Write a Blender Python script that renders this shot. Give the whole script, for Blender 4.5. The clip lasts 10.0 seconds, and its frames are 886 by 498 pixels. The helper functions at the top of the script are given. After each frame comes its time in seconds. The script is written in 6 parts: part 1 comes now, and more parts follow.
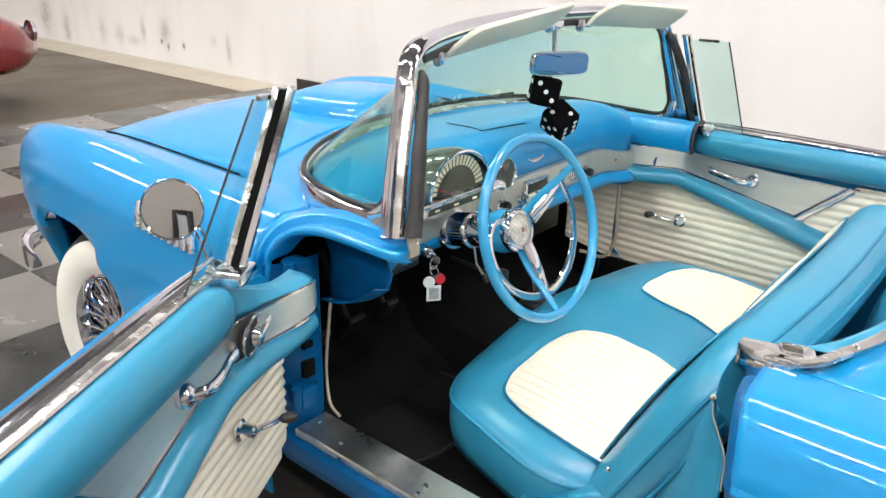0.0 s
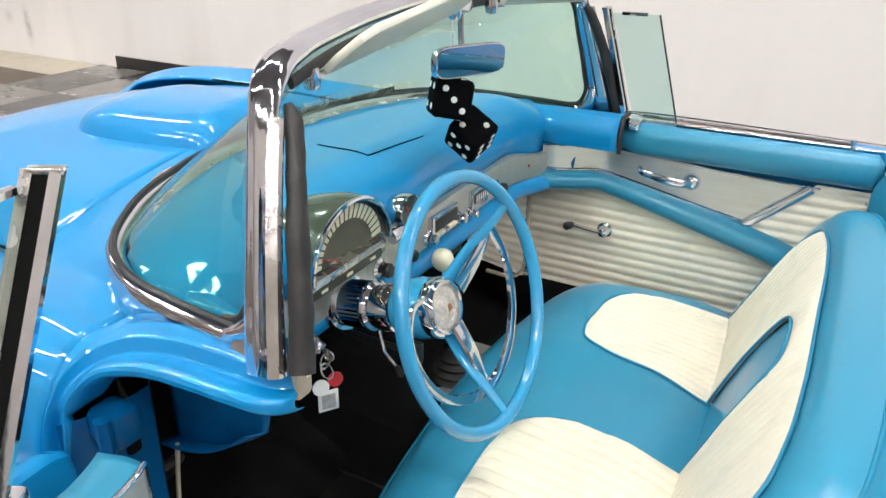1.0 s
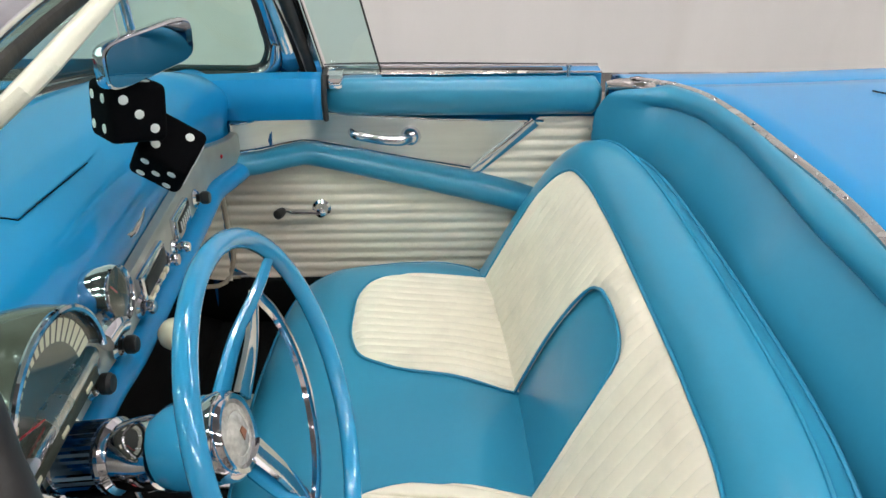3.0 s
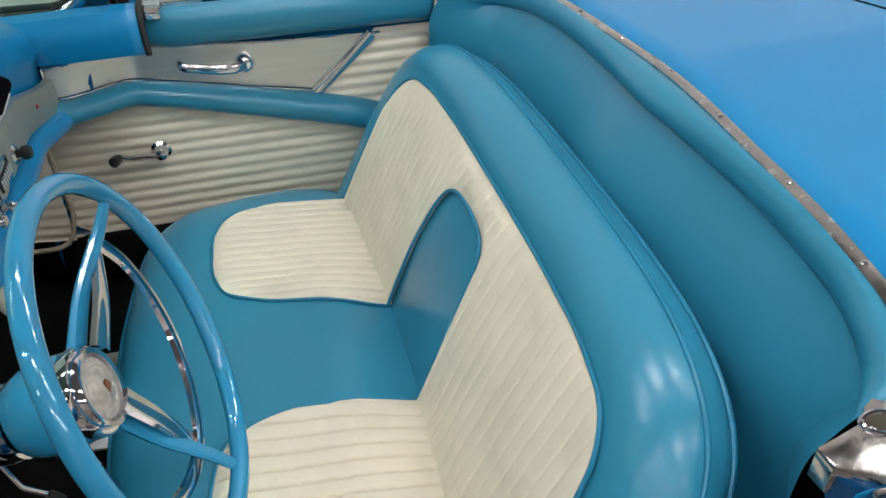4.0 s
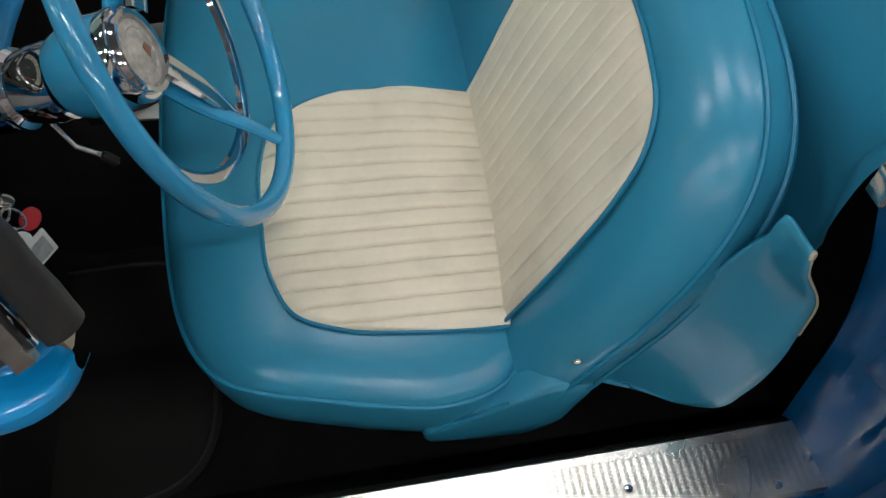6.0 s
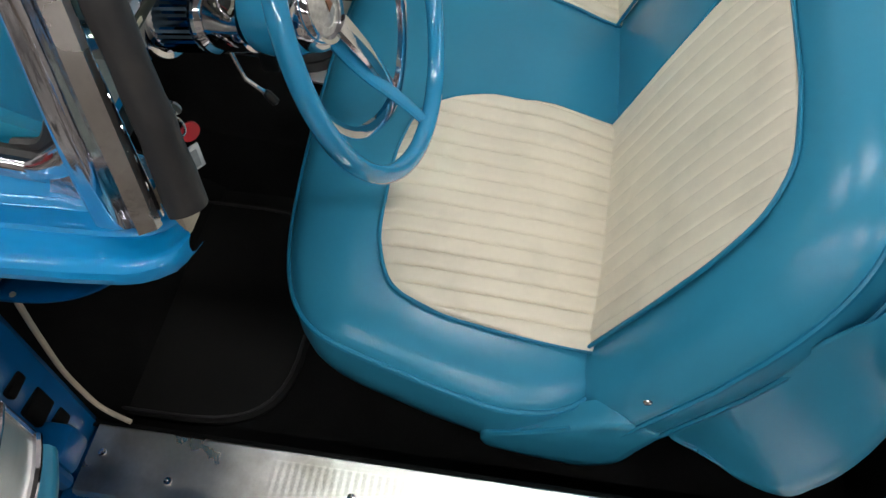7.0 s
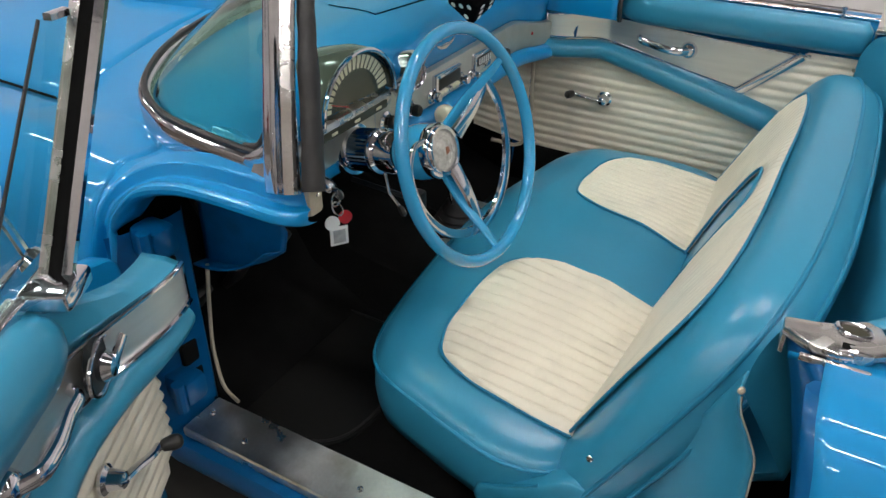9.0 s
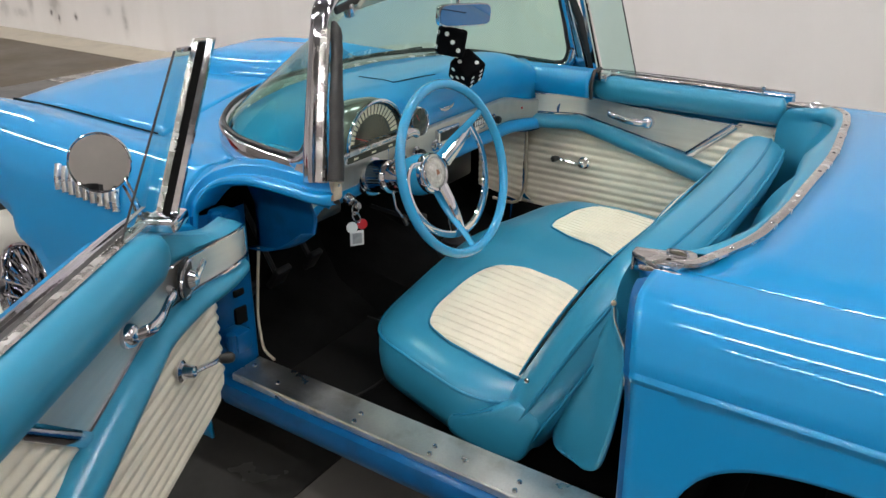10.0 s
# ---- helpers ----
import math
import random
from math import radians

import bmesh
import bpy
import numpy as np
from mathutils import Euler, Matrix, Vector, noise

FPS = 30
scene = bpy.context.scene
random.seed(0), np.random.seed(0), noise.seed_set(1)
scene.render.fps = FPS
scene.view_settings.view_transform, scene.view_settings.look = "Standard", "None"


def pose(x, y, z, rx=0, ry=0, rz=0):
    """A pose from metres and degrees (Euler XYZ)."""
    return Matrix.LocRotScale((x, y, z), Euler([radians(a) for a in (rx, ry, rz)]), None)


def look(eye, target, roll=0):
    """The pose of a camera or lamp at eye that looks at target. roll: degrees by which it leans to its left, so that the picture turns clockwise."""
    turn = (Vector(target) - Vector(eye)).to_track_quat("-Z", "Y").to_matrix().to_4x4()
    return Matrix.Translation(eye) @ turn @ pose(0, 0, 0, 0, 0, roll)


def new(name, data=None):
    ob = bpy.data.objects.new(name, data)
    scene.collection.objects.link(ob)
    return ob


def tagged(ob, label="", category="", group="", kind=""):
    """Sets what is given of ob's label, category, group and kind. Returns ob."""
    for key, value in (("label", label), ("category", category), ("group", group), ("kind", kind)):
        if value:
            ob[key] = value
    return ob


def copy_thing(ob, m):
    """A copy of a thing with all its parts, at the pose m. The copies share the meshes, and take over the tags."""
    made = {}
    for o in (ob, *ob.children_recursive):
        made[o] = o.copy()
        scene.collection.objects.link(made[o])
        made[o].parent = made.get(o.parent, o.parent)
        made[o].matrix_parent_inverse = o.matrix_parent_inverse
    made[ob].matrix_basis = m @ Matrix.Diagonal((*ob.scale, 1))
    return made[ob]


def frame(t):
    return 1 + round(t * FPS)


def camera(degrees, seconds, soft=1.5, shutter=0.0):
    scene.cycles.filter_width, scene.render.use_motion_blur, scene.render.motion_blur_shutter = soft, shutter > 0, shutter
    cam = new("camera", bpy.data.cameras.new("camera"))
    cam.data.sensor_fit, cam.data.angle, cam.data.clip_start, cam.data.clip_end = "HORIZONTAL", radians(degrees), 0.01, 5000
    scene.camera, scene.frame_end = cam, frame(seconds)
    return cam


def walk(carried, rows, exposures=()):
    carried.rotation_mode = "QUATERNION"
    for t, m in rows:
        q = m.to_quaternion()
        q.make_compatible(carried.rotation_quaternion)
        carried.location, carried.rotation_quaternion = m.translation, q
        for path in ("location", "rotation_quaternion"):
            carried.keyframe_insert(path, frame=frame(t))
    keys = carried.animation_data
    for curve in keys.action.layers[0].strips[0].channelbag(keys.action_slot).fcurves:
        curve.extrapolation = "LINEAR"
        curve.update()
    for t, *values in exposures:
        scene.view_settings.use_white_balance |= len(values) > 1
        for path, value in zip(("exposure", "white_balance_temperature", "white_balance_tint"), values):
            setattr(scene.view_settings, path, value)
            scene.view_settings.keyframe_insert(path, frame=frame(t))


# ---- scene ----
cam = camera(59.6, 10.0)
PATH = [
    (0, (-1.71, -0.589, 1.453), (-0.272, 0.589, 0.714), 1.4),
    (0.5, (-1.48, -0.352, 1.45), (0.054, 0.667, 0.669), 0.7),
    (1, (-1.289, -0.181, 1.45), (0.319, 0.668, 0.618), 0.7),
    (1.5, (-1.13, -0.049, 1.449), (0.516, 0.676, 0.573), 0.3),
    (2, (-1.032, 0.031, 1.451), (0.679, 0.489, 0.521), 0.3),
    (2.5, (-0.978, 0.091, 1.449), (0.77, 0.281, 0.496), 0.1),
    (2.7, (-0.954, 0.124, 1.46), (0.79, 0.196, 0.482), 0.5),
    (3.8, (-0.955, 0.122, 1.432), (0.663, -0.22, 0.308), -0.9),
    (4, (-0.964, 0.11, 1.436), (0.603, -0.277, 0.255), -1.4),
    (4.5, (-0.962, 0.108, 1.428), (0.453, -0.335, 0.085), -1.4),
    (5, (-0.951, 0.115, 1.418), (0.309, -0.31, -0.076), -0.2),
    (5.5, (-0.949, 0.11, 1.403), (0.176, -0.175, -0.226), -1.5),
    (5.7, (-0.948, 0.105, 1.403), (0.137, -0.117, -0.263), -2.1),
    (6.8, (-0.996, 0.091, 1.391), (0.092, 0.2, -0.284), -1.2),
    (7, (-1.011, 0.079, 1.394), (0.127, 0.264, -0.24), -0.7),
    (7.5, (-1.075, 0.03, 1.4), (0.165, 0.426, -0.118), 0.3),
    (8, (-1.171, -0.037, 1.412), (0.19, 0.532, 0.062), 0.9),
    (8.5, (-1.295, -0.145, 1.427), (0.165, 0.536, 0.243), 0.9),
    (9, (-1.418, -0.29, 1.433), (0.058, 0.535, 0.366), 0.7),
    (9.5, (-1.592, -0.473, 1.438), (-0.088, 0.447, 0.494), 0.5),
    (10, (-1.813, -0.657, 1.439), (-0.274, 0.329, 0.626), 0.7),
]
walk(cam, [(t, look(eye, target, roll)) for t, eye, target, roll in PATH],
     exposures=[(0, 1.38), (0.5, 1.3), (1, 1.2), (1.8, 1.05), (2.7, 0.9), (4, 0.47), (5, 0.12), (5.7, 0.03), (7, 0.24), (8, 0.38), (9, 0.48), (10, 0.72)])

# ---- light ----
world = bpy.data.worlds.new("world")
world.use_nodes = True
scene.world = world
world.node_tree.nodes["Background"].inputs[0].default_value = (0.55, 0.57, 0.6, 1)
world.node_tree.nodes["Background"].inputs[1].default_value = 0.25

# ---- materials ----


def nodes_of(name):
    m = bpy.data.materials.new(name)
    m.use_nodes = True
    nt = m.node_tree
    return m, nt, nt.nodes["Principled BSDF"]


def material(name, color, rough=0.5, metal=0.0, coat=0.0, vary=0.06, scale=6.0, fine=180.0, bump=0.0, bump_scale=300.0, spec=0.5,
             rough_vary=0.06, stretch=(1, 1, 1), dirt=None, dirt_amount=0.0):
    """A surface with two scales of colour change, uneven gloss and fine relief."""
    m, nt, b = nodes_of(name)
    N, L = nt.nodes, nt.links
    b.inputs["Roughness"].default_value = rough
    b.inputs["Metallic"].default_value = metal
    b.inputs["Coat Weight"].default_value = coat
    b.inputs["Coat Roughness"].default_value = 0.03
    b.inputs["Specular IOR Level"].default_value = spec
    tc = N.new("ShaderNodeTexCoord")
    mp = N.new("ShaderNodeMapping")
    mp.inputs["Scale"].default_value = stretch
    L.new(tc.outputs["Object"], mp.inputs[0])
    n1, n2 = N.new("ShaderNodeTexNoise"), N.new("ShaderNodeTexNoise")
    n1.inputs["Scale"].default_value, n2.inputs["Scale"].default_value = scale, fine
    n1.inputs["Detail"].default_value = 5
    for n in (n1, n2):
        L.new(mp.outputs[0], n.inputs["Vector"])
    add = N.new("ShaderNodeMath")
    add.operation = "MULTIPLY_ADD"
    L.new(n2.outputs[0], add.inputs[0])
    add.inputs[1].default_value = 0.35
    L.new(n1.outputs[0], add.inputs[2])
    rng = N.new("ShaderNodeMapRange")
    rng.inputs["From Min"].default_value, rng.inputs["From Max"].default_value = 0.4, 0.95
    rng.inputs["To Min"].default_value, rng.inputs["To Max"].default_value = 1 - vary, 1 + vary
    L.new(add.outputs[0], rng.inputs["Value"])
    mul = N.new("ShaderNodeMix")
    mul.data_type, mul.blend_type = "RGBA", "MULTIPLY"
    mul.inputs[0].default_value = 1
    mul.inputs[6].default_value = (*color, 1)
    L.new(rng.outputs[0], mul.inputs[7])
    out = mul.outputs[2]
    if dirt:
        n3 = N.new("ShaderNodeTexNoise")
        n3.inputs["Scale"].default_value, n3.inputs["Detail"].default_value = scale * 1.7, 8
        L.new(mp.outputs[0], n3.inputs["Vector"])
        r3 = N.new("ShaderNodeMapRange")
        r3.inputs["From Min"].default_value, r3.inputs["From Max"].default_value = 0.52, 0.75
        r3.inputs["To Max"].default_value = dirt_amount
        L.new(n3.outputs[0], r3.inputs["Value"])
        mx = N.new("ShaderNodeMix")
        mx.data_type = "RGBA"
        L.new(r3.outputs[0], mx.inputs[0])
        L.new(out, mx.inputs[6])
        mx.inputs[7].default_value = (*dirt, 1)
        out = mx.outputs[2]
    L.new(out, b.inputs["Base Color"])
    rr = N.new("ShaderNodeMapRange")
    rr.inputs["From Min"].default_value, rr.inputs["From Max"].default_value = 0.35, 0.7
    rr.inputs["To Min"].default_value, rr.inputs["To Max"].default_value = max(0.01, rough - rough_vary), rough + rough_vary
    L.new(n1.outputs[0], rr.inputs["Value"])
    L.new(rr.outputs[0], b.inputs["Roughness"])
    if bump:
        n4 = N.new("ShaderNodeTexNoise")
        n4.inputs["Scale"].default_value, n4.inputs["Detail"].default_value = bump_scale, 4
        L.new(mp.outputs[0], n4.inputs["Vector"])
        bp = N.new("ShaderNodeBump")
        bp.inputs["Strength"].default_value = bump
        bp.inputs["Distance"].default_value = 0.002
        L.new(n4.outputs[0], bp.inputs["Height"])
        L.new(bp.outputs[0], b.inputs["Normal"])
    return m


def glass(name, tint, alpha_mix=0.85):
    """Thin tinted window glass: mostly see-through, with a mirror sheen at grazing angles."""
    m = bpy.data.materials.new(name)
    m.use_nodes = True
    nt = m.node_tree
    N, L = nt.nodes, nt.links
    N.remove(N["Principled BSDF"])
    tr, gl, mx, fr = N.new("ShaderNodeBsdfTransparent"), N.new("ShaderNodeBsdfGlossy"), N.new("ShaderNodeMixShader"), N.new("ShaderNodeLayerWeight")
    tr.inputs[0].default_value = (*tint, 1)
    gl.inputs["Roughness"].default_value = 0.02
    fr.inputs[0].default_value = 0.5
    pw = N.new("ShaderNodeMath")
    pw.operation = "POWER"
    pw.inputs[1].default_value = 4.0
    L.new(fr.outputs["Facing"], pw.inputs[0])
    ma = N.new("ShaderNodeMath")
    ma.operation = "MULTIPLY_ADD"
    ma.inputs[1].default_value, ma.inputs[2].default_value = 0.8, 0.05
    L.new(pw.outputs[0], ma.inputs[0])
    L.new(ma.outputs[0], mx.inputs[0])
    L.new(tr.outputs[0], mx.inputs[1])
    L.new(gl.outputs[0], mx.inputs[2])
    L.new(mx.outputs[0], N["Material Output"].inputs[0])
    return m


def lamp_material(name, color, strength):
    m = bpy.data.materials.new(name)
    m.use_nodes = True
    b = m.node_tree.nodes["Principled BSDF"]
    b.inputs["Base Color"].default_value = (0.9, 0.9, 0.9, 1)
    b.inputs["Emission Color"].default_value = (*color, 1)
    b.inputs["Emission Strength"].default_value = strength
    return m


PAINT = material("blue_paint", (0.0, 0.235, 0.54), 0.5, coat=0.75, vary=0.03, scale=2.0, fine=40, rough_vary=0.03, spec=0.25)
# body blue darkened for pillars, jambs and rocker, their shade in the colour
SHADEPAINT = material("shaded_blue_paint", (0.0, 0.085, 0.25), 0.38, coat=0.18, vary=0.12, scale=9, fine=60, dirt=(0.004, 0.03, 0.09), dirt_amount=0.5, spec=0.25)
VINYL = material("turquoise_vinyl", (0.030, 0.246, 0.400), 0.28, vary=0.05, scale=3, fine=90, bump=0.04, bump_scale=300, spec=0.55, rough_vary=0.0)
PIPING = material("turquoise_piping", (0.010, 0.20, 0.35), 0.45, vary=0.1)
CREAM = material("cream_vinyl", (0.80, 0.732, 0.605), 0.46, vary=0.05, scale=7, fine=120, bump=0.2, bump_scale=600, dirt=(0.52, 0.48, 0.39), dirt_amount=0.38)
VISOR = material("ivory_visor_vinyl", (0.76, 0.75, 0.62), 0.6, vary=0.05, bump=0.2, bump_scale=500)
CHROME = material("chrome", (0.71, 0.705, 0.755), 0.075, metal=1, vary=0.08, scale=22, rough_vary=0.03, bump=0.10, bump_scale=45)
WORN = material("worn_chrome", (0.60, 0.575, 0.56), 0.24, metal=1, vary=0.12, scale=25, rough_vary=0.12, bump=0.12, bump_scale=90)
ALU = material("brushed_aluminium", (0.72, 0.715, 0.68), 0.36, metal=0.9, vary=0.09, scale=5, fine=300, stretch=(1, 1, 14), bump=0.12, bump_scale=260)
SILL = material("ribbed_sill_aluminium", (0.74, 0.73, 0.70), 0.36, metal=1, vary=0.14, scale=8, rough_vary=0.1, dirt=(0.25, 0.2, 0.13), dirt_amount=0.55)
DASHMETAL = material("engine_turned_dash_metal", (0.56, 0.55, 0.49), 0.38, metal=0.8, vary=0.1, scale=30, fine=400)
CARPET = material("black_carpet", (0.009, 0.009, 0.009), 0.95, vary=0.5, scale=12, fine=500, bump=0.9, bump_scale=900, spec=0.1)
MAT = material("black_rubber_mat", (0.009, 0.009, 0.0085), 0.75, vary=0.3, scale=10, bump=0.5, bump_scale=700, spec=0.2)
RUBBER = material("black_rubber", (0.020, 0.019, 0.020), 0.48, vary=0.25, scale=14, fine=120, bump=0.5, bump_scale=60, dirt=(0.07, 0.06, 0.05), dirt_amount=0.4)
OLIVE = material("dark_olive_recess", (0.035, 0.032, 0.018), 0.5, vary=0.3, scale=60)
BLACK = material("black_plastic", (0.012, 0.012, 0.012), 0.35, vary=0.2)
# near-black that also puts the darkness of gaps, slots and hollows into colour
DARKVOID = material("cavity_shade_black", (0.006, 0.006, 0.006), 0.9, vary=0.3, spec=0.1)
TYRE = material("tyre_rubber", (0.02, 0.02, 0.02), 0.7, vary=0.2, bump=0.3, bump_scale=200)
WHITEWALL = material("white_sidewall", (0.78, 0.76, 0.70), 0.55, vary=0.06, scale=8)
WHEELBLUE = material("wheel_rim_blue", (0.03, 0.30, 0.56), 0.18, coat=0.8, vary=0.03)
FELT = material("black_plush", (0.004, 0.004, 0.005), 1.0, vary=0.3, bump=0.8, bump_scale=1200, spec=0.05)
WHITE = material("white_felt", (0.82, 0.82, 0.80), 0.8, vary=0.05)
IVORY = material("ivory_plastic", (0.78, 0.74, 0.55), 0.3, vary=0.05)
RED = material("red_enamel", (0.55, 0.02, 0.03), 0.3, vary=0.1)
PEARL = material("pearly_emblem", (0.50, 0.48, 0.44), 0.25, vary=0.35, scale=60, fine=200)
CLEARTAG = material("clear_tag", (0.75, 0.76, 0.76), 0.15, vary=0.05)
GAUGE = material("gauge_face_green", (0.035, 0.040, 0.026), 0.5, vary=0.15)
GAUGEHOOD = material("smoked_gauge_hood", (0.075, 0.08, 0.062), 0.25, metal=0.0, coat=0.6, vary=0.1)
WEATHER = material("beige_weatherstrip", (0.48, 0.42, 0.32), 0.7, vary=0.15, scale=30, bump=0.3)
DIMMIRROR = material("dim_mirror_glass", (0.34, 0.36, 0.40), 0.02, metal=1, vary=0.0, rough_vary=0.0)
MIRROR = material("mirror_glass", (0.62, 0.62, 0.63), 0.01, metal=1, vary=0.0, rough_vary=0.0)
GLASS = glass("tinted_windscreen", (0.60, 0.865, 0.755))
SIDEGLASS = glass("tinted_side_glass", (0.66, 0.86, 0.82))
CLEAR = glass("clear_lens", (0.95, 0.97, 0.95))
WALLPAINT = material("white_wall_paint", (0.74, 0.708, 0.695), 0.75, vary=0.025, scale=0.6, fine=9, bump=0.1, bump_scale=40)
# for upper walls out of view: grey to darken reflections in chrome and paint
UPPERWALL = material("reflection_dimming_wall", (0.44, 0.42, 0.42), 0.8, vary=0.1, scale=0.5, fine=6)
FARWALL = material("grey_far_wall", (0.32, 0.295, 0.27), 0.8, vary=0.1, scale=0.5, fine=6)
BRIGHT = material("bright_trim_metal", (0.90, 0.90, 0.90), 0.30, metal=1, vary=0.05, scale=30)
EASTWALL = material("streaked_white_wall", (0.74, 0.708, 0.695), 0.75, vary=0.03, scale=1.2, fine=9, bump=0.1, bump_scale=40, stretch=(1, 1, 0.22), dirt=(0.60, 0.56, 0.53), dirt_amount=0.45)
CONCRETE = material("stained_concrete", (0.095, 0.074, 0.051), 0.42, vary=0.45, scale=1.3, fine=14, dirt=(0.060, 0.045, 0.030), dirt_amount=0.9, rough_vary=0.1, spec=0.22)
TILE_A = material("light_grey_tile", (0.175, 0.165, 0.152), 0.22, vary=0.1, scale=3, fine=40, dirt=(0.16, 0.15, 0.14), dirt_amount=0.5, rough_vary=0.08)
TILE_B = material("dark_grey_tile", (0.046, 0.045, 0.043), 0.22, vary=0.2, scale=3, fine=40, dirt=(0.06, 0.055, 0.05), dirt_amount=0.4, rough_vary=0.08)
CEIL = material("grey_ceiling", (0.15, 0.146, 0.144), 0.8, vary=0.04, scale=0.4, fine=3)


def stain_wall(m, stains):
    """Grey scuffs and run marks on a painted wall: each a soft, ragged oval at (y, z) with half sizes and a strength."""
    nt = m.node_tree
    N, L = nt.nodes, nt.links
    b = N["Principled BSDF"]
    tc, sep, wob = N.new("ShaderNodeTexCoord"), N.new("ShaderNodeSeparateXYZ"), N.new("ShaderNodeTexNoise")
    wob.inputs["Scale"].default_value, wob.inputs["Detail"].default_value = 14, 6
    L.new(tc.outputs["Object"], sep.inputs[0])
    L.new(tc.outputs["Object"], wob.inputs["Vector"])

    def calc(op, a, c, d=0.0):
        n = N.new("ShaderNodeMath")
        n.operation = op
        for k, v in enumerate((a, c, d)):
            if isinstance(v, (int, float)):
                n.inputs[k].default_value = v
            else:
                L.new(v, n.inputs[k])
        return n.outputs[0]

    total = None
    for y, z, wy, wz, amount in stains:
        dy = calc("DIVIDE", calc("SUBTRACT", sep.outputs["Y"], y), wy)
        dz = calc("DIVIDE", calc("SUBTRACT", sep.outputs["Z"], z), wz)
        rr = calc("MULTIPLY_ADD", dy, dy, calc("MULTIPLY", dz, dz))
        rr = calc("MULTIPLY_ADD", wob.outputs[0], 2.6, calc("ADD", rr, -1.3))
        one = calc("MULTIPLY", calc("EXPONENT", calc("MULTIPLY", calc("MAXIMUM", rr, 0.0), -1.0), 0.0), amount)
        total = one if total is None else calc("MAXIMUM", total, one)
    old = b.inputs["Base Color"].links[0].from_socket
    mx = N.new("ShaderNodeMix")
    mx.data_type = "RGBA"
    L.new(total, mx.inputs[0])
    L.new(old, mx.inputs[6])
    mx.inputs[7].default_value = (0.13, 0.115, 0.11, 1)
    L.new(mx.outputs[2], b.inputs["Base Color"])


stain_wall(EASTWALL, ((8.206, 0.25, 0.030, 0.035, 0.9), (8.069, 0.195, 0.026, 0.045, 0.9), (7.739, 0.234, 0.028, 0.035, 0.95), (8.12, 0.36, 0.10, 0.13, 0.42),
                      (7.139, 0.345, 0.06, 0.06, 0.22), (6.862, 0.285, 0.045, 0.13, 0.42), (8.609, 0.35, 0.05, 0.15, 0.40), (9.188, 0.24, 0.10, 0.12, 0.28),
                      (9.613, 0.26, 0.10, 0.16, 0.25), (10.60, 0.20, 0.10, 0.20, 0.45), (11.2, 0.34, 0.16, 0.25, 0.45), (8.85, 0.20, 0.18, 0.05, 0.25)))
MAROON = material("maroon_paint", (0.20, 0.008, 0.012), 0.25, coat=1, vary=0.05)
TUBE = lamp_material("fluorescent_tube", (1.0, 0.98, 0.95), 50.0)

# ---- mesh helpers ----


def cr(pts, n, closed=False):
    """n points on a smooth curve through pts."""
    p = np.array(pts, float)
    k = len(p)
    if closed:
        q = np.vstack([p[-1], p, p[0], p[1]])
        segs = k
    else:
        q = np.vstack([2 * p[0] - p[1], p, 2 * p[-1] - p[-2]])
        segs = k - 1
    d = [np.linalg.norm(q[i + 2] - q[i + 1]) for i in range(segs)]
    total = np.concatenate([[0], np.cumsum(d)])
    out = []
    for s in np.linspace(0, total[-1], n, endpoint=not closed):
        i = min(int(np.searchsorted(total, s, side="right")) - 1, segs - 1)
        t = (s - total[i]) / max(d[i], 1e-9)
        a, b, c, e = q[i], q[i + 1], q[i + 2], q[i + 3]
        # tangents scaled to the chord, so that uneven points do not overshoot
        ab, bc, ce = (max(np.linalg.norm(v), 1e-9) for v in (b - a, c - b, e - c))
        m1 = bc * ((b - a) / ab * bc + (c - b) / bc * ab) / (ab + bc)
        m2 = bc * ((c - b) / bc * ce + (e - c) / ce * bc) / (bc + ce)
        h1, h2, h3, h4 = 2 * t**3 - 3 * t**2 + 1, t**3 - 2 * t**2 + t, -2 * t**3 + 3 * t**2, t**3 - t**2
        out.append(h1 * b + h2 * m1 + h3 * c + h4 * m2)
    return np.array(out)


def ip(x, xs, ys):
    return float(np.interp(x, xs, ys))


def ips(x, xs, ys):
    """Table look-up with its corners rounded off."""
    return sum(ip(x + d, xs, ys) for d in (-0.09, -0.06, -0.03, 0.0, 0.03, 0.06, 0.09)) / 7


def smooth01(x):
    x = min(1.0, max(0.0, x))
    return x * x * (3 - 2 * x)


def grid(P, close_u=False, close_v=False, caps=False):
    """A mesh over a grid of points P[u][v]."""
    bm = bmesh.new()
    nu, nv = len(P), len(P[0])
    V = [[bm.verts.new(tuple(p)) for p in row] for row in P]
    for i in range(nu if close_u else nu - 1):
        for j in range(nv if close_v else nv - 1):
            a, b, c, d = V[i][j], V[(i + 1) % nu][j], V[(i + 1) % nu][(j + 1) % nv], V[i][(j + 1) % nv]
            try:
                bm.faces.new((a, b, c, d))
            except ValueError:
                pass
    if caps:
        for row in (V[0], V[-1]):
            try:
                bm.faces.new(row)
            except ValueError:
                pass
    return bm


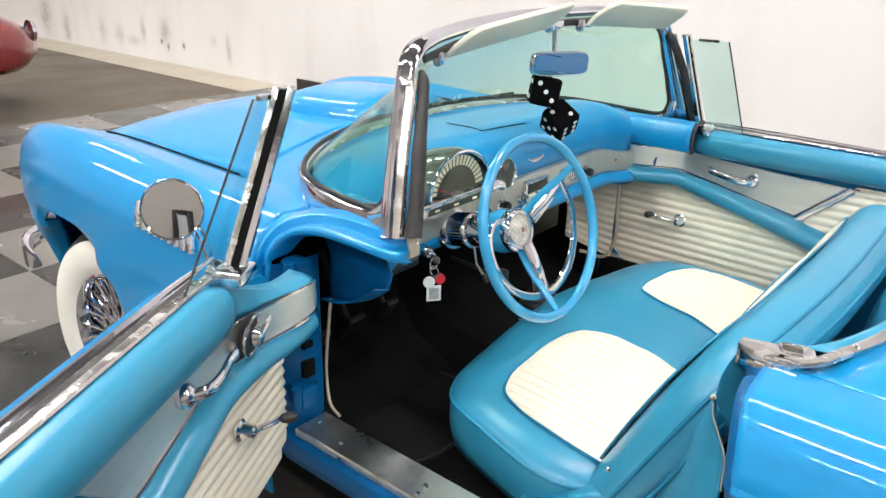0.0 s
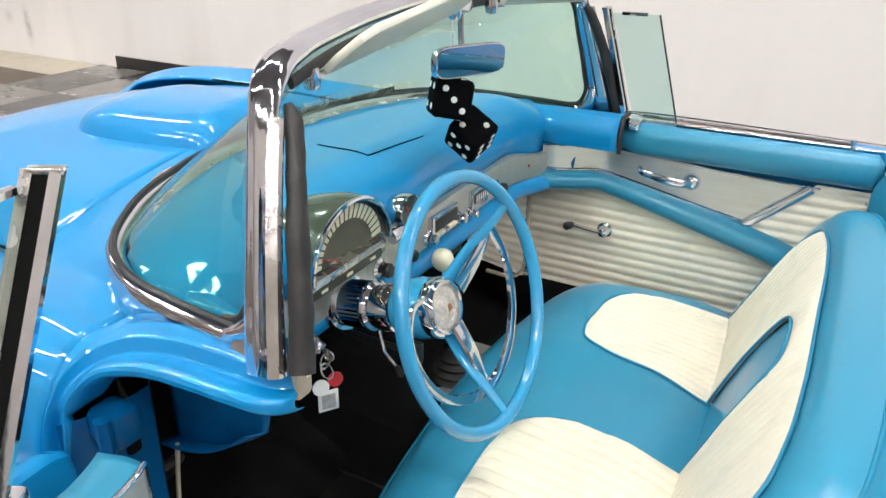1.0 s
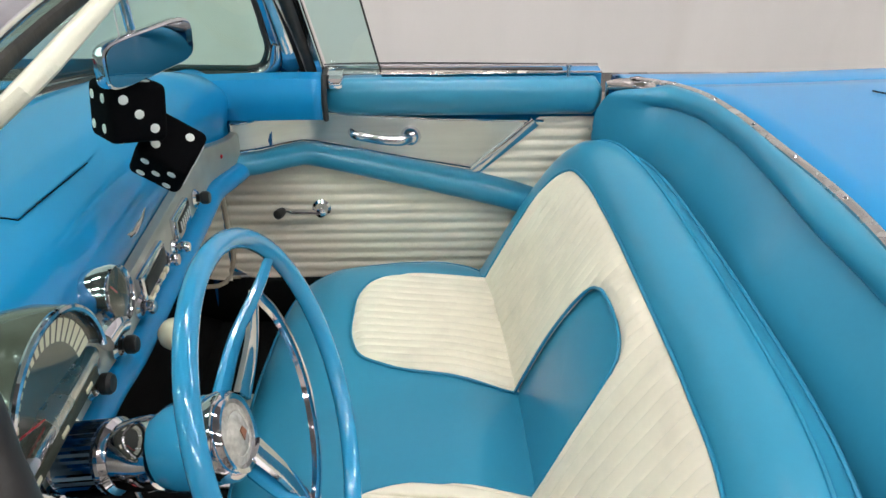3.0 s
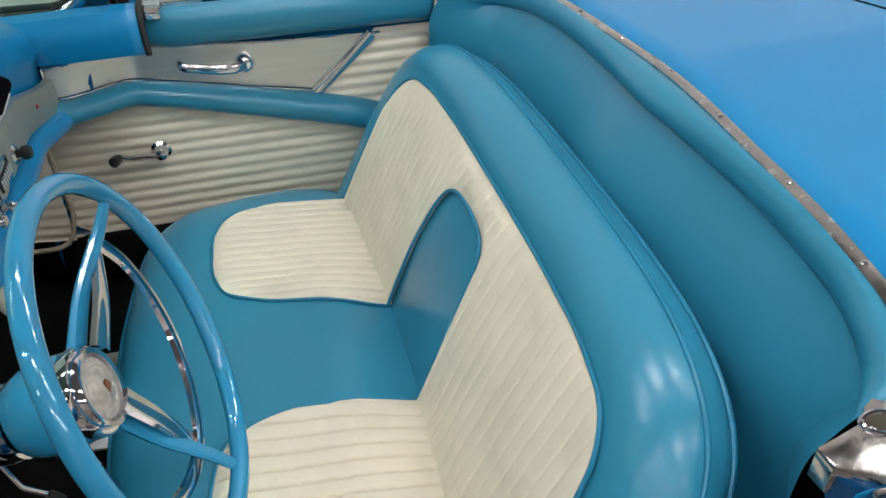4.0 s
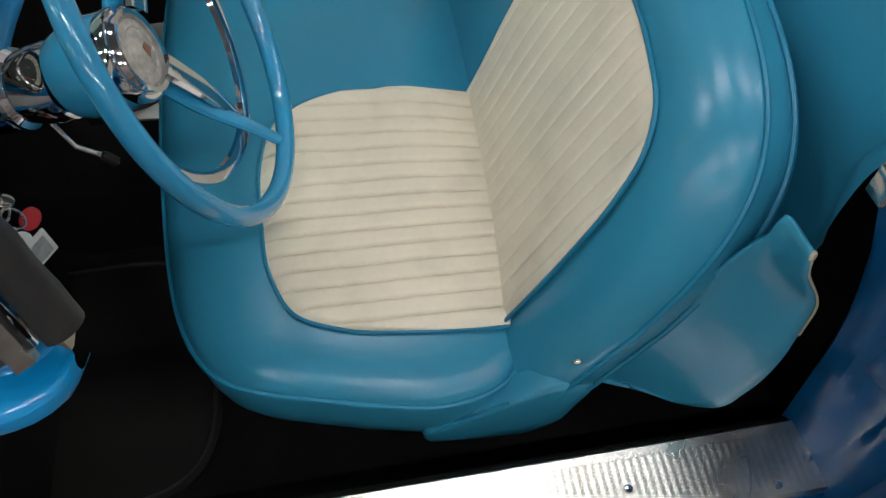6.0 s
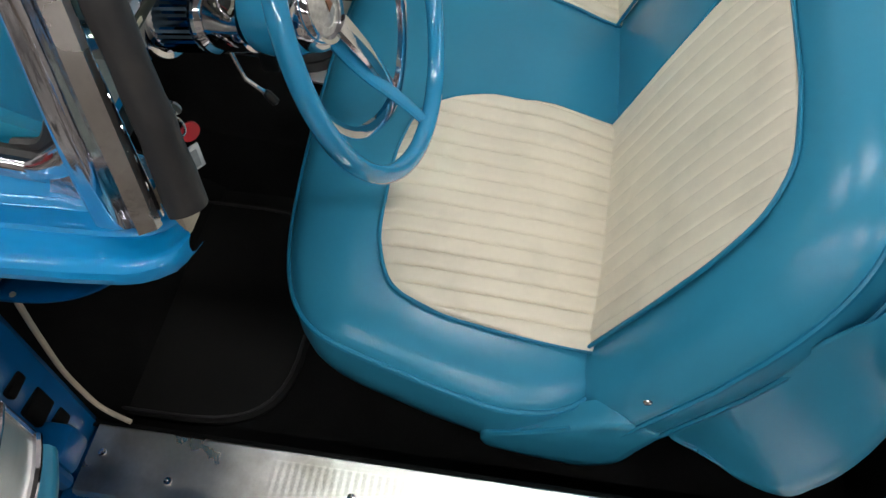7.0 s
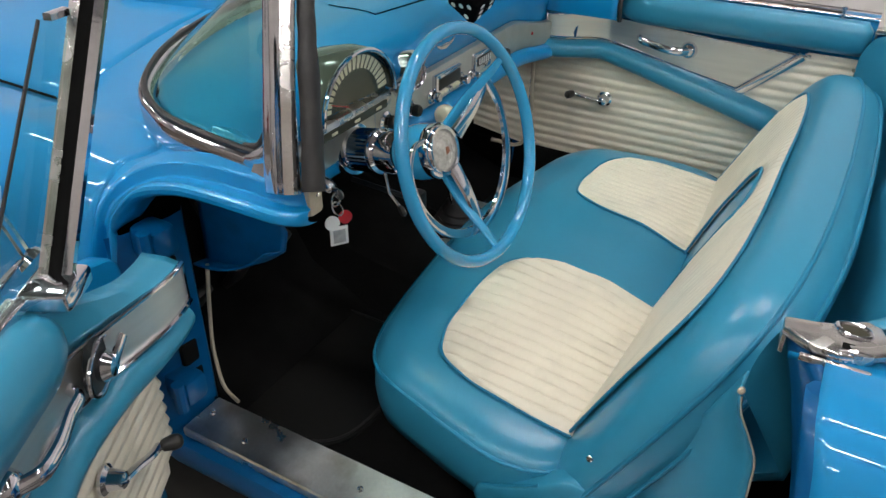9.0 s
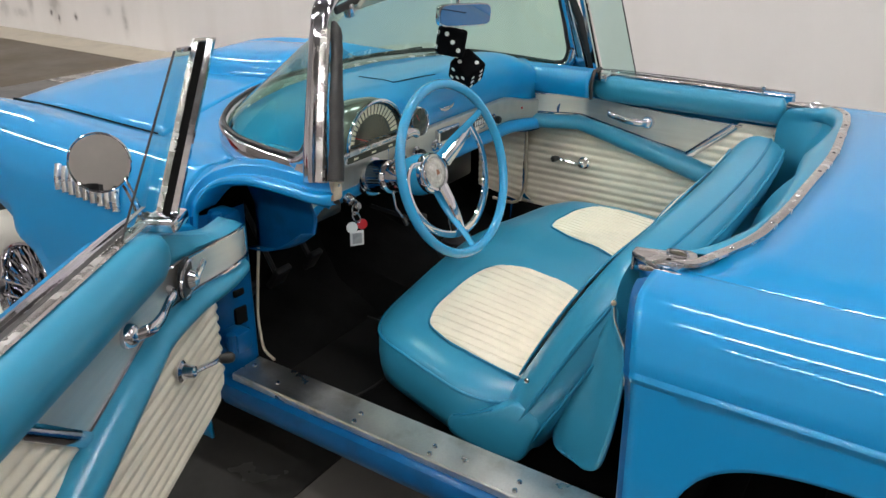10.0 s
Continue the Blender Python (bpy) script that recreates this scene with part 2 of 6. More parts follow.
def frames_along(pts, closed=False, up=None):
    """Side and up vectors along a line of points."""
    p = np.array(pts, float)
    n = len(p)
    T = np.array([p[(i + 1) % n] - p[i - 1] if closed or 0 < i < n - 1 else (p[1] - p[0] if i == 0 else p[-1] - p[-2]) for i in range(n)])
    T /= np.maximum(np.linalg.norm(T, axis=1, keepdims=True), 1e-9)
    S, U = [], []
    u = np.array(up if up is not None else (0, 0, 1), float)
    if up is None and abs(T[0] @ u) > 0.9:
        u = np.array((1.0, 0, 0))
    for t in T:
        s = np.cross(t, u)
        if np.linalg.norm(s) < 1e-6:
            s = S[-1] if S else np.array((1.0, 0, 0))
        s /= np.linalg.norm(s)
        w = np.cross(s, t)
        S.append(s), U.append(w)
        if up is None:
            u = w
    return p, np.array(S), np.array(U)


def sweep(path, prof, up=(0, 0, 1), closed=False, caps=True, scale=None, open_prof=False):
    """A profile of (side, up) pairs carried along a path. scale: a factor for each point of the path."""
    p, S, U = frames_along(path, closed, up)
    P = []
    for i in range(len(p)):
        k = scale[i] if scale is not None else 1.0
        P.append([p[i] + S[i] * a * k + U[i] * b * k for a, b in prof])
    return grid(P, close_u=closed, close_v=not open_prof, caps=caps and not closed and not open_prof)


def ring(ra, rb=None, n=12):
    rb = ra if rb is None else rb
    return [(ra * math.cos(2 * math.pi * i / n), rb * math.sin(2 * math.pi * i / n)) for i in range(n)]


def tube(path, r, n=10, closed=False, up=None, rb=None, scale=None):
    return sweep(path, ring(r, rb, n), up=up, closed=closed, scale=scale)


def lathe(prof, origin, axis, seg=28):
    """(radius, height) pairs turned about an axis."""
    ax = Vector(axis).normalized()
    q = ax.to_track_quat("Z", "Y").to_matrix()
    P = []
    for r, h in prof:
        P.append([tuple(Vector(origin) + q @ Vector((r * math.cos(2 * math.pi * k / seg), r * math.sin(2 * math.pi * k / seg), h))) for k in range(seg)])
    return grid(P, close_v=True)


def box(c, s, bevel=0.0, m=None, segs=2):
    bm = bmesh.new()
    bmesh.ops.create_cube(bm, size=1)
    bmesh.ops.scale(bm, vec=s, verts=bm.verts)
    if bevel:
        bmesh.ops.bevel(bm, geom=bm.edges[:], offset=bevel, segments=segs, affect="EDGES", profile=0.5)
    if m is not None:
        bmesh.ops.transform(bm, matrix=m, verts=bm.verts)
    bmesh.ops.translate(bm, vec=c, verts=bm.verts)
    return bm


def prism(outline, depth, m, bevel=0.0):
    """A plate with the given (x, y) outline, its thickness along the local z, placed by m."""
    bm = bmesh.new()
    f = bm.faces.new([bm.verts.new((x, y, 0)) for x, y in outline])
    r = bmesh.ops.extrude_face_region(bm, geom=[f])
    bmesh.ops.translate(bm, vec=(0, 0, depth), verts=[g for g in r["geom"] if isinstance(g, bmesh.types.BMVert)])
    bmesh.ops.recalc_face_normals(bm, faces=bm.faces)
    if bevel:
        bmesh.ops.bevel(bm, geom=[e for e in bm.edges if e.calc_face_angle(0) > 1.0], offset=bevel, segments=2, affect="EDGES", profile=0.5)
    bmesh.ops.transform(bm, matrix=m, verts=bm.verts)
    return bm


def join(*bms):
    out = bmesh.new()
    for b in bms:
        me = bpy.data.meshes.new("tmp")
        b.to_mesh(me)
        b.free()
        out.from_mesh(me)
        bpy.data.meshes.remove(me)
    return out


def mirrored(bm):
    b = bm.copy()
    bmesh.ops.scale(b, vec=(-1, 1, 1), verts=b.verts)
    bmesh.ops.reverse_faces(b, faces=b.faces)
    return b


def part(name, bm, mat, parent=None, label="", sharp=35, thick=0.0, flat=False, offset=-1.0):
    """Links a bmesh as one mesh object under a thing or under a part."""
    bmesh.ops.recalc_face_normals(bm, faces=bm.faces)
    me = bpy.data.meshes.new(name)
    bm.to_mesh(me)
    bm.free()
    me.materials.append(mat)
    if not flat:
        for p in me.polygons:
            p.use_smooth = True
        me.set_sharp_from_angle(angle=radians(sharp))
    ob = new(name, me)
    if parent is not None:
        ob.parent = parent
    if label:
        tagged(ob, label)
    if thick:
        md = ob.modifiers.new("thickness", "SOLIDIFY")
        md.thickness, md.offset = thick, offset
    return ob


def thing(name, label, category, at=(0, 0, 0), group="", kind=""):
    ob = new(name)
    ob.location = at
    ob.empty_display_size = 0.1
    return tagged(ob, label, category, group, kind)


# ---- the hall ----
WX = 3.54
TILE, TY0, TX0 = 0.6, 5.93, 3.8


def setting(name, bm, mat, label, category, **kw):
    return tagged(part(name, bm, mat, None, label, **kw), label, category, kind="structure")


setting("floor", box((-3.3, 2.5, -0.06), (13.6, 25.2, 0.12)), CONCRETE, "beige stained polished concrete hall floor", "floor")
floor = bpy.data.objects["floor"]
setting("wall_east", box((WX + 0.1, 2.5, 1.25), (0.2, 25, 2.5)), EASTWALL, "white painted hall wall with scuffs and seams", "wall")
# both upper walls are unseen, added in grey to dim what the chrome reflects
setting("wall_east_upper", box((WX + 0.1, 2.5, 4.25), (0.2, 25, 3.5)), UPPERWALL, "unseen upper hall wall, greyed to dim reflections", "wall")
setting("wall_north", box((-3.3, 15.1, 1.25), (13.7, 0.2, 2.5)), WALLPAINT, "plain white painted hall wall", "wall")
setting("wall_north_upper", box((-3.3, 15.1, 4.25), (13.7, 0.2, 3.5)), UPPERWALL, "unseen upper hall wall, greyed to dim reflections", "wall")
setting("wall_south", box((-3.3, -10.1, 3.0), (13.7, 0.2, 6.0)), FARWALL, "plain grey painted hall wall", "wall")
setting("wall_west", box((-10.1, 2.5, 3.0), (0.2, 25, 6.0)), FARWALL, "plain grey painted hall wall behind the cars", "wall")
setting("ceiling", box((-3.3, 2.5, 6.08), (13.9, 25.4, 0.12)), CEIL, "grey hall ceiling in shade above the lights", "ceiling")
setting("baseboard", box((WX - 0.012, 3.6, 0.055), (0.02, 4.2, 0.11), 0.004), BLACK, "black rubber baseboard along the white wall", "baseboard")
# a lighter painted kerb strip along the bare concrete
setting("floor_strip", box((WX - 0.26, 10.3, 0.002), (0.5, 9.0, 0.004)), material("pale_floor_strip", (0.46, 0.41, 0.33), 0.5, vary=0.15, scale=2, dirt=(0.3, 0.26, 0.2), dirt_amount=0.5),
        "pale worn floor strip along the wall foot", "floor strip")

# ceiling lights: rows of long tubes
tube_bm = sweep([(0, -0.95, 0), (0, 0.95, 0)], ring(0.08, 0.05, 10))
lamp0 = thing("ceiling_light", "long white fluorescent ceiling light", "ceiling light", (0, 0, 5.9), "rows of ceiling lights")
part("housing", box((0, 0, 0.06), (0.26, 2.1, 0.06), 0.01), CEIL, lamp0)
part("fluorescent_tube", tube_bm, TUBE, lamp0, "glowing fluorescent tube")
lamp0.location = (-7.4, -7.2, 5.9)
for lx in (-7.4, -3.4, 0.7):
    for ly in (-7.2, -3.7, -0.2, 3.3, 6.8, 10.3):
        if (lx, ly) != (-7.4, -7.2):
            copy_thing(lamp0, Matrix.Translation((lx, ly, 5.9)))

# added narrow panels for the dark door shapes that the door mirror reflects
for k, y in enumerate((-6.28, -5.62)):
    d = thing("window_%d" % (k + 1), "narrow black-framed panel standing in for a dark door", "window", (-9.98, y, 1.5), kind="structure")
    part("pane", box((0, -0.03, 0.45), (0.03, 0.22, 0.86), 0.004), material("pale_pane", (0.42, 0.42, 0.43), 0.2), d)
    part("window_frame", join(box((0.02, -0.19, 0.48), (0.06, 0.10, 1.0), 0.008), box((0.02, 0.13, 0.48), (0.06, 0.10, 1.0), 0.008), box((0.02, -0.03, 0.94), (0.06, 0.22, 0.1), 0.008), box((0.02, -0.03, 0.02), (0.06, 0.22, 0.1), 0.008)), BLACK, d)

# ---- the convertible ----
car = thing("convertible_car", "bright blue 1950s two-seat convertible with its driver door open", "car")


def both(name, bm, mat, parent, label="", **kw):
    b2 = mirrored(bm)
    return part(name, bm, mat, parent, label, **kw), part(name, b2, mat, parent, label, **kw)


Y_AX_F, Y_AX_R = 1.49, -0.98


def arch(y, yc, half, top, foot=0.24, e=2.6):
    d = abs(y - yc) / half
    return foot if d >= 1 else foot + (top - foot) * (1 - d**e) ** (1 / e)


# front wing and its half of the cowl: from the windscreen foot over the crest and down the side
FY = [0.655, 0.80, 1.00, 1.25, 1.50, 1.77, 1.98, 2.11, 2.19]
F_CREST = [-0.715, -0.71, -0.70, -0.69, -0.685, -0.68, -0.655, -0.62, -0.58]
F_CZ = [0.906, 0.907, 0.910, 0.915, 0.922, 0.915, 0.885, 0.83, 0.74]
F_SIDE = [-0.825, -0.825, -0.823, -0.82, -0.815, -0.795, -0.735, -0.675, -0.62]
F_HOODX = [-0.60, -0.585, -0.575, -0.575, -0.58, -0.585, -0.57, -0.55, -0.53]
WS_BASE = [(-0.664, 0.365, 0.925), (-0.660, 0.45, 0.93), (-0.652, 0.57, 0.935), (-0.636, 0.665, 0.941), (-0.594, 0.745, 0.950), (-0.495, 0.822, 0.962), (-0.30, 0.895, 0.972), (0, 0.92, 0.976)]
WS_BASE = WS_BASE + [(-x, y, z) for x, y, z in WS_BASE[-2::-1]]
NB = 97
base_c = cr(WS_BASE, NB)
HALF_B = base_c[:NB // 2 + 1]


def hood_z(x, y):
    e = ips(y, FY, F_CZ) - 0.024
    return e + ip(y, [0.6, 0.9, 1.0, 1.2, 1.4, 2.1], [0.06, 0.096, 0.092, 0.075, 0.062, 0.05]) * (1 - min(1, abs(x) / 0.58) ** 2.0) - 0.10 * max(0, (y - 1.40) / 0.65) ** 2


def cowl_z(x, y):
    """Height of the cowl: rising from the bonnet's rear edge to the windscreen foot."""
    ax = -abs(x)
    yb, zb = ip(ax, HALF_B[:, 0], HALF_B[:, 1]), ip(ax, HALF_B[:, 0], HALF_B[:, 2])
    s = min(1.0, max(0.0, (y - yb) / (0.99 - yb)))
    return hood_z(x, y) + (zb - 0.026 - hood_z(x, yb)) * (1 - s) ** 1.6


def wing_row(y):
    cx, cz, sx = (ips(y, FY, a) for a in (F_CREST, F_CZ, F_SIDE))
    zb = arch(y, 1.54, 0.31, 0.705, 0.22)
    drop = max(0.0, (y - 2.0) / 0.16)
    tuck = 0.13 * smooth01((y - 1.60) / 0.36)
    hx = ip(y, FY, F_HOODX) if y >= 1.0 else ip(y, [0.655, 0.69, 0.745, 0.80, 1.0], [-0.655, -0.642, -0.612, -0.600, -0.576])
    if y > 0.992:
        xin, zi = hx * 0.9, hood_z(hx, y)
    else:
        xin = ip(y, HALF_B[:, 1], HALF_B[:, 0]) if y < 0.92 else 0.0
        xin = max(xin, hx + 0.004)
    inner = []
    for t in np.linspace(0, 1, 12)[:-1]:
        x = xin + (hx - xin) * t
        inner.append((x, y, cowl_z(x, y) if y <= 0.992 else zi - 0.03))
    zh = cowl_z(hx, y) if y <= 0.992 else cz - 0.022 - 0.05 * drop
    top = [(hx, zh), (hx * 0.55 + cx * 0.45, zh * 0.5 + cz * 0.5 - 0.002), (cx, cz), (cx * 0.45 + sx * 0.55, cz - 0.035), (cx * 0.12 + sx * 0.88, cz - 0.10), (sx, cz - 0.21)]
    if zb > cz - 0.28:
        top += [(sx + 0.004, (cz - 0.21 + zb) / 2), (sx + 0.008, zb)]
        c = cr([(x, 0, z) for x, z in top[:6]], 20)
    else:
        c = cr([(x, 0, z) for x, z in top], 20)
    zs = c[-1][2]
    low = [(sx + 0.004 + tuck * 0.4, 0.30 + 0.5 * max(zb, 0.45)), (sx + 0.022 + tuck, max(zb, 0.22))]
    if zb > cz - 0.28:
        low = [(sx + 0.004 + tuck * 0.2, (cz - 0.21 + zb) / 2), (sx + 0.008 + tuck * 0.3, min(zb, cz - 0.215))]
    lowc = cr([(c[-2][0], 0, c[-2][2]), (c[-1][0], 0, c[-1][2])] + [(x, 0, z) for x, z in low], 40)
    k = int(np.argmin(np.abs(lowc[:, 2] - c[-1][2])))
    idx = np.linspace(k, 39, 13)[1:]
    side = [tuple(np.array([np.interp(i, range(40), lowc[:, a]) for a in range(3)])) for i in idx]
    return inner + [(p[0], y, p[2]) for p in c] + [(p[0], y, p[2]) for p in side]


ys = np.concatenate([np.linspace(0.663, 0.990, 20), [0.9915, 0.9935], np.linspace(1.02, 1.18, 6), np.linspace(1.20, 1.84, 52), np.linspace(1.85, 2.08, 10), np.linspace(2.10, 2.19, 6)])
bmw = grid([wing_row(y) for y in ys])
bmesh.ops.delete(bmw, geom=[f for f in bmw.faces if f.calc_center_median().y > 0.991 and f.calc_center_median().x > ip(f.calc_center_median().y, FY, F_HOODX)], context="FACES")
bmesh.ops.delete(bmw, geom=[v for v in bmw.verts if not v.link_faces], context="VERTS")
both("front_wing", bmw, PAINT, car, "glossy bright blue front wing", thick=0.008)
# added dark tube that draws the darkness in the bonnet gap
seal = [(ip(y, FY, F_HOODX) + 0.002, y, ips(y, FY, F_CZ) - 0.0215) for y in np.linspace(1.02, 1.66, 30)]
both("bonnet_gap_line", tube(seal, 0.0034, 6), DARKVOID, car, "thin dark gap beside the bonnet")
# bright ornament bars behind the wheel
for s in (-1, 1):
    for k in range(9):
        y = 1.098 - 0.0275 * k
        z = 0.824 - 0.0012 * k
        bar = sweep([(s * 0.8225, y - 0.007, z - 0.029), (s * 0.8165, y, z), (s * 0.803, y + 0.009, z + 0.028)], [(-0.0095, -0.003), (-0.009, 0.004), (-0.005, 0.006), (0.005, 0.006), (0.009, 0.004), (0.0095, -0.003)], up=(s * 1.0, 0, 0.3))
        part("ornament_bar", bar, BRIGHT, car, "short slanted chrome bar on the front wing")

# bonnet with its air scoop
P = []
for y in np.linspace(0.9945, 2.10, 40):
    hx = -ip(y, FY, F_HOODX) - 0.004
    P.append([(hx * k, y - 0.0, hood_z(hx * k, y)) for k in np.linspace(-1, 1, 33)])
part("bonnet", grid(P), PAINT, car, "glossy bright blue bonnet", thick=0.012)
P = []
for y in np.concatenate([np.linspace(0.931, 1.03, 14), np.linspace(1.045, 1.25, 10), np.linspace(1.26, 1.40, 22)]):
    f = math.sqrt(max(0.0, 1 - max(0.0, (y - 1.24) / 0.16) ** 2.4))
    if y < 1.03:
        f = math.sqrt(max(0.0, 1 - ((1.03 - y) / 0.10) ** 2))
    w = 0.185 * ((0.55 if y > 1.1 else 0.85) + (0.45 if y > 1.1 else 0.15) * f)
    row = []
    for k in np.linspace(-1, 1, 41):
        prof = (1 - abs(k) ** 7) ** 0.6
        row.append((w * k, y, (hood_z if y > 0.99 else cowl_z)(w * k, y) - 0.004 + (0.066 * (1 - 0.22 * k * k)) * prof * f))
    P.append(row)
part("air_scoop", grid(P), PAINT, car, "raised blue air scoop on the bonnet")
# front apron closing the nose
P = []
for k in np.linspace(-1, 1, 25):
    x = 0.60 * k
    yn = 2.15 - 0.05 * k**4 + 0.09 * (1 - k * k)
    P.append([(x, yn - 0.09, hood_z(0, 2.1) - 0.055 - 0.02 * k * k), (x, yn - 0.02, 0.76), (x, yn, 0.60), (x, yn - 0.05, 0.42), (x, yn - 0.12, 0.24)])
part("front_apron", grid(P), PAINT, car, thick=0.01)
pb = cr([(-0.735, 1.93, 0.43), (-0.735, 2.01, 0.43), (-0.68, 2.15, 0.43), (-0.4, 2.29, 0.43), (0, 2.32, 0.43), (0.4, 2.29, 0.43), (0.68, 2.15, 0.43), (0.735, 2.01, 0.43), (0.735, 1.93, 0.43)], 60)
part("front_bumper", sweep(pb, [(-0.010, -0.034), (-0.002, -0.038), (0.012, -0.028), (0.019, 0), (0.012, 0.028), (-0.002, 0.038), (-0.010, 0.034)], scale=[min(1.0, 0.25 + 0.75 * math.sqrt(min(i, 59 - i) / 3.0)) for i in range(60)]), CHROME, car, "chrome front bumper")

# windscreen outline
WS_TOP = [(-0.580, 0.442, 1.205), (-0.571, 0.447, 1.222), (-0.553, 0.453, 1.236), (-0.52, 0.461, 1.249), (-0.48, 0.467, 1.257), (-0.40, 0.476, 1.268), (-0.23, 0.487, 1.279), (0, 0.492, 1.283)]
WS_TOP = WS_TOP + [(-x, y, z) for x, y, z in WS_TOP[-2::-1]]
top_c = cr(WS_TOP, NB)
# wiper arm lying on the scuttle
part("wiper", join(tube([(-0.10, 0.965, 0.975), (0.15, 0.945, 0.987), (0.42, 0.90, 0.983)], 0.005, 6), sweep([(0.0, 0.955, 0.985), (0.44, 0.885, 0.985)], ring(0.004, 0.008, 6))), BLACK, car, "dark windscreen wiper")

part("wiper_arm", join(sweep(cr([(-0.428, 0.853, 0.972), (-0.37, 0.88, 0.982), (-0.30, 0.906, 0.980)], 8), [(-0.010, -0.003), (-0.007, 0.004), (0.007, 0.004), (0.010, -0.003)], scale=[0.6, 0.9, 1.1, 1.2, 1.2, 1.1, 1.0, 0.8]), lathe([(0.016, -0.02), (0.015, 0.0), (0.010, 0.008), (0, 0.010)], (-0.32, 0.90, 0.968), (0.1, 0.3, 1), 16)), CHROME, car, "short chrome wiper arm on the cowl")

# body side below the windscreen wrap: shelf, groove and rolled ridge of the door opening
JP = [(-0.802, 0.650, 0.42), (-0.806, 0.650, 0.62), (-0.800, 0.648, 0.77), (-0.786, 0.634, 0.846), (-0.760, 0.604, 0.893), (-0.744, 0.54, 0.914), (-0.734, 0.46, 0.914), (-0.727, 0.40, 0.909), (-0.716, 0.362, 0.902), (-0.700, 0.344, 0.898), (-0.678, 0.338, 0.896)]
ridge = cr(JP, 64)
S_IN = cr([(-0.800, 0.666, 0.42), (-0.823, 0.666, 0.62), (-0.819, 0.665, 0.74), (-0.806, 0.662, 0.815), (-0.768, 0.652, 0.882), (-0.715, 0.618, 0.912), (-0.690, 0.548, 0.926), (-0.682, 0.46, 0.927), (-0.679, 0.405, 0.924), (-0.674, 0.372, 0.921), (-0.664, 0.360, 0.919)], 64)
P = []
for i_st, (a, b) in enumerate(zip(ridge, S_IN)):
    low = smooth01((0.86 - a[2]) / 0.06)
    o = (np.array((0, -1.0, 0)) * low + np.array((-1.0, 0, 0)) * (1 - low)) * 0.011
    dn = np.array((1.0, 0, 0)) * low * 0.016 + np.array((0, 0, -1.0)) * (1 - low) * 0.016
    up = -dn / 0.016
    f = lambda t, h: b + (a - b) * t + up * h
    P.append([b + up * 0.003 + np.array((0.02, 0.008, 0.0)), f(0, 0.0), f(0.10, 0.0012), f(0.17, 0.0), f(0.20, -0.003), f(0.25, -0.012), f(0.29, -0.0155), f(0.36, -0.0165), f(0.55, -0.013), f(0.72, -0.009), f(0.84, -0.0045), f(0.93, -0.002), a + o * 0.15 - up * 0.001, a + o * 0.55 - up * 0.003, a + o * 0.78 - up * 0.008, a + o * 0.72 - up * 0.015, a + o * 0.3 - up * 0.020, a - o * 0.5 - up * 0.024, a - o * (0.8 + 1.2 * smooth01((56 - i_st) / 14)) - up * 0.026, a - o * (1.0 + 3.5 * smooth01((56 - i_st) / 14)) - up * 0.026])
both("door_opening_flange", grid(P), PAINT, car, "rolled blue flange over the door opening", sharp=30)
# shelf of body between scuttle edge, windscreen base and wing
P = []
wr = sorted((p[0], p[2]) for p in wing_row(0.665)[:31])
for y in np.concatenate([np.linspace(0.40, 0.62, 12), np.linspace(0.63, 0.675, 8)]):
    ib = int(np.argmin(np.abs(HALF_B[:40, 1] - y)))
    inner, zi = HALF_B[ib][0] + 0.012, HALF_B[ib][2] - 0.022
    outer = ip(y, [0.40, 0.46, 0.545, 0.615, 0.652, 0.665, 0.675], [-0.679, -0.682, -0.690, -0.715, -0.768, -0.806, -0.812])
    wz = ip(y, [0.40, 0.46, 0.545, 0.615, 0.652, 0.665, 0.675], [0.924, 0.927, 0.926, 0.912, 0.882, 0.820, 0.806]) + 0.0005
    k = smooth01((y - 0.595) / 0.066)
    row = []
    for t in np.linspace(0, 1, 14):
        x = inner + (outer - inner) * t
        zw = ip(x, [q[0] for q in wr], [q[1] for q in wr]) - 0.0012
        row.append((x, y, (zi + (wz - zi) * t) * (1 - k) + zw * k))
    P.append(row)
both("cowl_shelf", grid(P), PAINT, car)

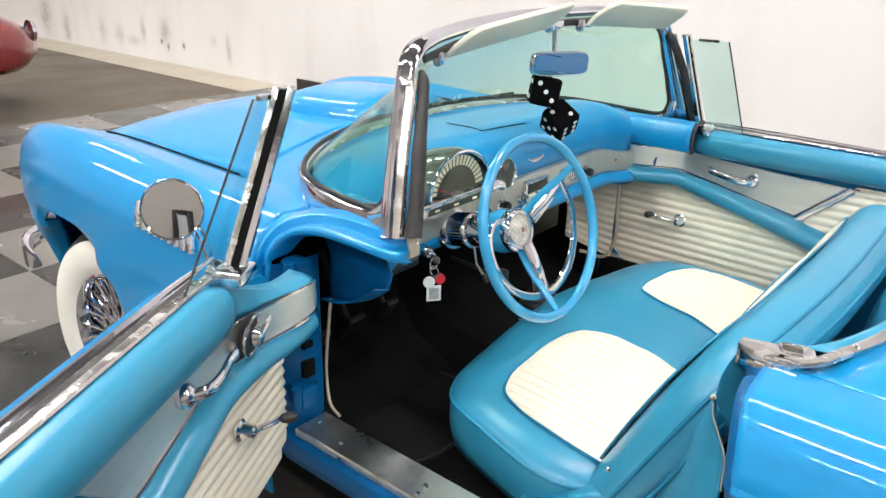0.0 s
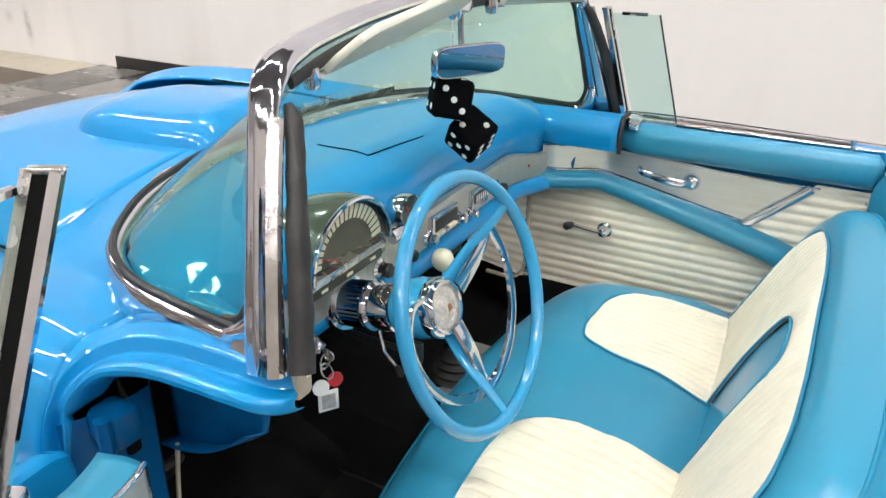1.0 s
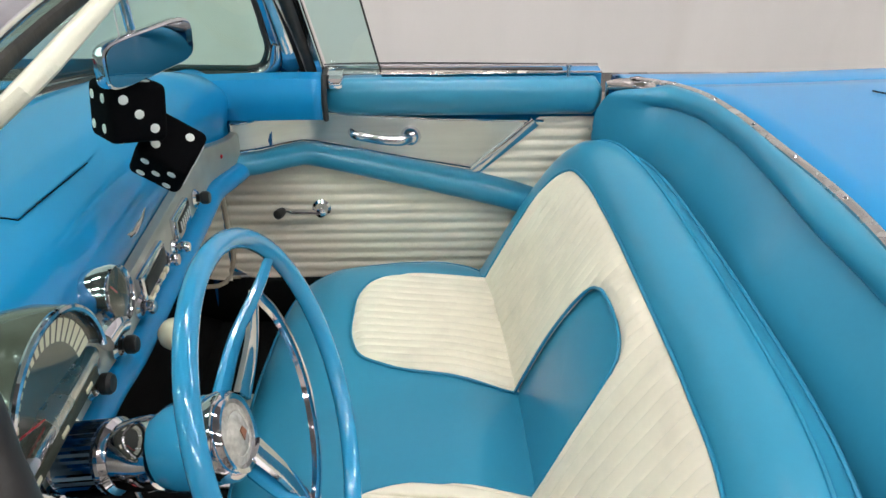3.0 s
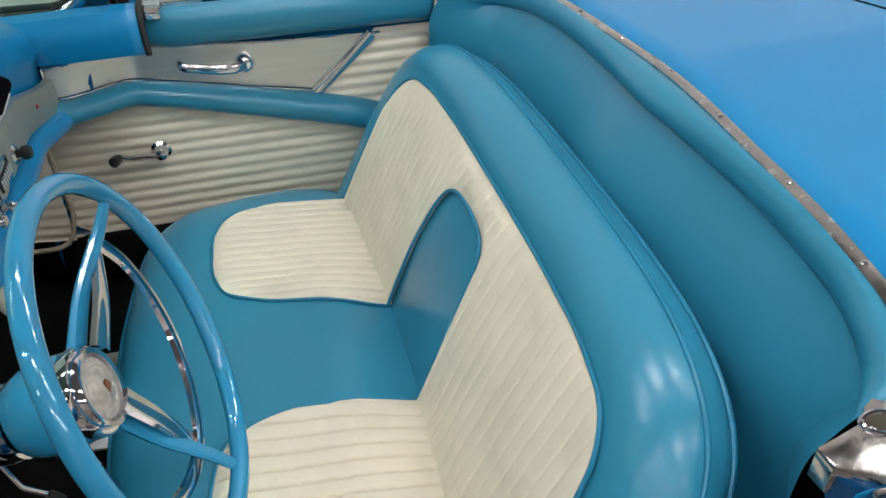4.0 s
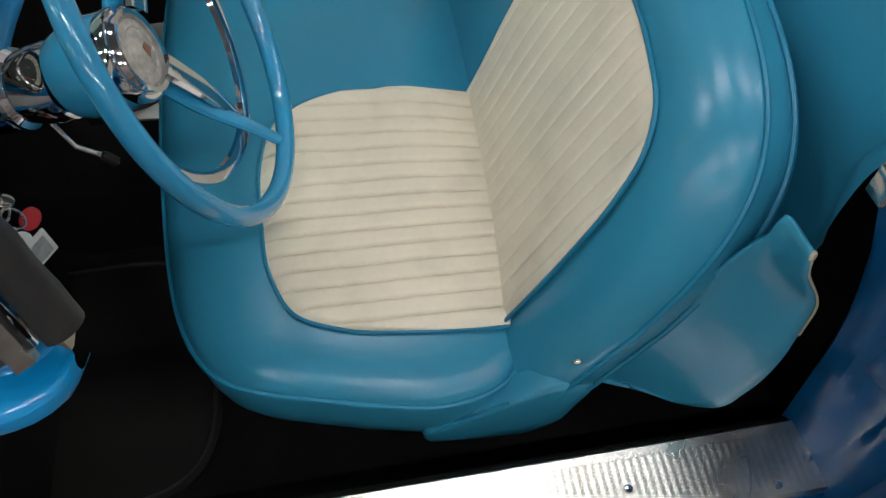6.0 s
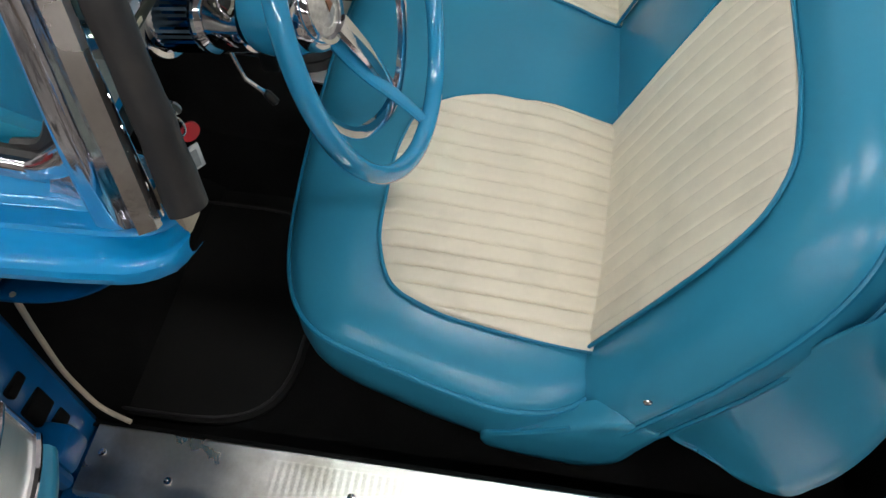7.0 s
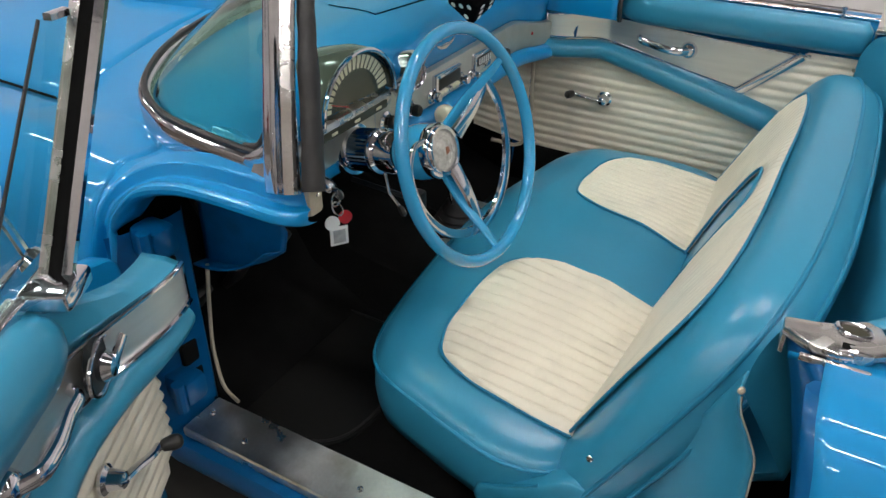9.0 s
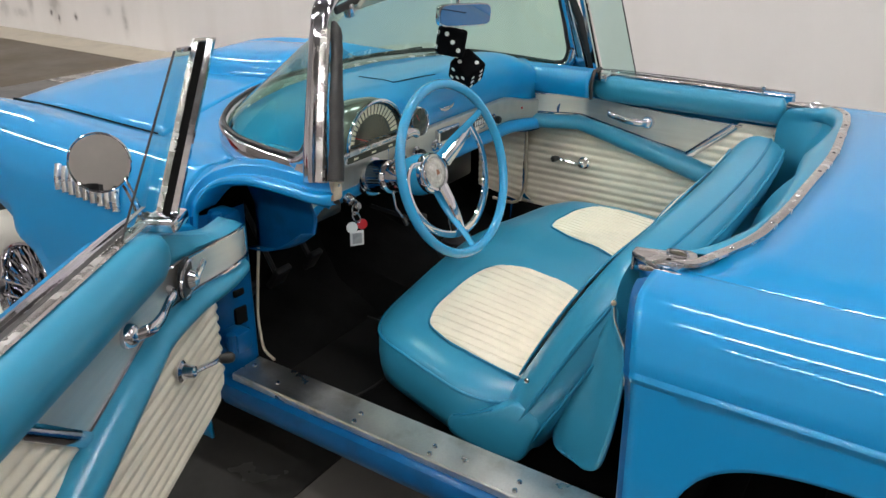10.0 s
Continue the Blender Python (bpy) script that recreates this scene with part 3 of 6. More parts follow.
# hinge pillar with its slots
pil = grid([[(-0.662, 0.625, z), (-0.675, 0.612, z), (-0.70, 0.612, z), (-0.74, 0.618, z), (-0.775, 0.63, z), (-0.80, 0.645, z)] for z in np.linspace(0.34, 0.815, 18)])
both("hinge_pillar", pil, SHADEPAINT, car, "hinge pillar with slots, body blue darkened for shade")
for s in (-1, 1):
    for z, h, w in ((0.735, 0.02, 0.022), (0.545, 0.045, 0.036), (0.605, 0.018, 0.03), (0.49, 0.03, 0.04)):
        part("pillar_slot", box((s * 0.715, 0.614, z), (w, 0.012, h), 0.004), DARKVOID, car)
    part("hinge", join(box((s * 0.745, 0.60, 0.80), (0.05, 0.06, 0.055), 0.012), tube([(s * 0.775, 0.585, 0.77), (s * 0.775, 0.585, 0.83)], 0.011, 10)), SHADEPAINT, car, "blue painted door hinge")
    part("hinge", join(box((s * 0.745, 0.60, 0.50), (0.05, 0.06, 0.055), 0.012), tube([(s * 0.775, 0.585, 0.47), (s * 0.775, 0.585, 0.53)], 0.011, 10)), SHADEPAINT, car, "blue painted door hinge")
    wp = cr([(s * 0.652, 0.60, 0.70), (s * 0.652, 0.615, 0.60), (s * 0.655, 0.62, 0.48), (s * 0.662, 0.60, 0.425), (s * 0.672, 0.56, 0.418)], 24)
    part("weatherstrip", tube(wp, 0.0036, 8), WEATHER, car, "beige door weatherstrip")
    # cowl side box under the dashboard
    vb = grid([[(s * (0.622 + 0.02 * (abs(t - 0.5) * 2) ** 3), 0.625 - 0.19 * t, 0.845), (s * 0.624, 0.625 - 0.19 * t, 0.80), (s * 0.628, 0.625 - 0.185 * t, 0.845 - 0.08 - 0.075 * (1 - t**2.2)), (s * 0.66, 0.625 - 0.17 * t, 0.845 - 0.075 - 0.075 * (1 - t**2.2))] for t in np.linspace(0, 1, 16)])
    part("cowl_side_panel", vb, SHADEPAINT, car, "blue cowl side panel under the dashboard", thick=0.004)

# sills
for s in (-1, 1):
    sp = []
    for y in np.linspace(0.60, -0.42, 206):
        x0, x1 = s * 0.680, s * 0.772
        sp.append([(x0, y, 0.400), (x0, y, 0.416)] + [(x0 + (x1 - x0) * t, y, 0.418 + (0.00018 if (0.15 < t < 0.86 and int((0.6 - y) / 0.00498 + 0.5) % 2 == 0 and y < 0.36) else 0)) for t in (0.02, 0.14, 0.16, 0.85, 0.87, 0.97)] + [(x1, y, 0.414), (x1, y, 0.40)])
    sillp = part("sill_plate", grid(sp), SILL, car, "worn ribbed aluminium sill plate", sharp=1.5)
    for dx, y in ((0.718, 0.58), (0.742, 0.482), (0.757, 0.242), (0.728, 0.246), (0.757, 0.046), (0.731, 0.05), (0.757, -0.15), (0.731, -0.146), (0.757, -0.33), (0.731, -0.38)):
        part("screw", lathe([(0.0, 0.0), (0.0065, 0.0), (0.005, 0.003), (0.0015, 0.0035), (0, 0.002)], (s * dx, y, 0.4185), (0, 0, 1), 12), CHROME, sillp)
    rk = []
    for y in np.linspace(0.62, -0.44, 20):
        rk.append([(s * 0.68, y, 0.40), (s * 0.772, y, 0.40), (s * 0.788, y, 0.394), (s * 0.796, y, 0.378), (s * 0.794, y, 0.355), (s * 0.785, y, 0.335), (s * 0.765, y, 0.318), (s * 0.72, y, 0.30), (s * 0.64, y, 0.26)])
    part("rocker", grid(rk), SHADEPAINT, car, "blue rocker panel under the door")

# rear wings and deck


def wing_top_z(y):
    k = max(0.0, (-y - 1.5) / 0.7)
    return 0.909 + 0.018 * smooth01((-y - 0.5) / 0.8) - 0.10 * k**3


def quarter_row(y):
    k = max(0.0, (-y - 1.5) / 0.7)
    side = -0.825 + 0.10 * k**2
    cx = -0.70
    cz = wing_top_z(y) - 0.004
    zb = max(0.22, arch(y, Y_AX_R, 0.54, 0.722, 0.22, 6.0))
    top = [(cx + 0.045, cz + 0.001), (cx + 0.02, cz + 0.003), (cx - 0.025, cz), (cx - 0.070, cz - 0.010), (cx - 0.098, cz - 0.034), (side + 0.008, cz - 0.075), (side + 0.001, 0.815), (side, 0.800)]
    c = cr([(x, 0, z) for x, z in top], 18)
    pts = [(p[0], p[2]) for p in c] + [(side - 0.0036, 0.796), (side - 0.0052, 0.792), (side - 0.0036, 0.787), (side + 0.0004, 0.781)]
    zl = min(zb, 0.770)
    pts += [(side + 0.001 - 0.018 * (max(0, 0.779 - z) / 0.3) + 0.030 * (max(0, 0.779 - z) / 0.5) ** 2, z) for z in np.linspace(0.781, zl, 12)[1:]]
    edge = 1 - smooth01((-0.375 - y) / 0.16)
    return [(x, y + edge * ip(z, [0.5, 0.75, 0.87, 0.93], [-0.004, 0.006, 0.026, 0.046]), z) for x, z in pts]


qy = np.concatenate([np.linspace(-0.375, -0.46, 8), np.linspace(-0.47, -1.50, 70), np.linspace(-1.52, -2.18, 16)])
QG = [quarter_row(y) for y in qy]
both("rear_wing", grid(QG), PAINT, car, "glossy bright blue rear wing", thick=0.010)
# rolled front edge of the rear wing and the lock pillar
P = []
for p in QG[0]:
    x, y, z = p
    if x > -0.735:
        continue
    xi, yi = ip(z, [0.40, 0.60, 0.70, 0.80, 0.90], [-0.666, -0.660, -0.654, -0.648, -0.640]), ip(z, [0.40, 0.60, 0.70, 0.80, 0.90], [-0.380, -0.362, -0.350, -0.325, -0.292])
    row = [(x, y, z), (x + 0.005, y + 0.010, z), (x + 0.013, y + 0.014, z), (x + 0.024, y + 0.008, z), (x + 0.030, y - 0.008, z)]
    x0, y0 = x + 0.036, y - 0.014
    deep = smooth01((z - 0.52) / 0.03) * (1 - smooth01((z - 0.80) / 0.04))
    for t, d in ((0.0, 0.002), (0.12, 0), (0.20, -0.006), (0.28, -0.004), (0.33, 0.010), (0.40, 0.016), (0.62, 0.016), (0.69, 0.008), (0.76, -0.003), (0.88, 0.0), (0.97, -0.003), (1.0, 0.0)):
        row.append((x0 + (xi - x0) * t, y0 + (yi - y0) * t - d * deep, min(z, 0.905)))
    row.append((xi + 0.003, yi - 0.012, min(z, 0.905)))
    row.append((xi - 0.002, yi - 0.045, min(z, 0.905)))
    P.append(row)
both("lock_pillar", grid(P), SHADEPAINT, car, "lock pillar in body blue darkened for shade", sharp=50)
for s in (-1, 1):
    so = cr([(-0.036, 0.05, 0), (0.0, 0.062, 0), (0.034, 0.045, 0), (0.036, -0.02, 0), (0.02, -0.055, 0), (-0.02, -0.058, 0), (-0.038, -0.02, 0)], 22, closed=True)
    part("striker_boss", prism([(p[0], p[1]) for p in so], 0.010, Matrix(((s, 0, 0, s * 0.712), (s * 0.25, 0, 1, -0.385), (0, 1, 0, 0.690), (0, 0, 0, 1))), 0.004), SHADEPAINT, car, "stamped striker recess on the lock pillar")
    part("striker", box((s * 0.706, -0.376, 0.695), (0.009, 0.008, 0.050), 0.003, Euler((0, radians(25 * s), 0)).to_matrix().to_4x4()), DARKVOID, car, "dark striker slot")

RIM = [(-0.672, -0.300, 0.913), (-0.667, -0.345, 0.914), (-0.650, -0.388, 0.916), (-0.610, -0.414, 0.923), (-0.53, -0.450, 0.931), (-0.42, -0.469, 0.938), (-0.22, -0.483, 0.945), (0, -0.493, 0.949)]
RIM = RIM + [(-x, y, z) for x, y, z in RIM[-2::-1]]
rim = cr(RIM, 81)
P = []
for i, r in enumerate(rim):
    t = i / 80
    x1 = r[0] * 1.0 if abs(r[0]) < 0.6 else r[0]
    xe = -0.680 + 1.360 * t
    row = []
    for k in np.linspace(0, 1, 26):
        y = r[1] + (-2.14 - r[1]) * k
        x = r[0] + (xe - r[0]) * smooth01(k * 2.2)
        kk = max(0.0, (-y - 1.5) / 0.7)
        z = r[2] + (0.927 + 0.026 * (1 - (x / 0.69) ** 2) - r[2]) * smooth01(k * 3) - 0.10 * kk**3
        wgt = smooth01((abs(x) - 0.58) / 0.10)
        row.append((x, y, z * (1 - wgt) + (wing_top_z(y) - 0.0005) * wgt - 0.007 * smooth01((abs(x) - 0.650) / 0.022)))
    P.append(row)
part("rear_deck", grid(P), PAINT, car, "smooth bright blue rear deck", thick=0.01)
seam = [(x, -1.01 + 0.78 * x * x, 0.9275 + 0.026 * (1 - (x / 0.69) ** 2)) for x in np.linspace(-0.52, 0.52, 40)]
part("deck_seam", tube(seam, 0.0018, 5, up=(0, 0, 1)), DARKVOID, car, "thin dark seam across the rear deck")
P = [[(0.70 * k, -2.16, 0.83), (0.70 * k, -2.20, 0.72), (0.70 * k, -2.21, 0.5), (0.70 * k, -2.16, 0.25)] for k in np.linspace(-1, 1, 15)]
part("rear_apron", grid(P), PAINT, car, thick=0.01)
# worn bright strip round the cockpit rim, with small clips
rim_strip = part("cockpit_rim_strip", sweep(rim[3:-3], [(-0.010, 0.0), (-0.009, 0.005), (0.0, 0.0072), (0.009, 0.005), (0.010, 0.0), (0.0, -0.004)], caps=True), WORN, car, "worn metal strip round the cockpit rim")
for i in (9, 16, 24, 33, 41, 49, 57, 65, 72):
    part("clip", lathe([(0.0045, 0), (0.003, 0.002), (0, 0.0026)], tuple(rim[i] + np.array((0, 0, 0.0065))), (0, 0, 1), 10), CHROME, rim_strip)
# roof latch plates
for s in (-1, 1):
    ol = [(0.654, -0.288), (0.633, -0.286), (0.627, -0.312), (0.618, -0.345), (0.605, -0.354), (0.598, -0.368), (0.605, -0.382), (0.628, -0.391), (0.652, -0.389), (0.668, -0.375), (0.675, -0.345), (0.674, -0.322), (0.664, -0.303)]
    ol = [(s * x, y) for x, y in ol]
    lp = part("roof_latch_plate", prism(ol[::-1] if s < 0 else ol, 0.012, Matrix.Translation((0, 0, 0.9065)), 0.003), WORN, car, "pitted chrome roof latch plate")
    hole = cr([(s * x, y, 0.919) for x, y in ((0.622, -0.338), (0.614, -0.354), (0.618, -0.368), (0.630, -0.373), (0.638, -0.356), (0.634, -0.344))], 30, closed=True)
    part("socket", tube(hole, 0.0028, 8, closed=True), CHROME, lp, "raised chrome socket rim")
    # flat disc on the plate, with the darkness of the hole in its colour
    part("socket_hole_disc", prism([(p[0], p[1]) for p in hole], 0.0012, Matrix.Translation((0, 0, 0.918))), OLIVE, lp, "dark olive disc drawn as the socket hole")
    part("slot", box((s * 0.6575, -0.360, 0.9185), (0.011, 0.026, 0.0016), 0.0005), DARKVOID, lp)
    part("slot_guard", tube([(s * 0.668, -0.345, 0.9185), (s * 0.669, -0.360, 0.921), (s * 0.664, -0.376, 0.9185)], 0.003, 8), CHROME, lp, "bright raised edge of the slot")
    part("tip_skirt", prism([(s * 0.654, -0.2885), (s * 0.634, -0.2865), (s * 0.636, -0.2925), (s * 0.656, -0.2935)][:: -1 if s < 0 else 1], 0.026, Matrix.Translation((0, 0, 0.884)), 0.001), WORN, lp)
    part("lip", box((s * 0.679, -0.345, 0.9045), (0.006, 0.070, 0.009), 0.002), WORN, lp)

# unseen black boxes added under the body to block light, and dark inner structure
part("underbody_light_block", join(box((0, -0.1, 0.245), (1.36, 3.4, 0.07), 0.02), box((0, 1.55, 0.5), (0.9, 0.9, 0.5), 0.05), box((0, -1.3, 0.5), (0.9, 1.2, 0.5), 0.05)), DARKVOID, car, "unseen black blocks under the car that stop light")
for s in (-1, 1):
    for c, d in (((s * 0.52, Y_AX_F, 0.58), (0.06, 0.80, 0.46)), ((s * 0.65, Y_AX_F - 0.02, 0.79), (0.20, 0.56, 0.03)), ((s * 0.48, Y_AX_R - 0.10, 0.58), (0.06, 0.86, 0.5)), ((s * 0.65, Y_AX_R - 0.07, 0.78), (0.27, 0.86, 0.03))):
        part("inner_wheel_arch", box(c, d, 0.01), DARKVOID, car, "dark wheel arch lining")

# ---- wheels ----


def wheel(m, tag):
    w = part("wheel", join(lathe([(0.215, 0.085), (0.25, 0.098), (0.29, 0.098), (0.322, 0.078), (0.336, 0.05), (0.338, 0), (0.336, -0.05), (0.322, -0.078), (0.25, -0.095), (0.20, -0.08)], (0, 0, 0), (-1, 0, 0), 56)), TYRE, car, tag)
    w.matrix_basis = m
    def sub(name, bm, mat, lab=""):
        return part(name, bm, mat, w, lab)
    sub("white_sidewall", lathe([(0.208, 0.083), (0.216, 0.090), (0.25, 0.1005), (0.29, 0.1005), (0.312, 0.088)], (0, 0, 0), (-1, 0, 0), 56), WHITEWALL, "wide white sidewall band")
    sub("rim", lathe([(0.212, 0.088), (0.206, 0.092), (0.198, 0.080), (0.19, 0.05), (0.186, 0.0), (0.184, -0.07)], (0, 0, 0), (-1, 0, 0), 48), CHROME, "chrome wheel rim")
    sub("hub_cap", lathe([(0.05, 0.03), (0.046, 0.075), (0.036, 0.088), (0.015, 0.094), (0, 0.095)], (0, 0, 0), (-1, 0, 0), 24), CHROME, "chrome hub cap")
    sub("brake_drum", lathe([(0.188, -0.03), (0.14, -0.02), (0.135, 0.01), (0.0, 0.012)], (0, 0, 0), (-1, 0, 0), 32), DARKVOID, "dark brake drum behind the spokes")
    sp = []
    for k in range(72):
        a = 2 * math.pi * k / 72
        b = a + (0.42 if k % 2 else -0.42)
        h0, h1 = (0.072, 0.05) if k % 3 else (0.04, 0.075)
        sp.append(tube([(-h0, 0.045 * math.cos(b), 0.045 * math.sin(b)), (-h1, 0.195 * math.cos(a), 0.195 * math.sin(a))], 0.0055, 5))
    sub("wire_spokes", join(*sp), CHROME, "chrome wire spokes")
    return w


wheel(pose(-0.672, Y_AX_F - 0.075, 0.338, 0, 0, 6), "whitewall tyre on a chrome wire wheel")
wheel(pose(0.672, Y_AX_F - 0.075, 0.338, 0, 0, 186), "whitewall tyre on a chrome wire wheel")
wheel(pose(-0.70, Y_AX_R, 0.338, 0, 0, 0), "whitewall tyre on a chrome wire wheel")
wheel(pose(0.70, Y_AX_R, 0.338, 0, 0, 180), "whitewall tyre on a chrome wire wheel")

# ---- windscreen ----
POST = [(-0.680, 0.384, 0.912), (-0.671, 0.390, 0.95), (-0.640, 0.408, 1.05), (-0.606, 0.427, 1.15), (-0.588, 0.436, 1.200), (-0.573, 0.442, 1.228), (-0.545, 0.451, 1.251), (-0.49, 0.463, 1.267), (-0.40, 0.474, 1.278), (-0.24, 0.486, 1.289)]
POST = POST + [(0, 0.492, 1.293)] + [(-x, y, z) for x, y, z in POST[::-1]]
post_c = cr(POST, 150)
post_k = [1.10 - 0.30 * smooth01((p[2] - 0.93) / 0.25) + 0.12 * smooth01((p[2] - 1.215) / 0.03) for p in post_c]
# a rounded section with shallow beads
post_prof = [(0.0155 * math.cos(a) * (1 + 0.03 * math.cos(8 * a)), 0.0275 * math.sin(a) * (1 + 0.015 * math.cos(8 * a))) for a in np.linspace(0, 2 * math.pi, 56, endpoint=False)]
ws = part("windscreen_frame", join(
    sweep([p + np.array((0, 0, -0.004)) for p in base_c[4:-4]], [(-0.010, 0.012), (-0.006, 0.018), (0.0, 0.020), (0.007, 0.0185), (0.014, 0.0135), (0.020, 0.006), (0.0245, -0.003), (0.027, -0.012), (0.0265, -0.021), (0.022, -0.028), (-0.010, -0.026)], up=(0, 0, 1)),
    sweep(post_c, post_prof, up=(0, -1, 0.0), scale=post_k),
    *[sweep(cr([(s * 0.653, 0.485, 0.931), (s * 0.657, 0.448, 0.938), (s * 0.656, 0.420, 0.957), (s * 0.645, 0.408, 1.005)], 16), ring(0.017, 0.017, 12), up=(1, 0, 0), scale=[0.6 + 0.4 * math.sin(math.pi * t) for t in np.linspace(0, 1, 16)]) for s in (-1, 1)]), CHROME, car, "polished chrome windscreen frame", sharp=48)
for s in (-1, 1):
    # flat chrome foot that fills the corner under the glass
    ft = [(s * 0.676, 0.448, 0.919), (s * 0.668, 0.440, 0.945), (s * 0.656, 0.422, 0.985), (s * 0.664, 0.396, 0.965), (s * 0.684, 0.376, 0.920)]
    f2 = [(x + s * 0.003, y - 0.001, z) for x, y, z in ft]
    part("post_foot", grid([ft, f2, [(x * 0.5 + s * 0.336, y * 0.6 + 0.166, z * 0.6 + 0.3775) for x, y, z in f2]], close_v=True, caps=True), CHROME, ws, "flat chrome foot of the windscreen post")
    # inner channel with a row of small bright studs
    ch = cr([(s * 0.690, 0.358, 0.920), (s * 0.680, 0.364, 0.95), (s * 0.646, 0.384, 1.05), (s * 0.608, 0.404, 1.15), (s * 0.585, 0.415, 1.205)], 40)
    part("post_channel", sweep(ch, [(-0.012, -0.011), (-0.012, 0.003), (-0.007, 0.0075), (0.0, 0.004), (0.007, 0.0075), (0.012, 0.003), (0.012, -0.011)], up=(-s * 0.55, -0.8, 0)), WORN, ws, "bright channel beside the post rubber")
    for k in range(4, 38, 3):
        q = ch[k] + np.array((-s * 0.003, -0.0055, 0))
        part("stud", lathe([(0.0, -0.002), (0.0042, -0.001), (0.0036, 0.0016), (0, 0.0024)], tuple(q), (-s * 0.55, -0.8, 0), 8), CHROME, ws)
P = []
for i in range(2, NB - 2):
    a, b = base_c[i], top_c[i]
    P.append([a + (b - a) * t + np.array((0, 0.012 * math.sin(math.pi * t), 0)) for t in np.linspace(0.02, 0.985, 10)])
gl = part("windscreen_glass", grid(P), GLASS, ws, "green tinted wraparound windscreen glass")
# dark rubber bead between glass and chrome, inner garnish rail
part("glass_seal", tube([p + np.array((0, -0.004, 0.018)) for p in base_c[3:-3]], 0.006, 7), RUBBER, ws, "black rubber glass seal")
for s in (-1, 1):
    part("glass_seal", tube(cr([(s * 0.652, 0.475, 0.951), (s * 0.653, 0.447, 0.958), (s * 0.648, 0.431, 0.985), (s * 0.627, 0.432, 1.05), (s * 0.597, 0.446, 1.15), (s * 0.574, 0.453, 1.210), (s * 0.548, 0.460, 1.238)], 40), 0.0055, 8), RUBBER, ws, "black rubber glass seal")
part("garnish_rail", sweep([p + np.array((-0.03 * np.sign(p[0]) * min(1, abs(p[0]) / 0.5), -0.028, -0.004)) for p in base_c[6:-6]], [(-0.014, -0.008), (-0.01, 0.006), (0.0, 0.012), (0.012, 0.008), (0.014, -0.008)]), WORN, ws, "bright inner windscreen rail")
for s in (-1, 1):
    wr = cr([(s * 0.672, 0.336, 0.922), (s * 0.645, 0.353, 1.0), (s * 0.609, 0.378, 1.10), (s * 0.578, 0.399, 1.17), (s * 0.564, 0.410, 1.200), (s * 0.558, 0.421, 1.216)], 44)
    part("post_weatherstrip", sweep([p + np.array((0.0015 * noise.noise((0, 0, p[2] * 30)), 0.001 * noise.noise((3, 0, p[2] * 40)), 0)) for p in wr], [(0.0145 * math.cos(a), 0.014 * math.sin(a) * (1.0 if a < 3.5 else 0.8)) for a in np.linspace(0, 2 * math.pi, 18, endpoint=False)], up=(0, -1, 0), scale=[(1.22 - 0.30 * smooth01((p[2] - 0.93) / 0.27) + 0.16 * noise.noise((7, 0, p[2] * 22)) + 0.05 * noise.noise((2, 0, p[2] * 70))) * (1 - 0.5 * smooth01((p[2] - 1.200) / 0.02)) for p in wr]), RUBBER, ws, "worn black rubber post weatherstrip")
    part("post_pad", box((s * 0.652, 0.358, 0.898), (0.032, 0.022, 0.054), 0.007), WEATHER, ws, "cream rubber pad at the post foot")
    part("screw", lathe([(0, 0), (0.004, 0), (0.003, 0.002), (0, 0.002)], (s * 0.650, 0.3465, 0.904), (0, -1, 0), 10), CHROME, ws)
    part("header_inner", sweep(cr([(s * 0.53, 0.437, 1.235), (s * 0.42, 0.452, 1.252), (s * 0.2, 0.467, 1.266), (0, 0.472, 1.270)], 20), ring(0.005, 0.009, 8)), RUBBER, ws, "dark seal under the header")

# ---- doors, built as a closed left door in its own axes: x = -outward, y = -rearward, hinge line at the origin ----


def curl(s, depth=0.085):
    return -depth * smooth01(((0.25 if depth < 0.09 else 0.36) - s) / (0.165 if depth < 0.09 else 0.277))


def D(s, d, z):
    return np.array((-d, -s, z))


def door_top(s):
    return ip(s, [0.0, 0.05, 0.12, 0.20, 0.26, 0.30], [0.80, 0.835, 0.862, 0.885, 0.91, 0.925])


def plate_top(s):
    return ip(s, [0.08, 0.17, 0.275, 0.52, 0.76], [0.850, 0.852, 0.843, 0.826, 0.819])


def plate_low(s):
    return ip(s, [0.08, 0.22, 0.35, 0.485, 0.60, 0.62], [0.789, 0.780, 0.754, 0.726, 0.705, 0.702])


def roll_mid(s):
    return ip(s, [0.08, 0.22, 0.35, 0.485, 0.60, 0.675, 0.88], [0.760, 0.752, 0.724, 0.693, 0.665, 0.645, 0.575])


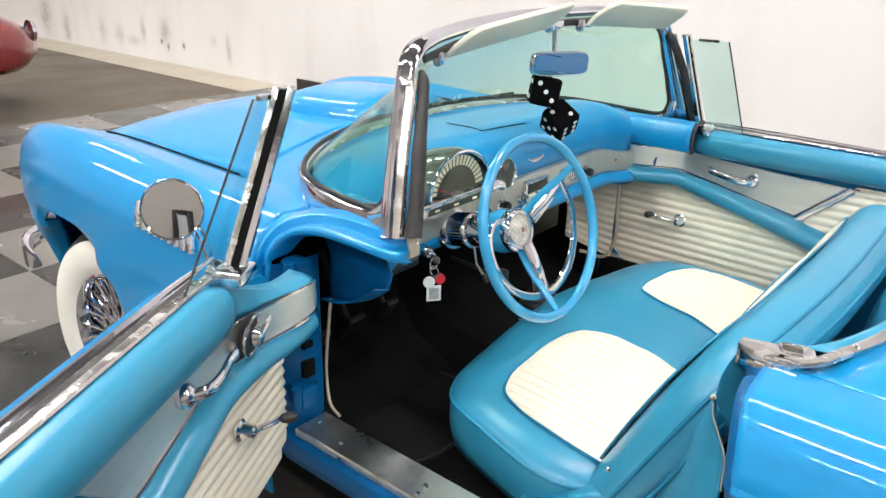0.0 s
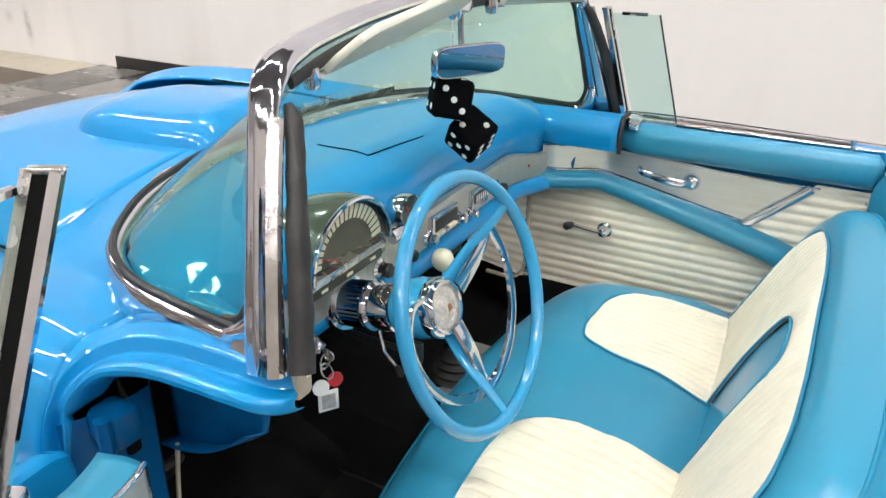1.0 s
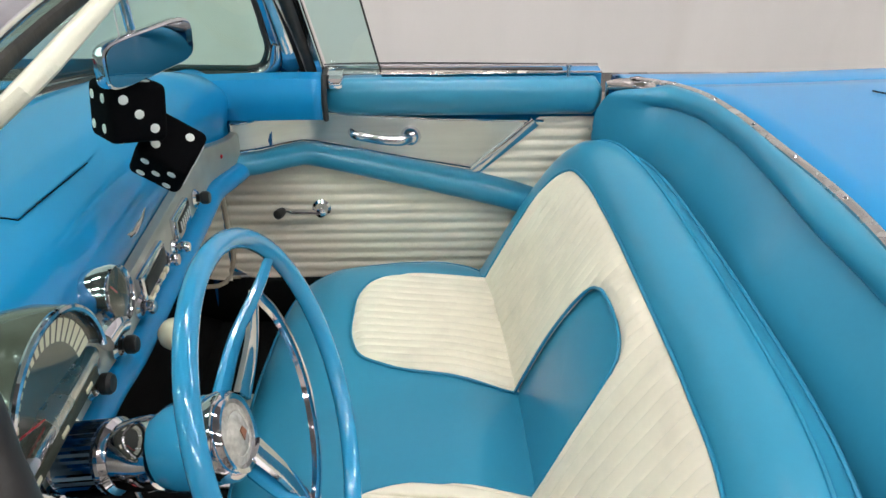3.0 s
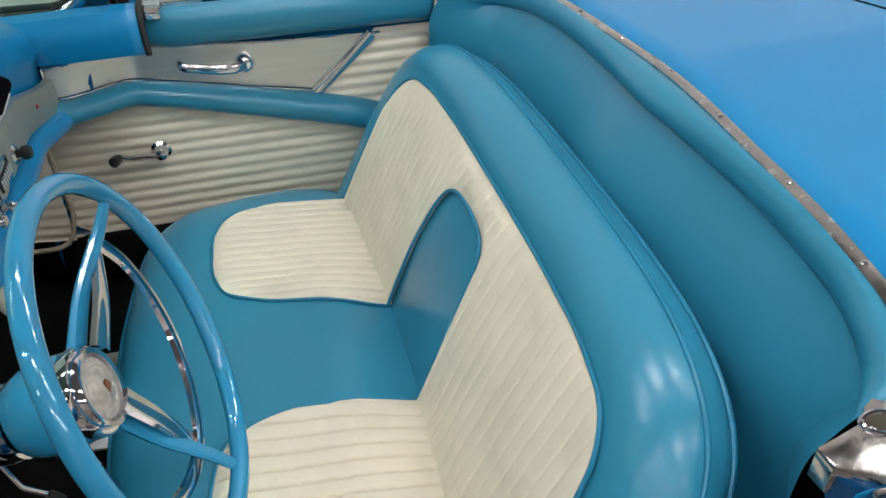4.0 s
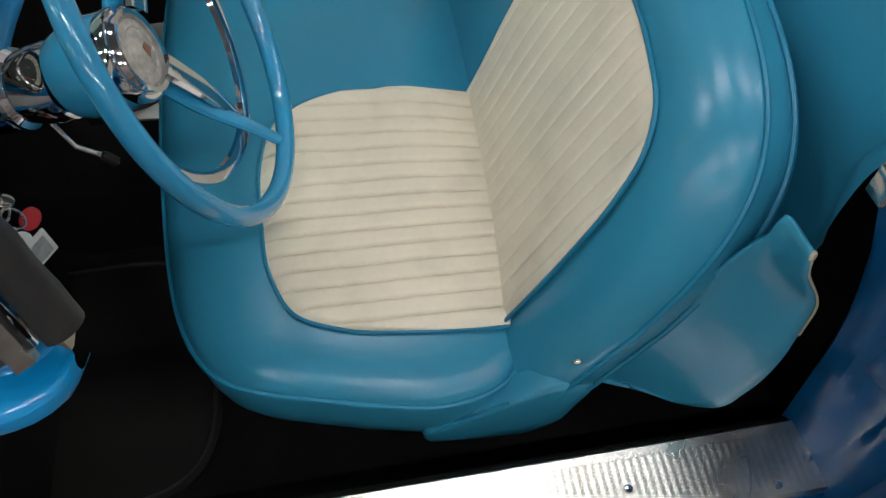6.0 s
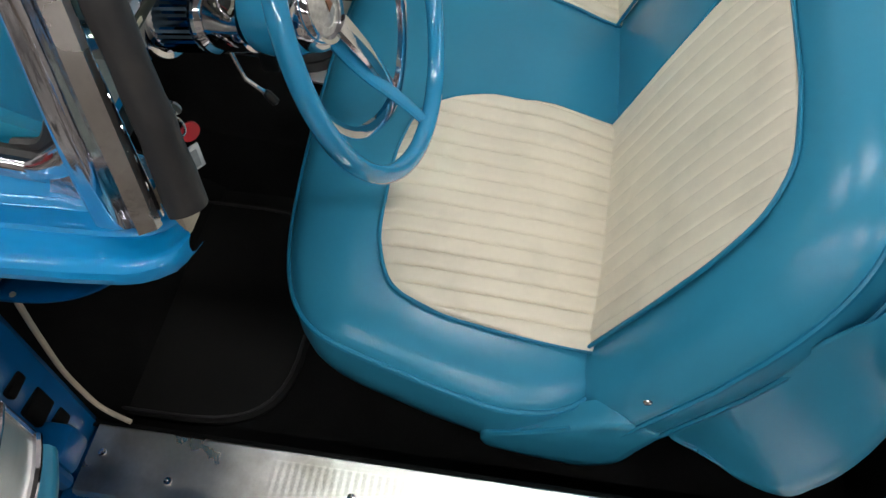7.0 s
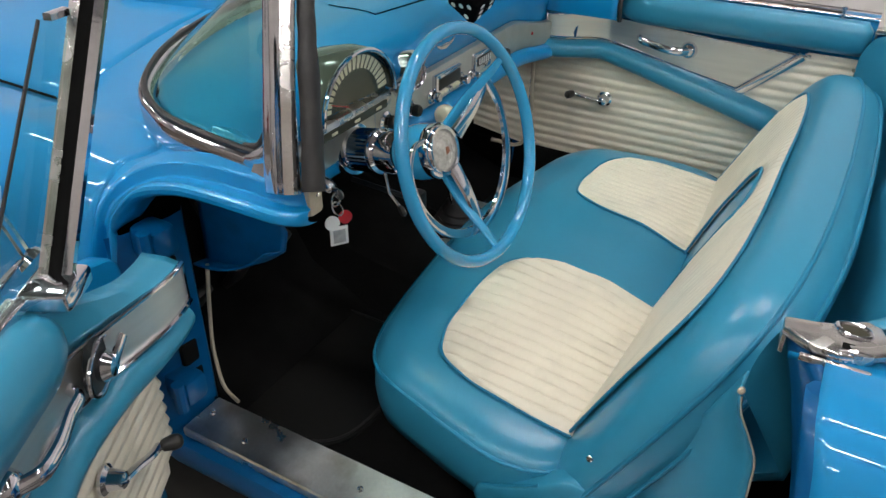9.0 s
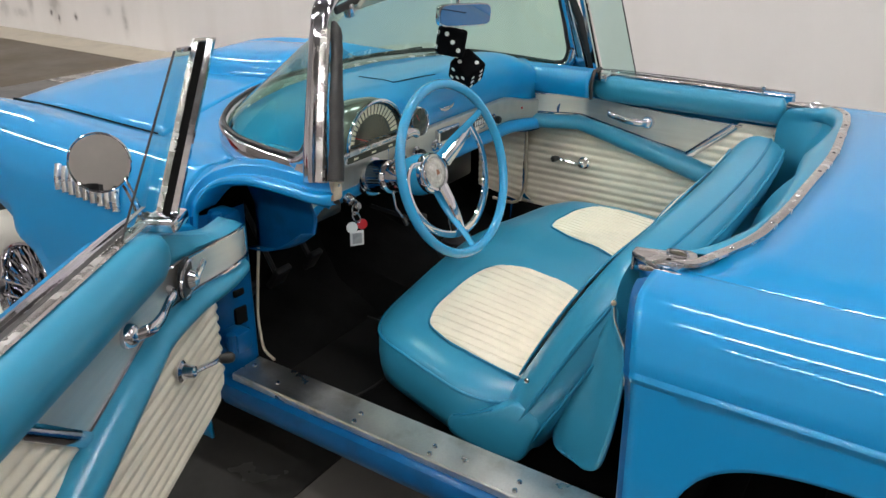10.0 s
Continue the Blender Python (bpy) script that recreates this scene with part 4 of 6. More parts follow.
def build_door(m, left, shell_label):
    fix = (lambda b: b) if left else mirrored
    depth = 0.098 if left else 0.085
    shell = []
    for s in np.concatenate([np.linspace(0.0, 0.32, 22), np.linspace(0.34, 0.885, 20)]):
        zt = door_top(s)
        k = (zt - 0.40) / 0.525
        sec = [(0.014, 0.395), (0.014, 0.60), (0.014, zt - 0.03), (0.018, zt - 0.006), (0.026, zt), (0.044 if left else 0.06, zt), (0.057 if left else 0.078, zt - 0.008), (0.104, zt - 0.030 * k) if left else (0.10, zt - 0.06 * k), (0.135, 0.40 + 0.36 * k), (0.142, 0.40 + 0.335 * k), (0.136, 0.40 + 0.31 * k), (0.14, 0.40 + 0.20 * k), (0.132, 0.44), (0.10, 0.392)]
        shell.append([D(s, d + (0.012 * smooth01((0.03 - s) / 0.03) * (1 if d < 0.05 else -1)), z) for d, z in sec])
    door = part("door", fix(grid(shell, close_v=True, caps=True)), PAINT, car, shell_label)
    door.matrix_basis = m

    def sub(name, bm, mat, lab="", **kw):
        return part(name, fix(bm), mat, door, lab, **kw)

    # padded cap under the window line
    S = np.linspace(0.275, 0.88, 40)
    path = [D(s, -0.012, 0.874) for s in S]
    sc = [min(1.0, 0.55 + 0.45 * math.sqrt(min(1, (s - 0.275) / 0.05))) for s in S]
    if not left:
        path = [p + np.array((0, 0, 0.006)) for p in path]
        sc = [0.84 * k * (1 - 0.5 * smooth01((s - 0.865) / 0.015)) for k, s in zip(sc, S)]
    sub("door_cap", sweep(path, [(-a, b) for a, b in [(-0.026, 0.046), (0.0, 0.051), (0.018, 0.046), (0.032, 0.024), (0.034, -0.004), (0.026, -0.03), (0.008, -0.047), (-0.014, -0.05), (-0.03, -0.045)]], scale=sc), VINYL, "padded turquoise vinyl door cap", sharp=50)
    # bright window-line mouldings and the dark slot between them
    sub("belt_moulding", sweep([D(s, 0.042 if left else 0.064, 0.926) for s in np.linspace(0.20, 0.885, 30)], [(-0.020, 0.0), (-0.018, 0.006), (-0.010, 0.0085), (-0.006, 0.0075), (0.002, 0.0115), (0.012, 0.009), (0.018, 0.0), (0.018, -0.004)], scale=[(0.62 if left else 0.66) * (0.35 + 0.65 * smooth01((s - 0.2) / 0.15)) * (1 if left else 1 - 0.55 * smooth01((s - 0.45) / 0.43)) for s in np.linspace(0.20, 0.885, 30)]), CHROME, "chrome window-line moulding")
    sub("belt_moulding", sweep([D(s, 0.012 if left else 0.014, 0.925) for s in np.linspace(0.28, 0.885, 30)], [(-0.014, 0.0), (-0.010, 0.007), (0.006, 0.009), (0.012, 0.007), (0.017, 0.0)], scale=[0.62 if left else 0.62 - 0.32 * smooth01((k - 10) / 19) for k in range(30)]), WORN, "bright inner window-line strip")
    sub("window_slot", sweep([D(s, 0.0255 if left else 0.034, 0.9265) for s in np.linspace(0.30, 0.885 if left else 0.80, 20)], [(-0.007, -0.002), (-0.007, 0.002), (0.007, 0.002), (0.007, -0.002)]), RUBBER, "black window slot")
    # front wedge of vinyl between plate and top edge
    P = []
    for s in np.linspace(0.083, 0.30, 18):
        z0, z1 = plate_top(s) - 0.004, max(door_top(s) - 0.004, plate_top(s) + 0.016)
        P.append([D(s, 0.004 + curl(s, depth), z0), D(s, 0.0 + curl(s, depth), z0 + 0.3 * (z1 - z0)), D(s, 0.006 + curl(s, depth) * 0.9, z1 - 0.006), D(s, 0.018 + curl(s, depth) * 0.7, z1)])
    sub("upper_trim", grid(P), VINYL, "turquoise vinyl door trim", thick=0.004)
    # brushed plate with fine ribs
    q0 = 0.578 if left else 0.604
    P = []
    for s in np.concatenate([np.linspace(0.083, 0.30, 24), np.linspace(0.31, q0 + 0.137, 30)]):
        z1 = plate_top(s)
        z0 = plate_low(s) if s < q0 else 0.700 + (s - q0) * (0.120 / 0.135)
        z0 = min(z0, z1 - 0.001)
        P.append([D(s, -0.002 + curl(s, depth) - 0.0006 * (j % 2), z0 + (z1 - z0) * j / 24) for j in range(25)])
    sub("trim_plate", grid(P), ALU, "finely ribbed brushed aluminium trim plate", thick=0.003, sharp=80)
    # bright edge beads
    sub("trim_bead", tube([D(s, -0.004 + curl(s, depth), plate_top(s)) for s in np.linspace(0.083, 0.76, 40)], 0.0032, 7), CHROME, "thin chrome bead")
    sub("trim_bead", tube([D(s, -0.005 + curl(s, depth), plate_low(s)) for s in np.linspace(0.083, q0 + 0.004, 40)], 0.004, 7), CHROME, "thin chrome bead")
    sub("trim_bead", tube([D(0.083, -0.003 + curl(0.083, depth), z) for z in np.linspace(0.789, 0.850, 6)], 0.003, 7), CHROME)
    sub("slanted_trim", sweep([D(q0 + 0.002 + 0.135 * t, -0.004, 0.699 + 0.120 * t) for t in np.linspace(0, 1, 12)], [(0.014, -0.002), (0.012, 0.006), (0.0, 0.009), (-0.012, 0.006), (-0.014, -0.002)], up=(1, 0, 0)), CHROME, "slanted bright trim strip")
    # padded armrest roll
    S = np.linspace(0.083, 0.88, 60)
    sub("armrest_roll", sweep([D(s, -0.010 + curl(s, depth) * (0.70 if left else 1.0), roll_mid(s)) for s in S], [(a * 0.034, b * 0.030) for a, b in ring(1, 1, 16)], scale=[0.82 + 0.30 * smooth01((s - 0.1) / 0.55) for s in S]), VINYL, "padded turquoise armrest roll", sharp=60)
    # pleated lower panel
    pitch = 0.0265

    def pleat(z):
        return 0.0055 * (1 - abs(math.cos(math.pi * (z - 0.40) / pitch)) ** 3)

    zs = np.arange(0.392, 0.83, pitch / 7)
    P = []
    for s in np.linspace(0.018, 0.875, 60):
        zlo = 0.400 + 0.055 * (1 - smooth01(s / 0.09)) + 0.0
        zhi = roll_mid(max(s, 0.083)) - (0.02 if s > 0.09 else 0.02 + 0.3 * (0.09 - s))
        P.append([D(s, 0.004 - pleat(min(max(z, zlo), zhi)), min(max(z, zlo), zhi)) for z in zs])
    sub("pleated_panel", grid(P), CREAM, "cream pleated vinyl lower door panel", sharp=75, thick=0.004)
    P = []
    for s in np.linspace(q0 + 0.012, 0.875, 24):
        zlo = roll_mid(s) + 0.01
        zhi = min(0.830, 0.694 + (s - q0 - 0.002) * (0.125 / 0.135))
        P.append([D(s, 0.004 - pleat(min(max(z, zlo), max(zhi, zlo))), min(max(z, zlo), max(zhi, zlo))) for z in zs])
    sub("pleated_panel", grid(P), CREAM, "cream pleated vinyl upper door panel", sharp=75)
    # grab handle
    hs = 0.42 if left else 0.462
    sub("door_handle", join(
        lathe([(0.022, 0), (0.023, 0.006), (0.019, 0.016), (0.012, 0.022), (0.0, 0.024)], tuple(D(hs, -0.002, 0.787)), (1, 0, 0), 24),
        sweep(cr([D(hs, -0.018, 0.787), D(hs - 0.02, -0.036, 0.788), D(hs - 0.05, -0.040, 0.790), D(hs - 0.10, -0.036, 0.797), D(hs - 0.125, -0.036, 0.803), D(hs - 0.132, -0.024, 0.806)], 24), ring(0.008, 0.011, 10), scale=[1.1 - 0.25 * t for t in np.linspace(0, 1, 24)])), CHROME, "polished chrome door handle")
    # window crank with dark knob
    if left:
        kn = D(0.165, -0.055, 0.585)
    else:
        kn = D(0.165, -0.045, 0.620)
    cb = D(0.25, -0.004, 0.608)
    sub("window_crank", join(
        lathe([(0.021, 0), (0.022, 0.005), (0.016, 0.010), (0.012, 0.030), (0.006, 0.034), (0, 0.034)], tuple(cb), (1, 0, 0), 20),
        sweep(cr([cb + np.array((0.028, 0, 0)), cb * 0.7 + kn * 0.3 + np.array((0.018, 0, 0)), cb * 0.25 + kn * 0.75 + np.array((0.006, 0, 0)), kn + np.array((-0.006, 0, 0))], 14), ring(0.0045, 0.008, 8), up=(1, 0, 0))), CHROME, "chrome window crank")
    sub("crank_knob", lathe([(0.004, -0.006), (0.009, -0.002), (0.012, 0.012), (0.011, 0.022), (0.006, 0.027), (0, 0.028)], tuple(kn), (0.9, 0.45, 0), 16), BLACK, "black crank knob")
    if left:
        lc = curl(0.25, depth)
        sub("lock_escutcheon", sweep([D(0.25, -0.003 + lc, 0.810), D(0.25, -0.013 + lc, 0.810)], ring(0.040, 0.029, 28), up=(0, 0.85, -0.35)), BLACK, "dark oval lock escutcheon")
        sub("lock_lever", join(lathe([(0.019, 0), (0.020, 0.010), (0.013, 0.020), (0, 0.022)], tuple(D(0.25, -0.010 + lc, 0.810)), (1, 0, 0), 18),
                               sweep(cr([D(0.25, -0.026 + lc, 0.810), D(0.235, -0.03 + lc, 0.822), D(0.218, -0.032 + lc, 0.832)], 10), ring(0.005, 0.008, 8))), CHROME, "chrome inner lock lever")
        sub("escutcheon_ring", tube([D(0.25 + 0.040 * math.cos(a) * 0.92 + 0.029 * math.sin(a) * 0.39, -0.013 + lc, 0.810 - 0.040 * math.cos(a) * 0.39 + 0.029 * math.sin(a) * 0.92) for a in np.linspace(0, 2 * math.pi, 28, endpoint=False)], 0.003, 6, closed=True), CHROME)
    # window post: bright inner and outer strips with a rubber channel between, and the vent glass behind it
    if left:
        pb, pt = D(0.240, -0.015, 0.918), D(0.113, -0.074, 1.216)
    else:
        pb, pt = D(0.280, -0.014, 0.918), D(0.218, -0.080, 1.208)
    box4 = lambda w, h: [(-w, -h), (-w, h * 0.7), (-w * 0.6, h), (w * 0.6, h), (w, h * 0.7), (w, -h)]
    for ox, w, h, oy, nm, mt, lab in ((0.0135, 0.0055, 0.0065, 0.0, "window_post", CHROME, "chrome window post"), (0.0, 0.0085, 0.0045, 0.001, "post_channel", DARKVOID, "black rubber window channel"), (-0.0135, 0.0055, 0.0065, 0.0, "window_post", WORN, "bright outer window post")):
        q = np.array((ox, oy, 0))
        sub(nm, sweep([pb + q, pb * 0.5 + pt * 0.5 + q, pt + q], box4(w, h), up=(0, 1, 0)), mt, lab)
    sub("post_top", box(tuple(pt + np.array((0.002, 0.0, 0.0))), (0.036, 0.014, 0.006), 0.002), WORN, "bright post end")
    oq = np.array((-0.018, -0.012, 0))
    g = [pb + oq, pt + oq + np.array((0, 0, -0.012)), pt + oq + np.array((-0.002 if not left else -0.012, -0.052 if left else -0.112, -0.010)), pb + oq + np.array((-0.006, -0.108, 0.012))]
    gm = [[g[0] + (g[3] - g[0]) * t, g[0] * 0.5 + g[1] * 0.5 + ((g[3] + g[2]) / 2 - (g[0] + g[1]) / 2) * t, g[1] + (g[2] - g[1]) * t] for t in np.linspace(0, 1, 4)]
    vg = sub("vent_glass", grid(gm), SIDEGLASS, "green tinted vent window glass")
    vg.visible_shadow = False
    sub("glass_edge", tube([g[2], g[3]], 0.0022, 6), RUBBER, "dark glass edge strip")
    sub("glass_clip", sweep([g[1] * 0.8 + g[2] * 0.2, g[1] * 0.25 + g[2] * 0.75], box4(0.005, 0.004), up=(0, 0, 1)), CHROME, "chrome glass clip")
    sub("glass_foot", sweep([pb + oq + np.array((0, 0.01, 0.006)), g[3] + np.array((0, 0, -0.008))], box4(0.008, 0.006), up=(0, 0, 1)), CHROME, "chrome glass foot rail")
    sub("post_foot", box(tuple(pb + np.array((0.004, -0.006, 0.004))), (0.06, 0.07, 0.026), 0.008), CHROME, "chrome foot of the window post")
    # ribbed outer sealing strip along the glass foot
    if left:
        mc = D(0.179, 0.121, 1.003)
        md = Vector((0.30, -0.95, 0.235)).normalized()
        mh = sub("door_mirror", join(lathe([(0.0, -0.030), (0.018, -0.028), (0.038, -0.018), (0.052, -0.004), (0.0555, 0.004), (0.0535, 0.008), (0.051, 0.006)], tuple(mc), tuple(md), 40),
                                     tube(cr([tuple(mc - np.array(md) * 0.026), D(0.115, 0.145, 0.985), D(0.09, 0.125, 0.93), D(0.085, 0.105, 0.86)], 16), 0.008, 10),
                                     lathe([(0.022, 0), (0.018, 0.010), (0.008, 0.014), (0, 0.014)], tuple(D(0.085, 0.100, 0.852)), (-0.7, 0, 0.7), 18)), CHROME, "round chrome door mirror on a stalk")
        sub("mirror_glass", lathe([(0.0515, 0.0062), (0.0, 0.0064)], tuple(mc), tuple(md), 40), MIRROR, "round mirror glass")
    # striker latch on the rear edge
    sub("latch", box(tuple(D(0.888, 0.06, 0.62)), (0.04, 0.012, 0.08), 0.004), WORN, "steel door latch")
    return door


build_door(pose(-0.80, 0.58, 0, 0, 0, -61), True, "open bright blue driver door with turquoise and cream trim")
build_door(pose(0.68, 0.597, 0), False, "closed bright blue passenger door with turquoise and cream trim")
# lock button on the passenger window line
part("lock_button", lathe([(0.004, 0), (0.004, 0.018), (0.006, 0.020), (0.006, 0.026), (0, 0.027)], (0.668, -0.208, 0.925), (0, 0, 1), 12), CHROME, car, "small chrome lock button")

# ---- cabin tub ----
tub = part("cabin_floor", box((0, 0.25, 0.285), (1.34, 1.5, 0.012)), CARPET, car, "black cabin carpet")
part("toe_board", grid([[(x, 0.62, 0.292), (x, 0.80, 0.36), (x, 0.93, 0.52), (x, 0.95, 0.80)] for x in np.linspace(-0.66, 0.66, 3)]), CARPET, car, "black carpeted toe board", thick=0.004)
for s in (-1, 1):
    part("sill_lining", grid([[(s * 0.682, y, 0.41), (s * 0.672, y, 0.40), (s * 0.664, y, 0.29)] for y in (0.95, -0.45)]), CARPET, car, thick=0.004)
part("rear_bulkhead", grid([[(x, -0.43, 0.29), (x, -0.45, 0.72)] for x in (-0.69, 0.69)]), CARPET, car, thick=0.004)
part("tunnel", grid([[(-0.17, y, 0.29), (-0.13, y, 0.38 + h), (-0.06, y, 0.425 + h), (0.02, y, 0.435 + h), (0.10, y, 0.425 + h), (0.17, y, 0.38 + h), (0.21, y, 0.29)] for y, h in ((0.92, 0.10), (0.75, 0.05), (0.6, 0.02), (0.4, 0.0), (-0.4, -0.02))]), CARPET, car, "black carpeted transmission tunnel")
out = [(0.30 * math.copysign(abs(math.cos(a)) ** 0.5, math.cos(a)) * 0.70, 0.26 * math.copysign(abs(math.sin(a)) ** 0.5, math.sin(a)) * 0.9) for a in np.linspace(0, 2 * math.pi, 40, endpoint=False)]
part("floor_mat", prism(out, 0.008, Matrix.Translation((-0.41, 0.62, 0.292)), 0.003), MAT, car, "black rubber floor mat")
part("mat_edge", tube([(-0.41 + x * 0.96, 0.62 + y * 0.96, 0.301) for x, y in out], 0.003, 6, closed=True), RUBBER, car, "raised edge of the floor mat")
for s in (-1, 1):
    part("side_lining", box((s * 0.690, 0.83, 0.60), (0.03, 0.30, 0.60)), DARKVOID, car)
# cream pleated kick panels
for s in (1, -1):
    if s == 1:
        P = [[(0.655 - 0.05 * t - (0.005 * (1 - abs(math.cos(math.pi * (z - 0.40) / 0.0265)) ** 3)), 0.575 + 0.16 * t, z + 0.05 * t * (0.74 - z) / 0.3) for z in np.arange(0.42, 0.745, 0.0265 / 6)] for t in np.linspace(0, 1, 6)]
        part("kick_panel", grid(P), CREAM, car, "cream pleated kick panel", sharp=75)
        part("kick_panel_edge", tube(cr([(0.657, 0.573, 0.75), (0.658, 0.57, 0.60), (0.657, 0.572, 0.46), (0.65, 0.59, 0.42), (0.62, 0.68, 0.425)], 20), 0.006, 8), WEATHER, car, "pale beaded kick panel edge")
part("speaker_box", box((0.36, 0.72, 0.62), (0.16, 0.10, 0.10), 0.01), BLACK, car, "dark box under the dashboard")
# pedals
for x, w in ((-0.52, 0.05), (-0.40, 0.06), (-0.26, 0.045)):
    part("pedal", join(box((x, 0.80, 0.47), (w, 0.02, 0.075), 0.006, Euler((0.6, 0, 0)).to_matrix().to_4x4()), tube([(x, 0.81, 0.47), (x, 0.92, 0.66)], 0.008, 8)), RUBBER, car, "black rubber pedal")

# ---- dashboard ----


def dash_y(x):
    return 0.535 - 0.032 * smooth01((abs(x) - 0.44) / 0.16)


def base_at(x):
    i = int(np.argmin(np.abs(base_c[14:-14, 0] - x))) + 14
    return base_c[i]


P = []
for x in np.linspace(-0.645, 0.645, 65):
    yd, b = dash_y(x), base_at(x)
    e = smooth01((abs(x) - 0.50) / 0.145)
    yb, zb = max(b[1] - 0.03, yd + 0.06), b[2] + 0.002
    z_up = 0.985 - 0.032 * e
    c = cr([(x, yb, zb), (x, yb * 0.5 + yd * 0.5 + 0.03, z_up), (x, yd + 0.06, z_up - 0.008), (x, yd + 0.016, z_up - 0.035), (x, yd + 0.002, 0.915 - 0.01 * e), (x, yd + 0.004, 0.885), (x, yd + 0.016, 0.862), (x, yd + 0.016, 0.75), (x, yd + 0.14, 0.72)], 30)
    P.append([(q[0] if q[2] > 0.87 else max(-0.605, min(0.605, q[0])), q[1], q[2]) for q in c])
dash = part("dashboard", grid(P), PAINT, car, "glossy blue painted metal dashboard", thick=0.003)
# lid set into the top


def dash_top(x, y):
    yd, b = dash_y(x), base_at(x)
    e = smooth01((abs(x) - 0.50) / 0.145)
    yb, z_up = max(b[1] - 0.03, yd + 0.06), 0.985 - 0.032 * e
    c = cr([(x, yb, b[2] + 0.002), (x, yb * 0.5 + yd * 0.5 + 0.03, z_up), (x, yd + 0.06, z_up - 0.008), (x, yd + 0.016, z_up - 0.035)], 40)
    return ip(y, c[::-1, 1], c[::-1, 2])


def lid_at(u, v):
    x = 0.030 + u * math.cos(radians(-6)) - v * math.sin(radians(-6))
    y = 0.680 + u * math.sin(radians(-6)) + v * math.cos(radians(-6))
    return np.array((x, y, dash_top(x, y)))


part("dash_lid", grid([[lid_at(0.100 * a, 0.063 * b) + np.array((0, 0, 0.0016)) for b in np.linspace(-1, 1, 9)] for a in np.linspace(-1, 1, 13)]), PAINT, dash, "blue lid in the dashboard top")
gp = [(-0.103, 0.066), (-0.103, 0.0), (-0.103, -0.066), (0.0, -0.066), (0.103, -0.066)]
gl_pts = []
for (u0, v0), (u1, v1) in zip(gp, gp[1:]):
    gl_pts += [lid_at(u0 + (u1 - u0) * t, v0 + (v1 - v0) * t) + np.array((0, 0, 0.0012)) for t in np.linspace(0, 1, 6)[:-1]]
part("dash_lid_gap", tube(gl_pts, 0.0009, 5, up=(0, 0, 1)), DARKVOID, dash, "dark gap round the lid")
# metal strip along the face, running on into the doors
def face_y(x):
    return dash_y(x) + 0.008 * smooth01((-x - 0.06) / 0.10)


strip_x = np.concatenate([np.linspace(-0.22, 0.40, 24), np.linspace(0.42, 0.596, 16)])
P = []
for x in strip_x:
    k = smooth01((x - 0.40) / 0.19)
    y, zt, zl = face_y(x), 0.863 - 0.030 * k, 0.786 - 0.012 * k
    P.append([(x, y + 0.012, zt), (x, y - 0.001, zt - 0.003), (x, y - 0.004, zt - 0.008), (x, y - 0.004, zl), (x, y + 0.004, zl - 0.008)])
part("dash_strip", grid(P), DASHMETAL, dash, "patterned bright metal dashboard strip")
P = [[(x, face_y(x) + 0.030, 0.856), (x, face_y(x) + 0.004, 0.850), (x, face_y(x) - 0.003, 0.838), (x, face_y(x) - 0.004, 0.786), (x, face_y(x) + 0.004, 0.778)] for x in np.linspace(-0.598, -0.22, 16)]
part("dash_strip", grid(P), DASHMETAL, dash, "bright metal strip under the gauges")
rl = [(x, face_y(x) - 0.006, 0.762) for x in np.linspace(-0.25, 0.42, 24)] + [(x, dash_y(x) - 0.006, 0.762 - 0.012 * (x - 0.42) / 0.18) for x in np.linspace(0.44, 0.60, 12)]
part("dash_roll", tube(rl, 0.021, 14), PAINT, dash, "blue rounded lower dashboard rail")
# black block added for the darkness under the dashboard left of the column
part("under_dash_block", box((-0.50, 0.57, 0.745), (0.17, 0.06, 0.04), 0.012), BLACK, dash)
# dashboard ends running back under the windscreen sides to the posts
for s in (-1, 1):
    P = []
    for y in np.linspace(0.72, 0.318 if s > 0 else 0.374, 22):
        xb = ip(y, [0.318, 0.365, 0.45, 0.57, 0.665, 0.745], [0.662, 0.664, 0.660, 0.652, 0.636, 0.594])
        k = smooth01((y - 0.46) / 0.12)
        n = 1.0 if s > 0 else ip(y, [0.374, 0.44, 0.56], [0.36, 0.55, 1.0])
        P.append([(s * (xb - 0.012), y, 0.942), (s * (xb - 0.035 * n), y, 0.950), (s * (xb - 0.058 * n), y, 0.943), (s * (xb - 0.074 * n), y, 0.922), (s * (xb - 0.080 * n), y, 0.890), (s * (xb - (0.070 - 0.02 * k) * n), y, 0.858), (s * (xb - 0.03 * n), y, 0.846)])
    part("dash_end", grid(P), PAINT, dash, "blue dashboard end under the windscreen side", thick=0.003)
    if s > 0:
        part("end_gap", sweep([(s * 0.664, 0.312, 0.945), (s * 0.61, 0.312, 0.945), (s * 0.590, 0.312, 0.905), (s * 0.600, 0.312, 0.855)], ring(0.007, 0.006, 8), up=(0, 1, 0)), RUBBER, dash, "black rubber gap seal")
# gauges
GX, GZ, GY = -0.330, 0.897, 0.500


def arc(cx, cz, rx, rz, y, n=40, a0=0, a1=math.pi):
    return [(cx + rx * math.cos(a), y, cz + rz * math.sin(a)) for a in np.linspace(a0, a1, n)]


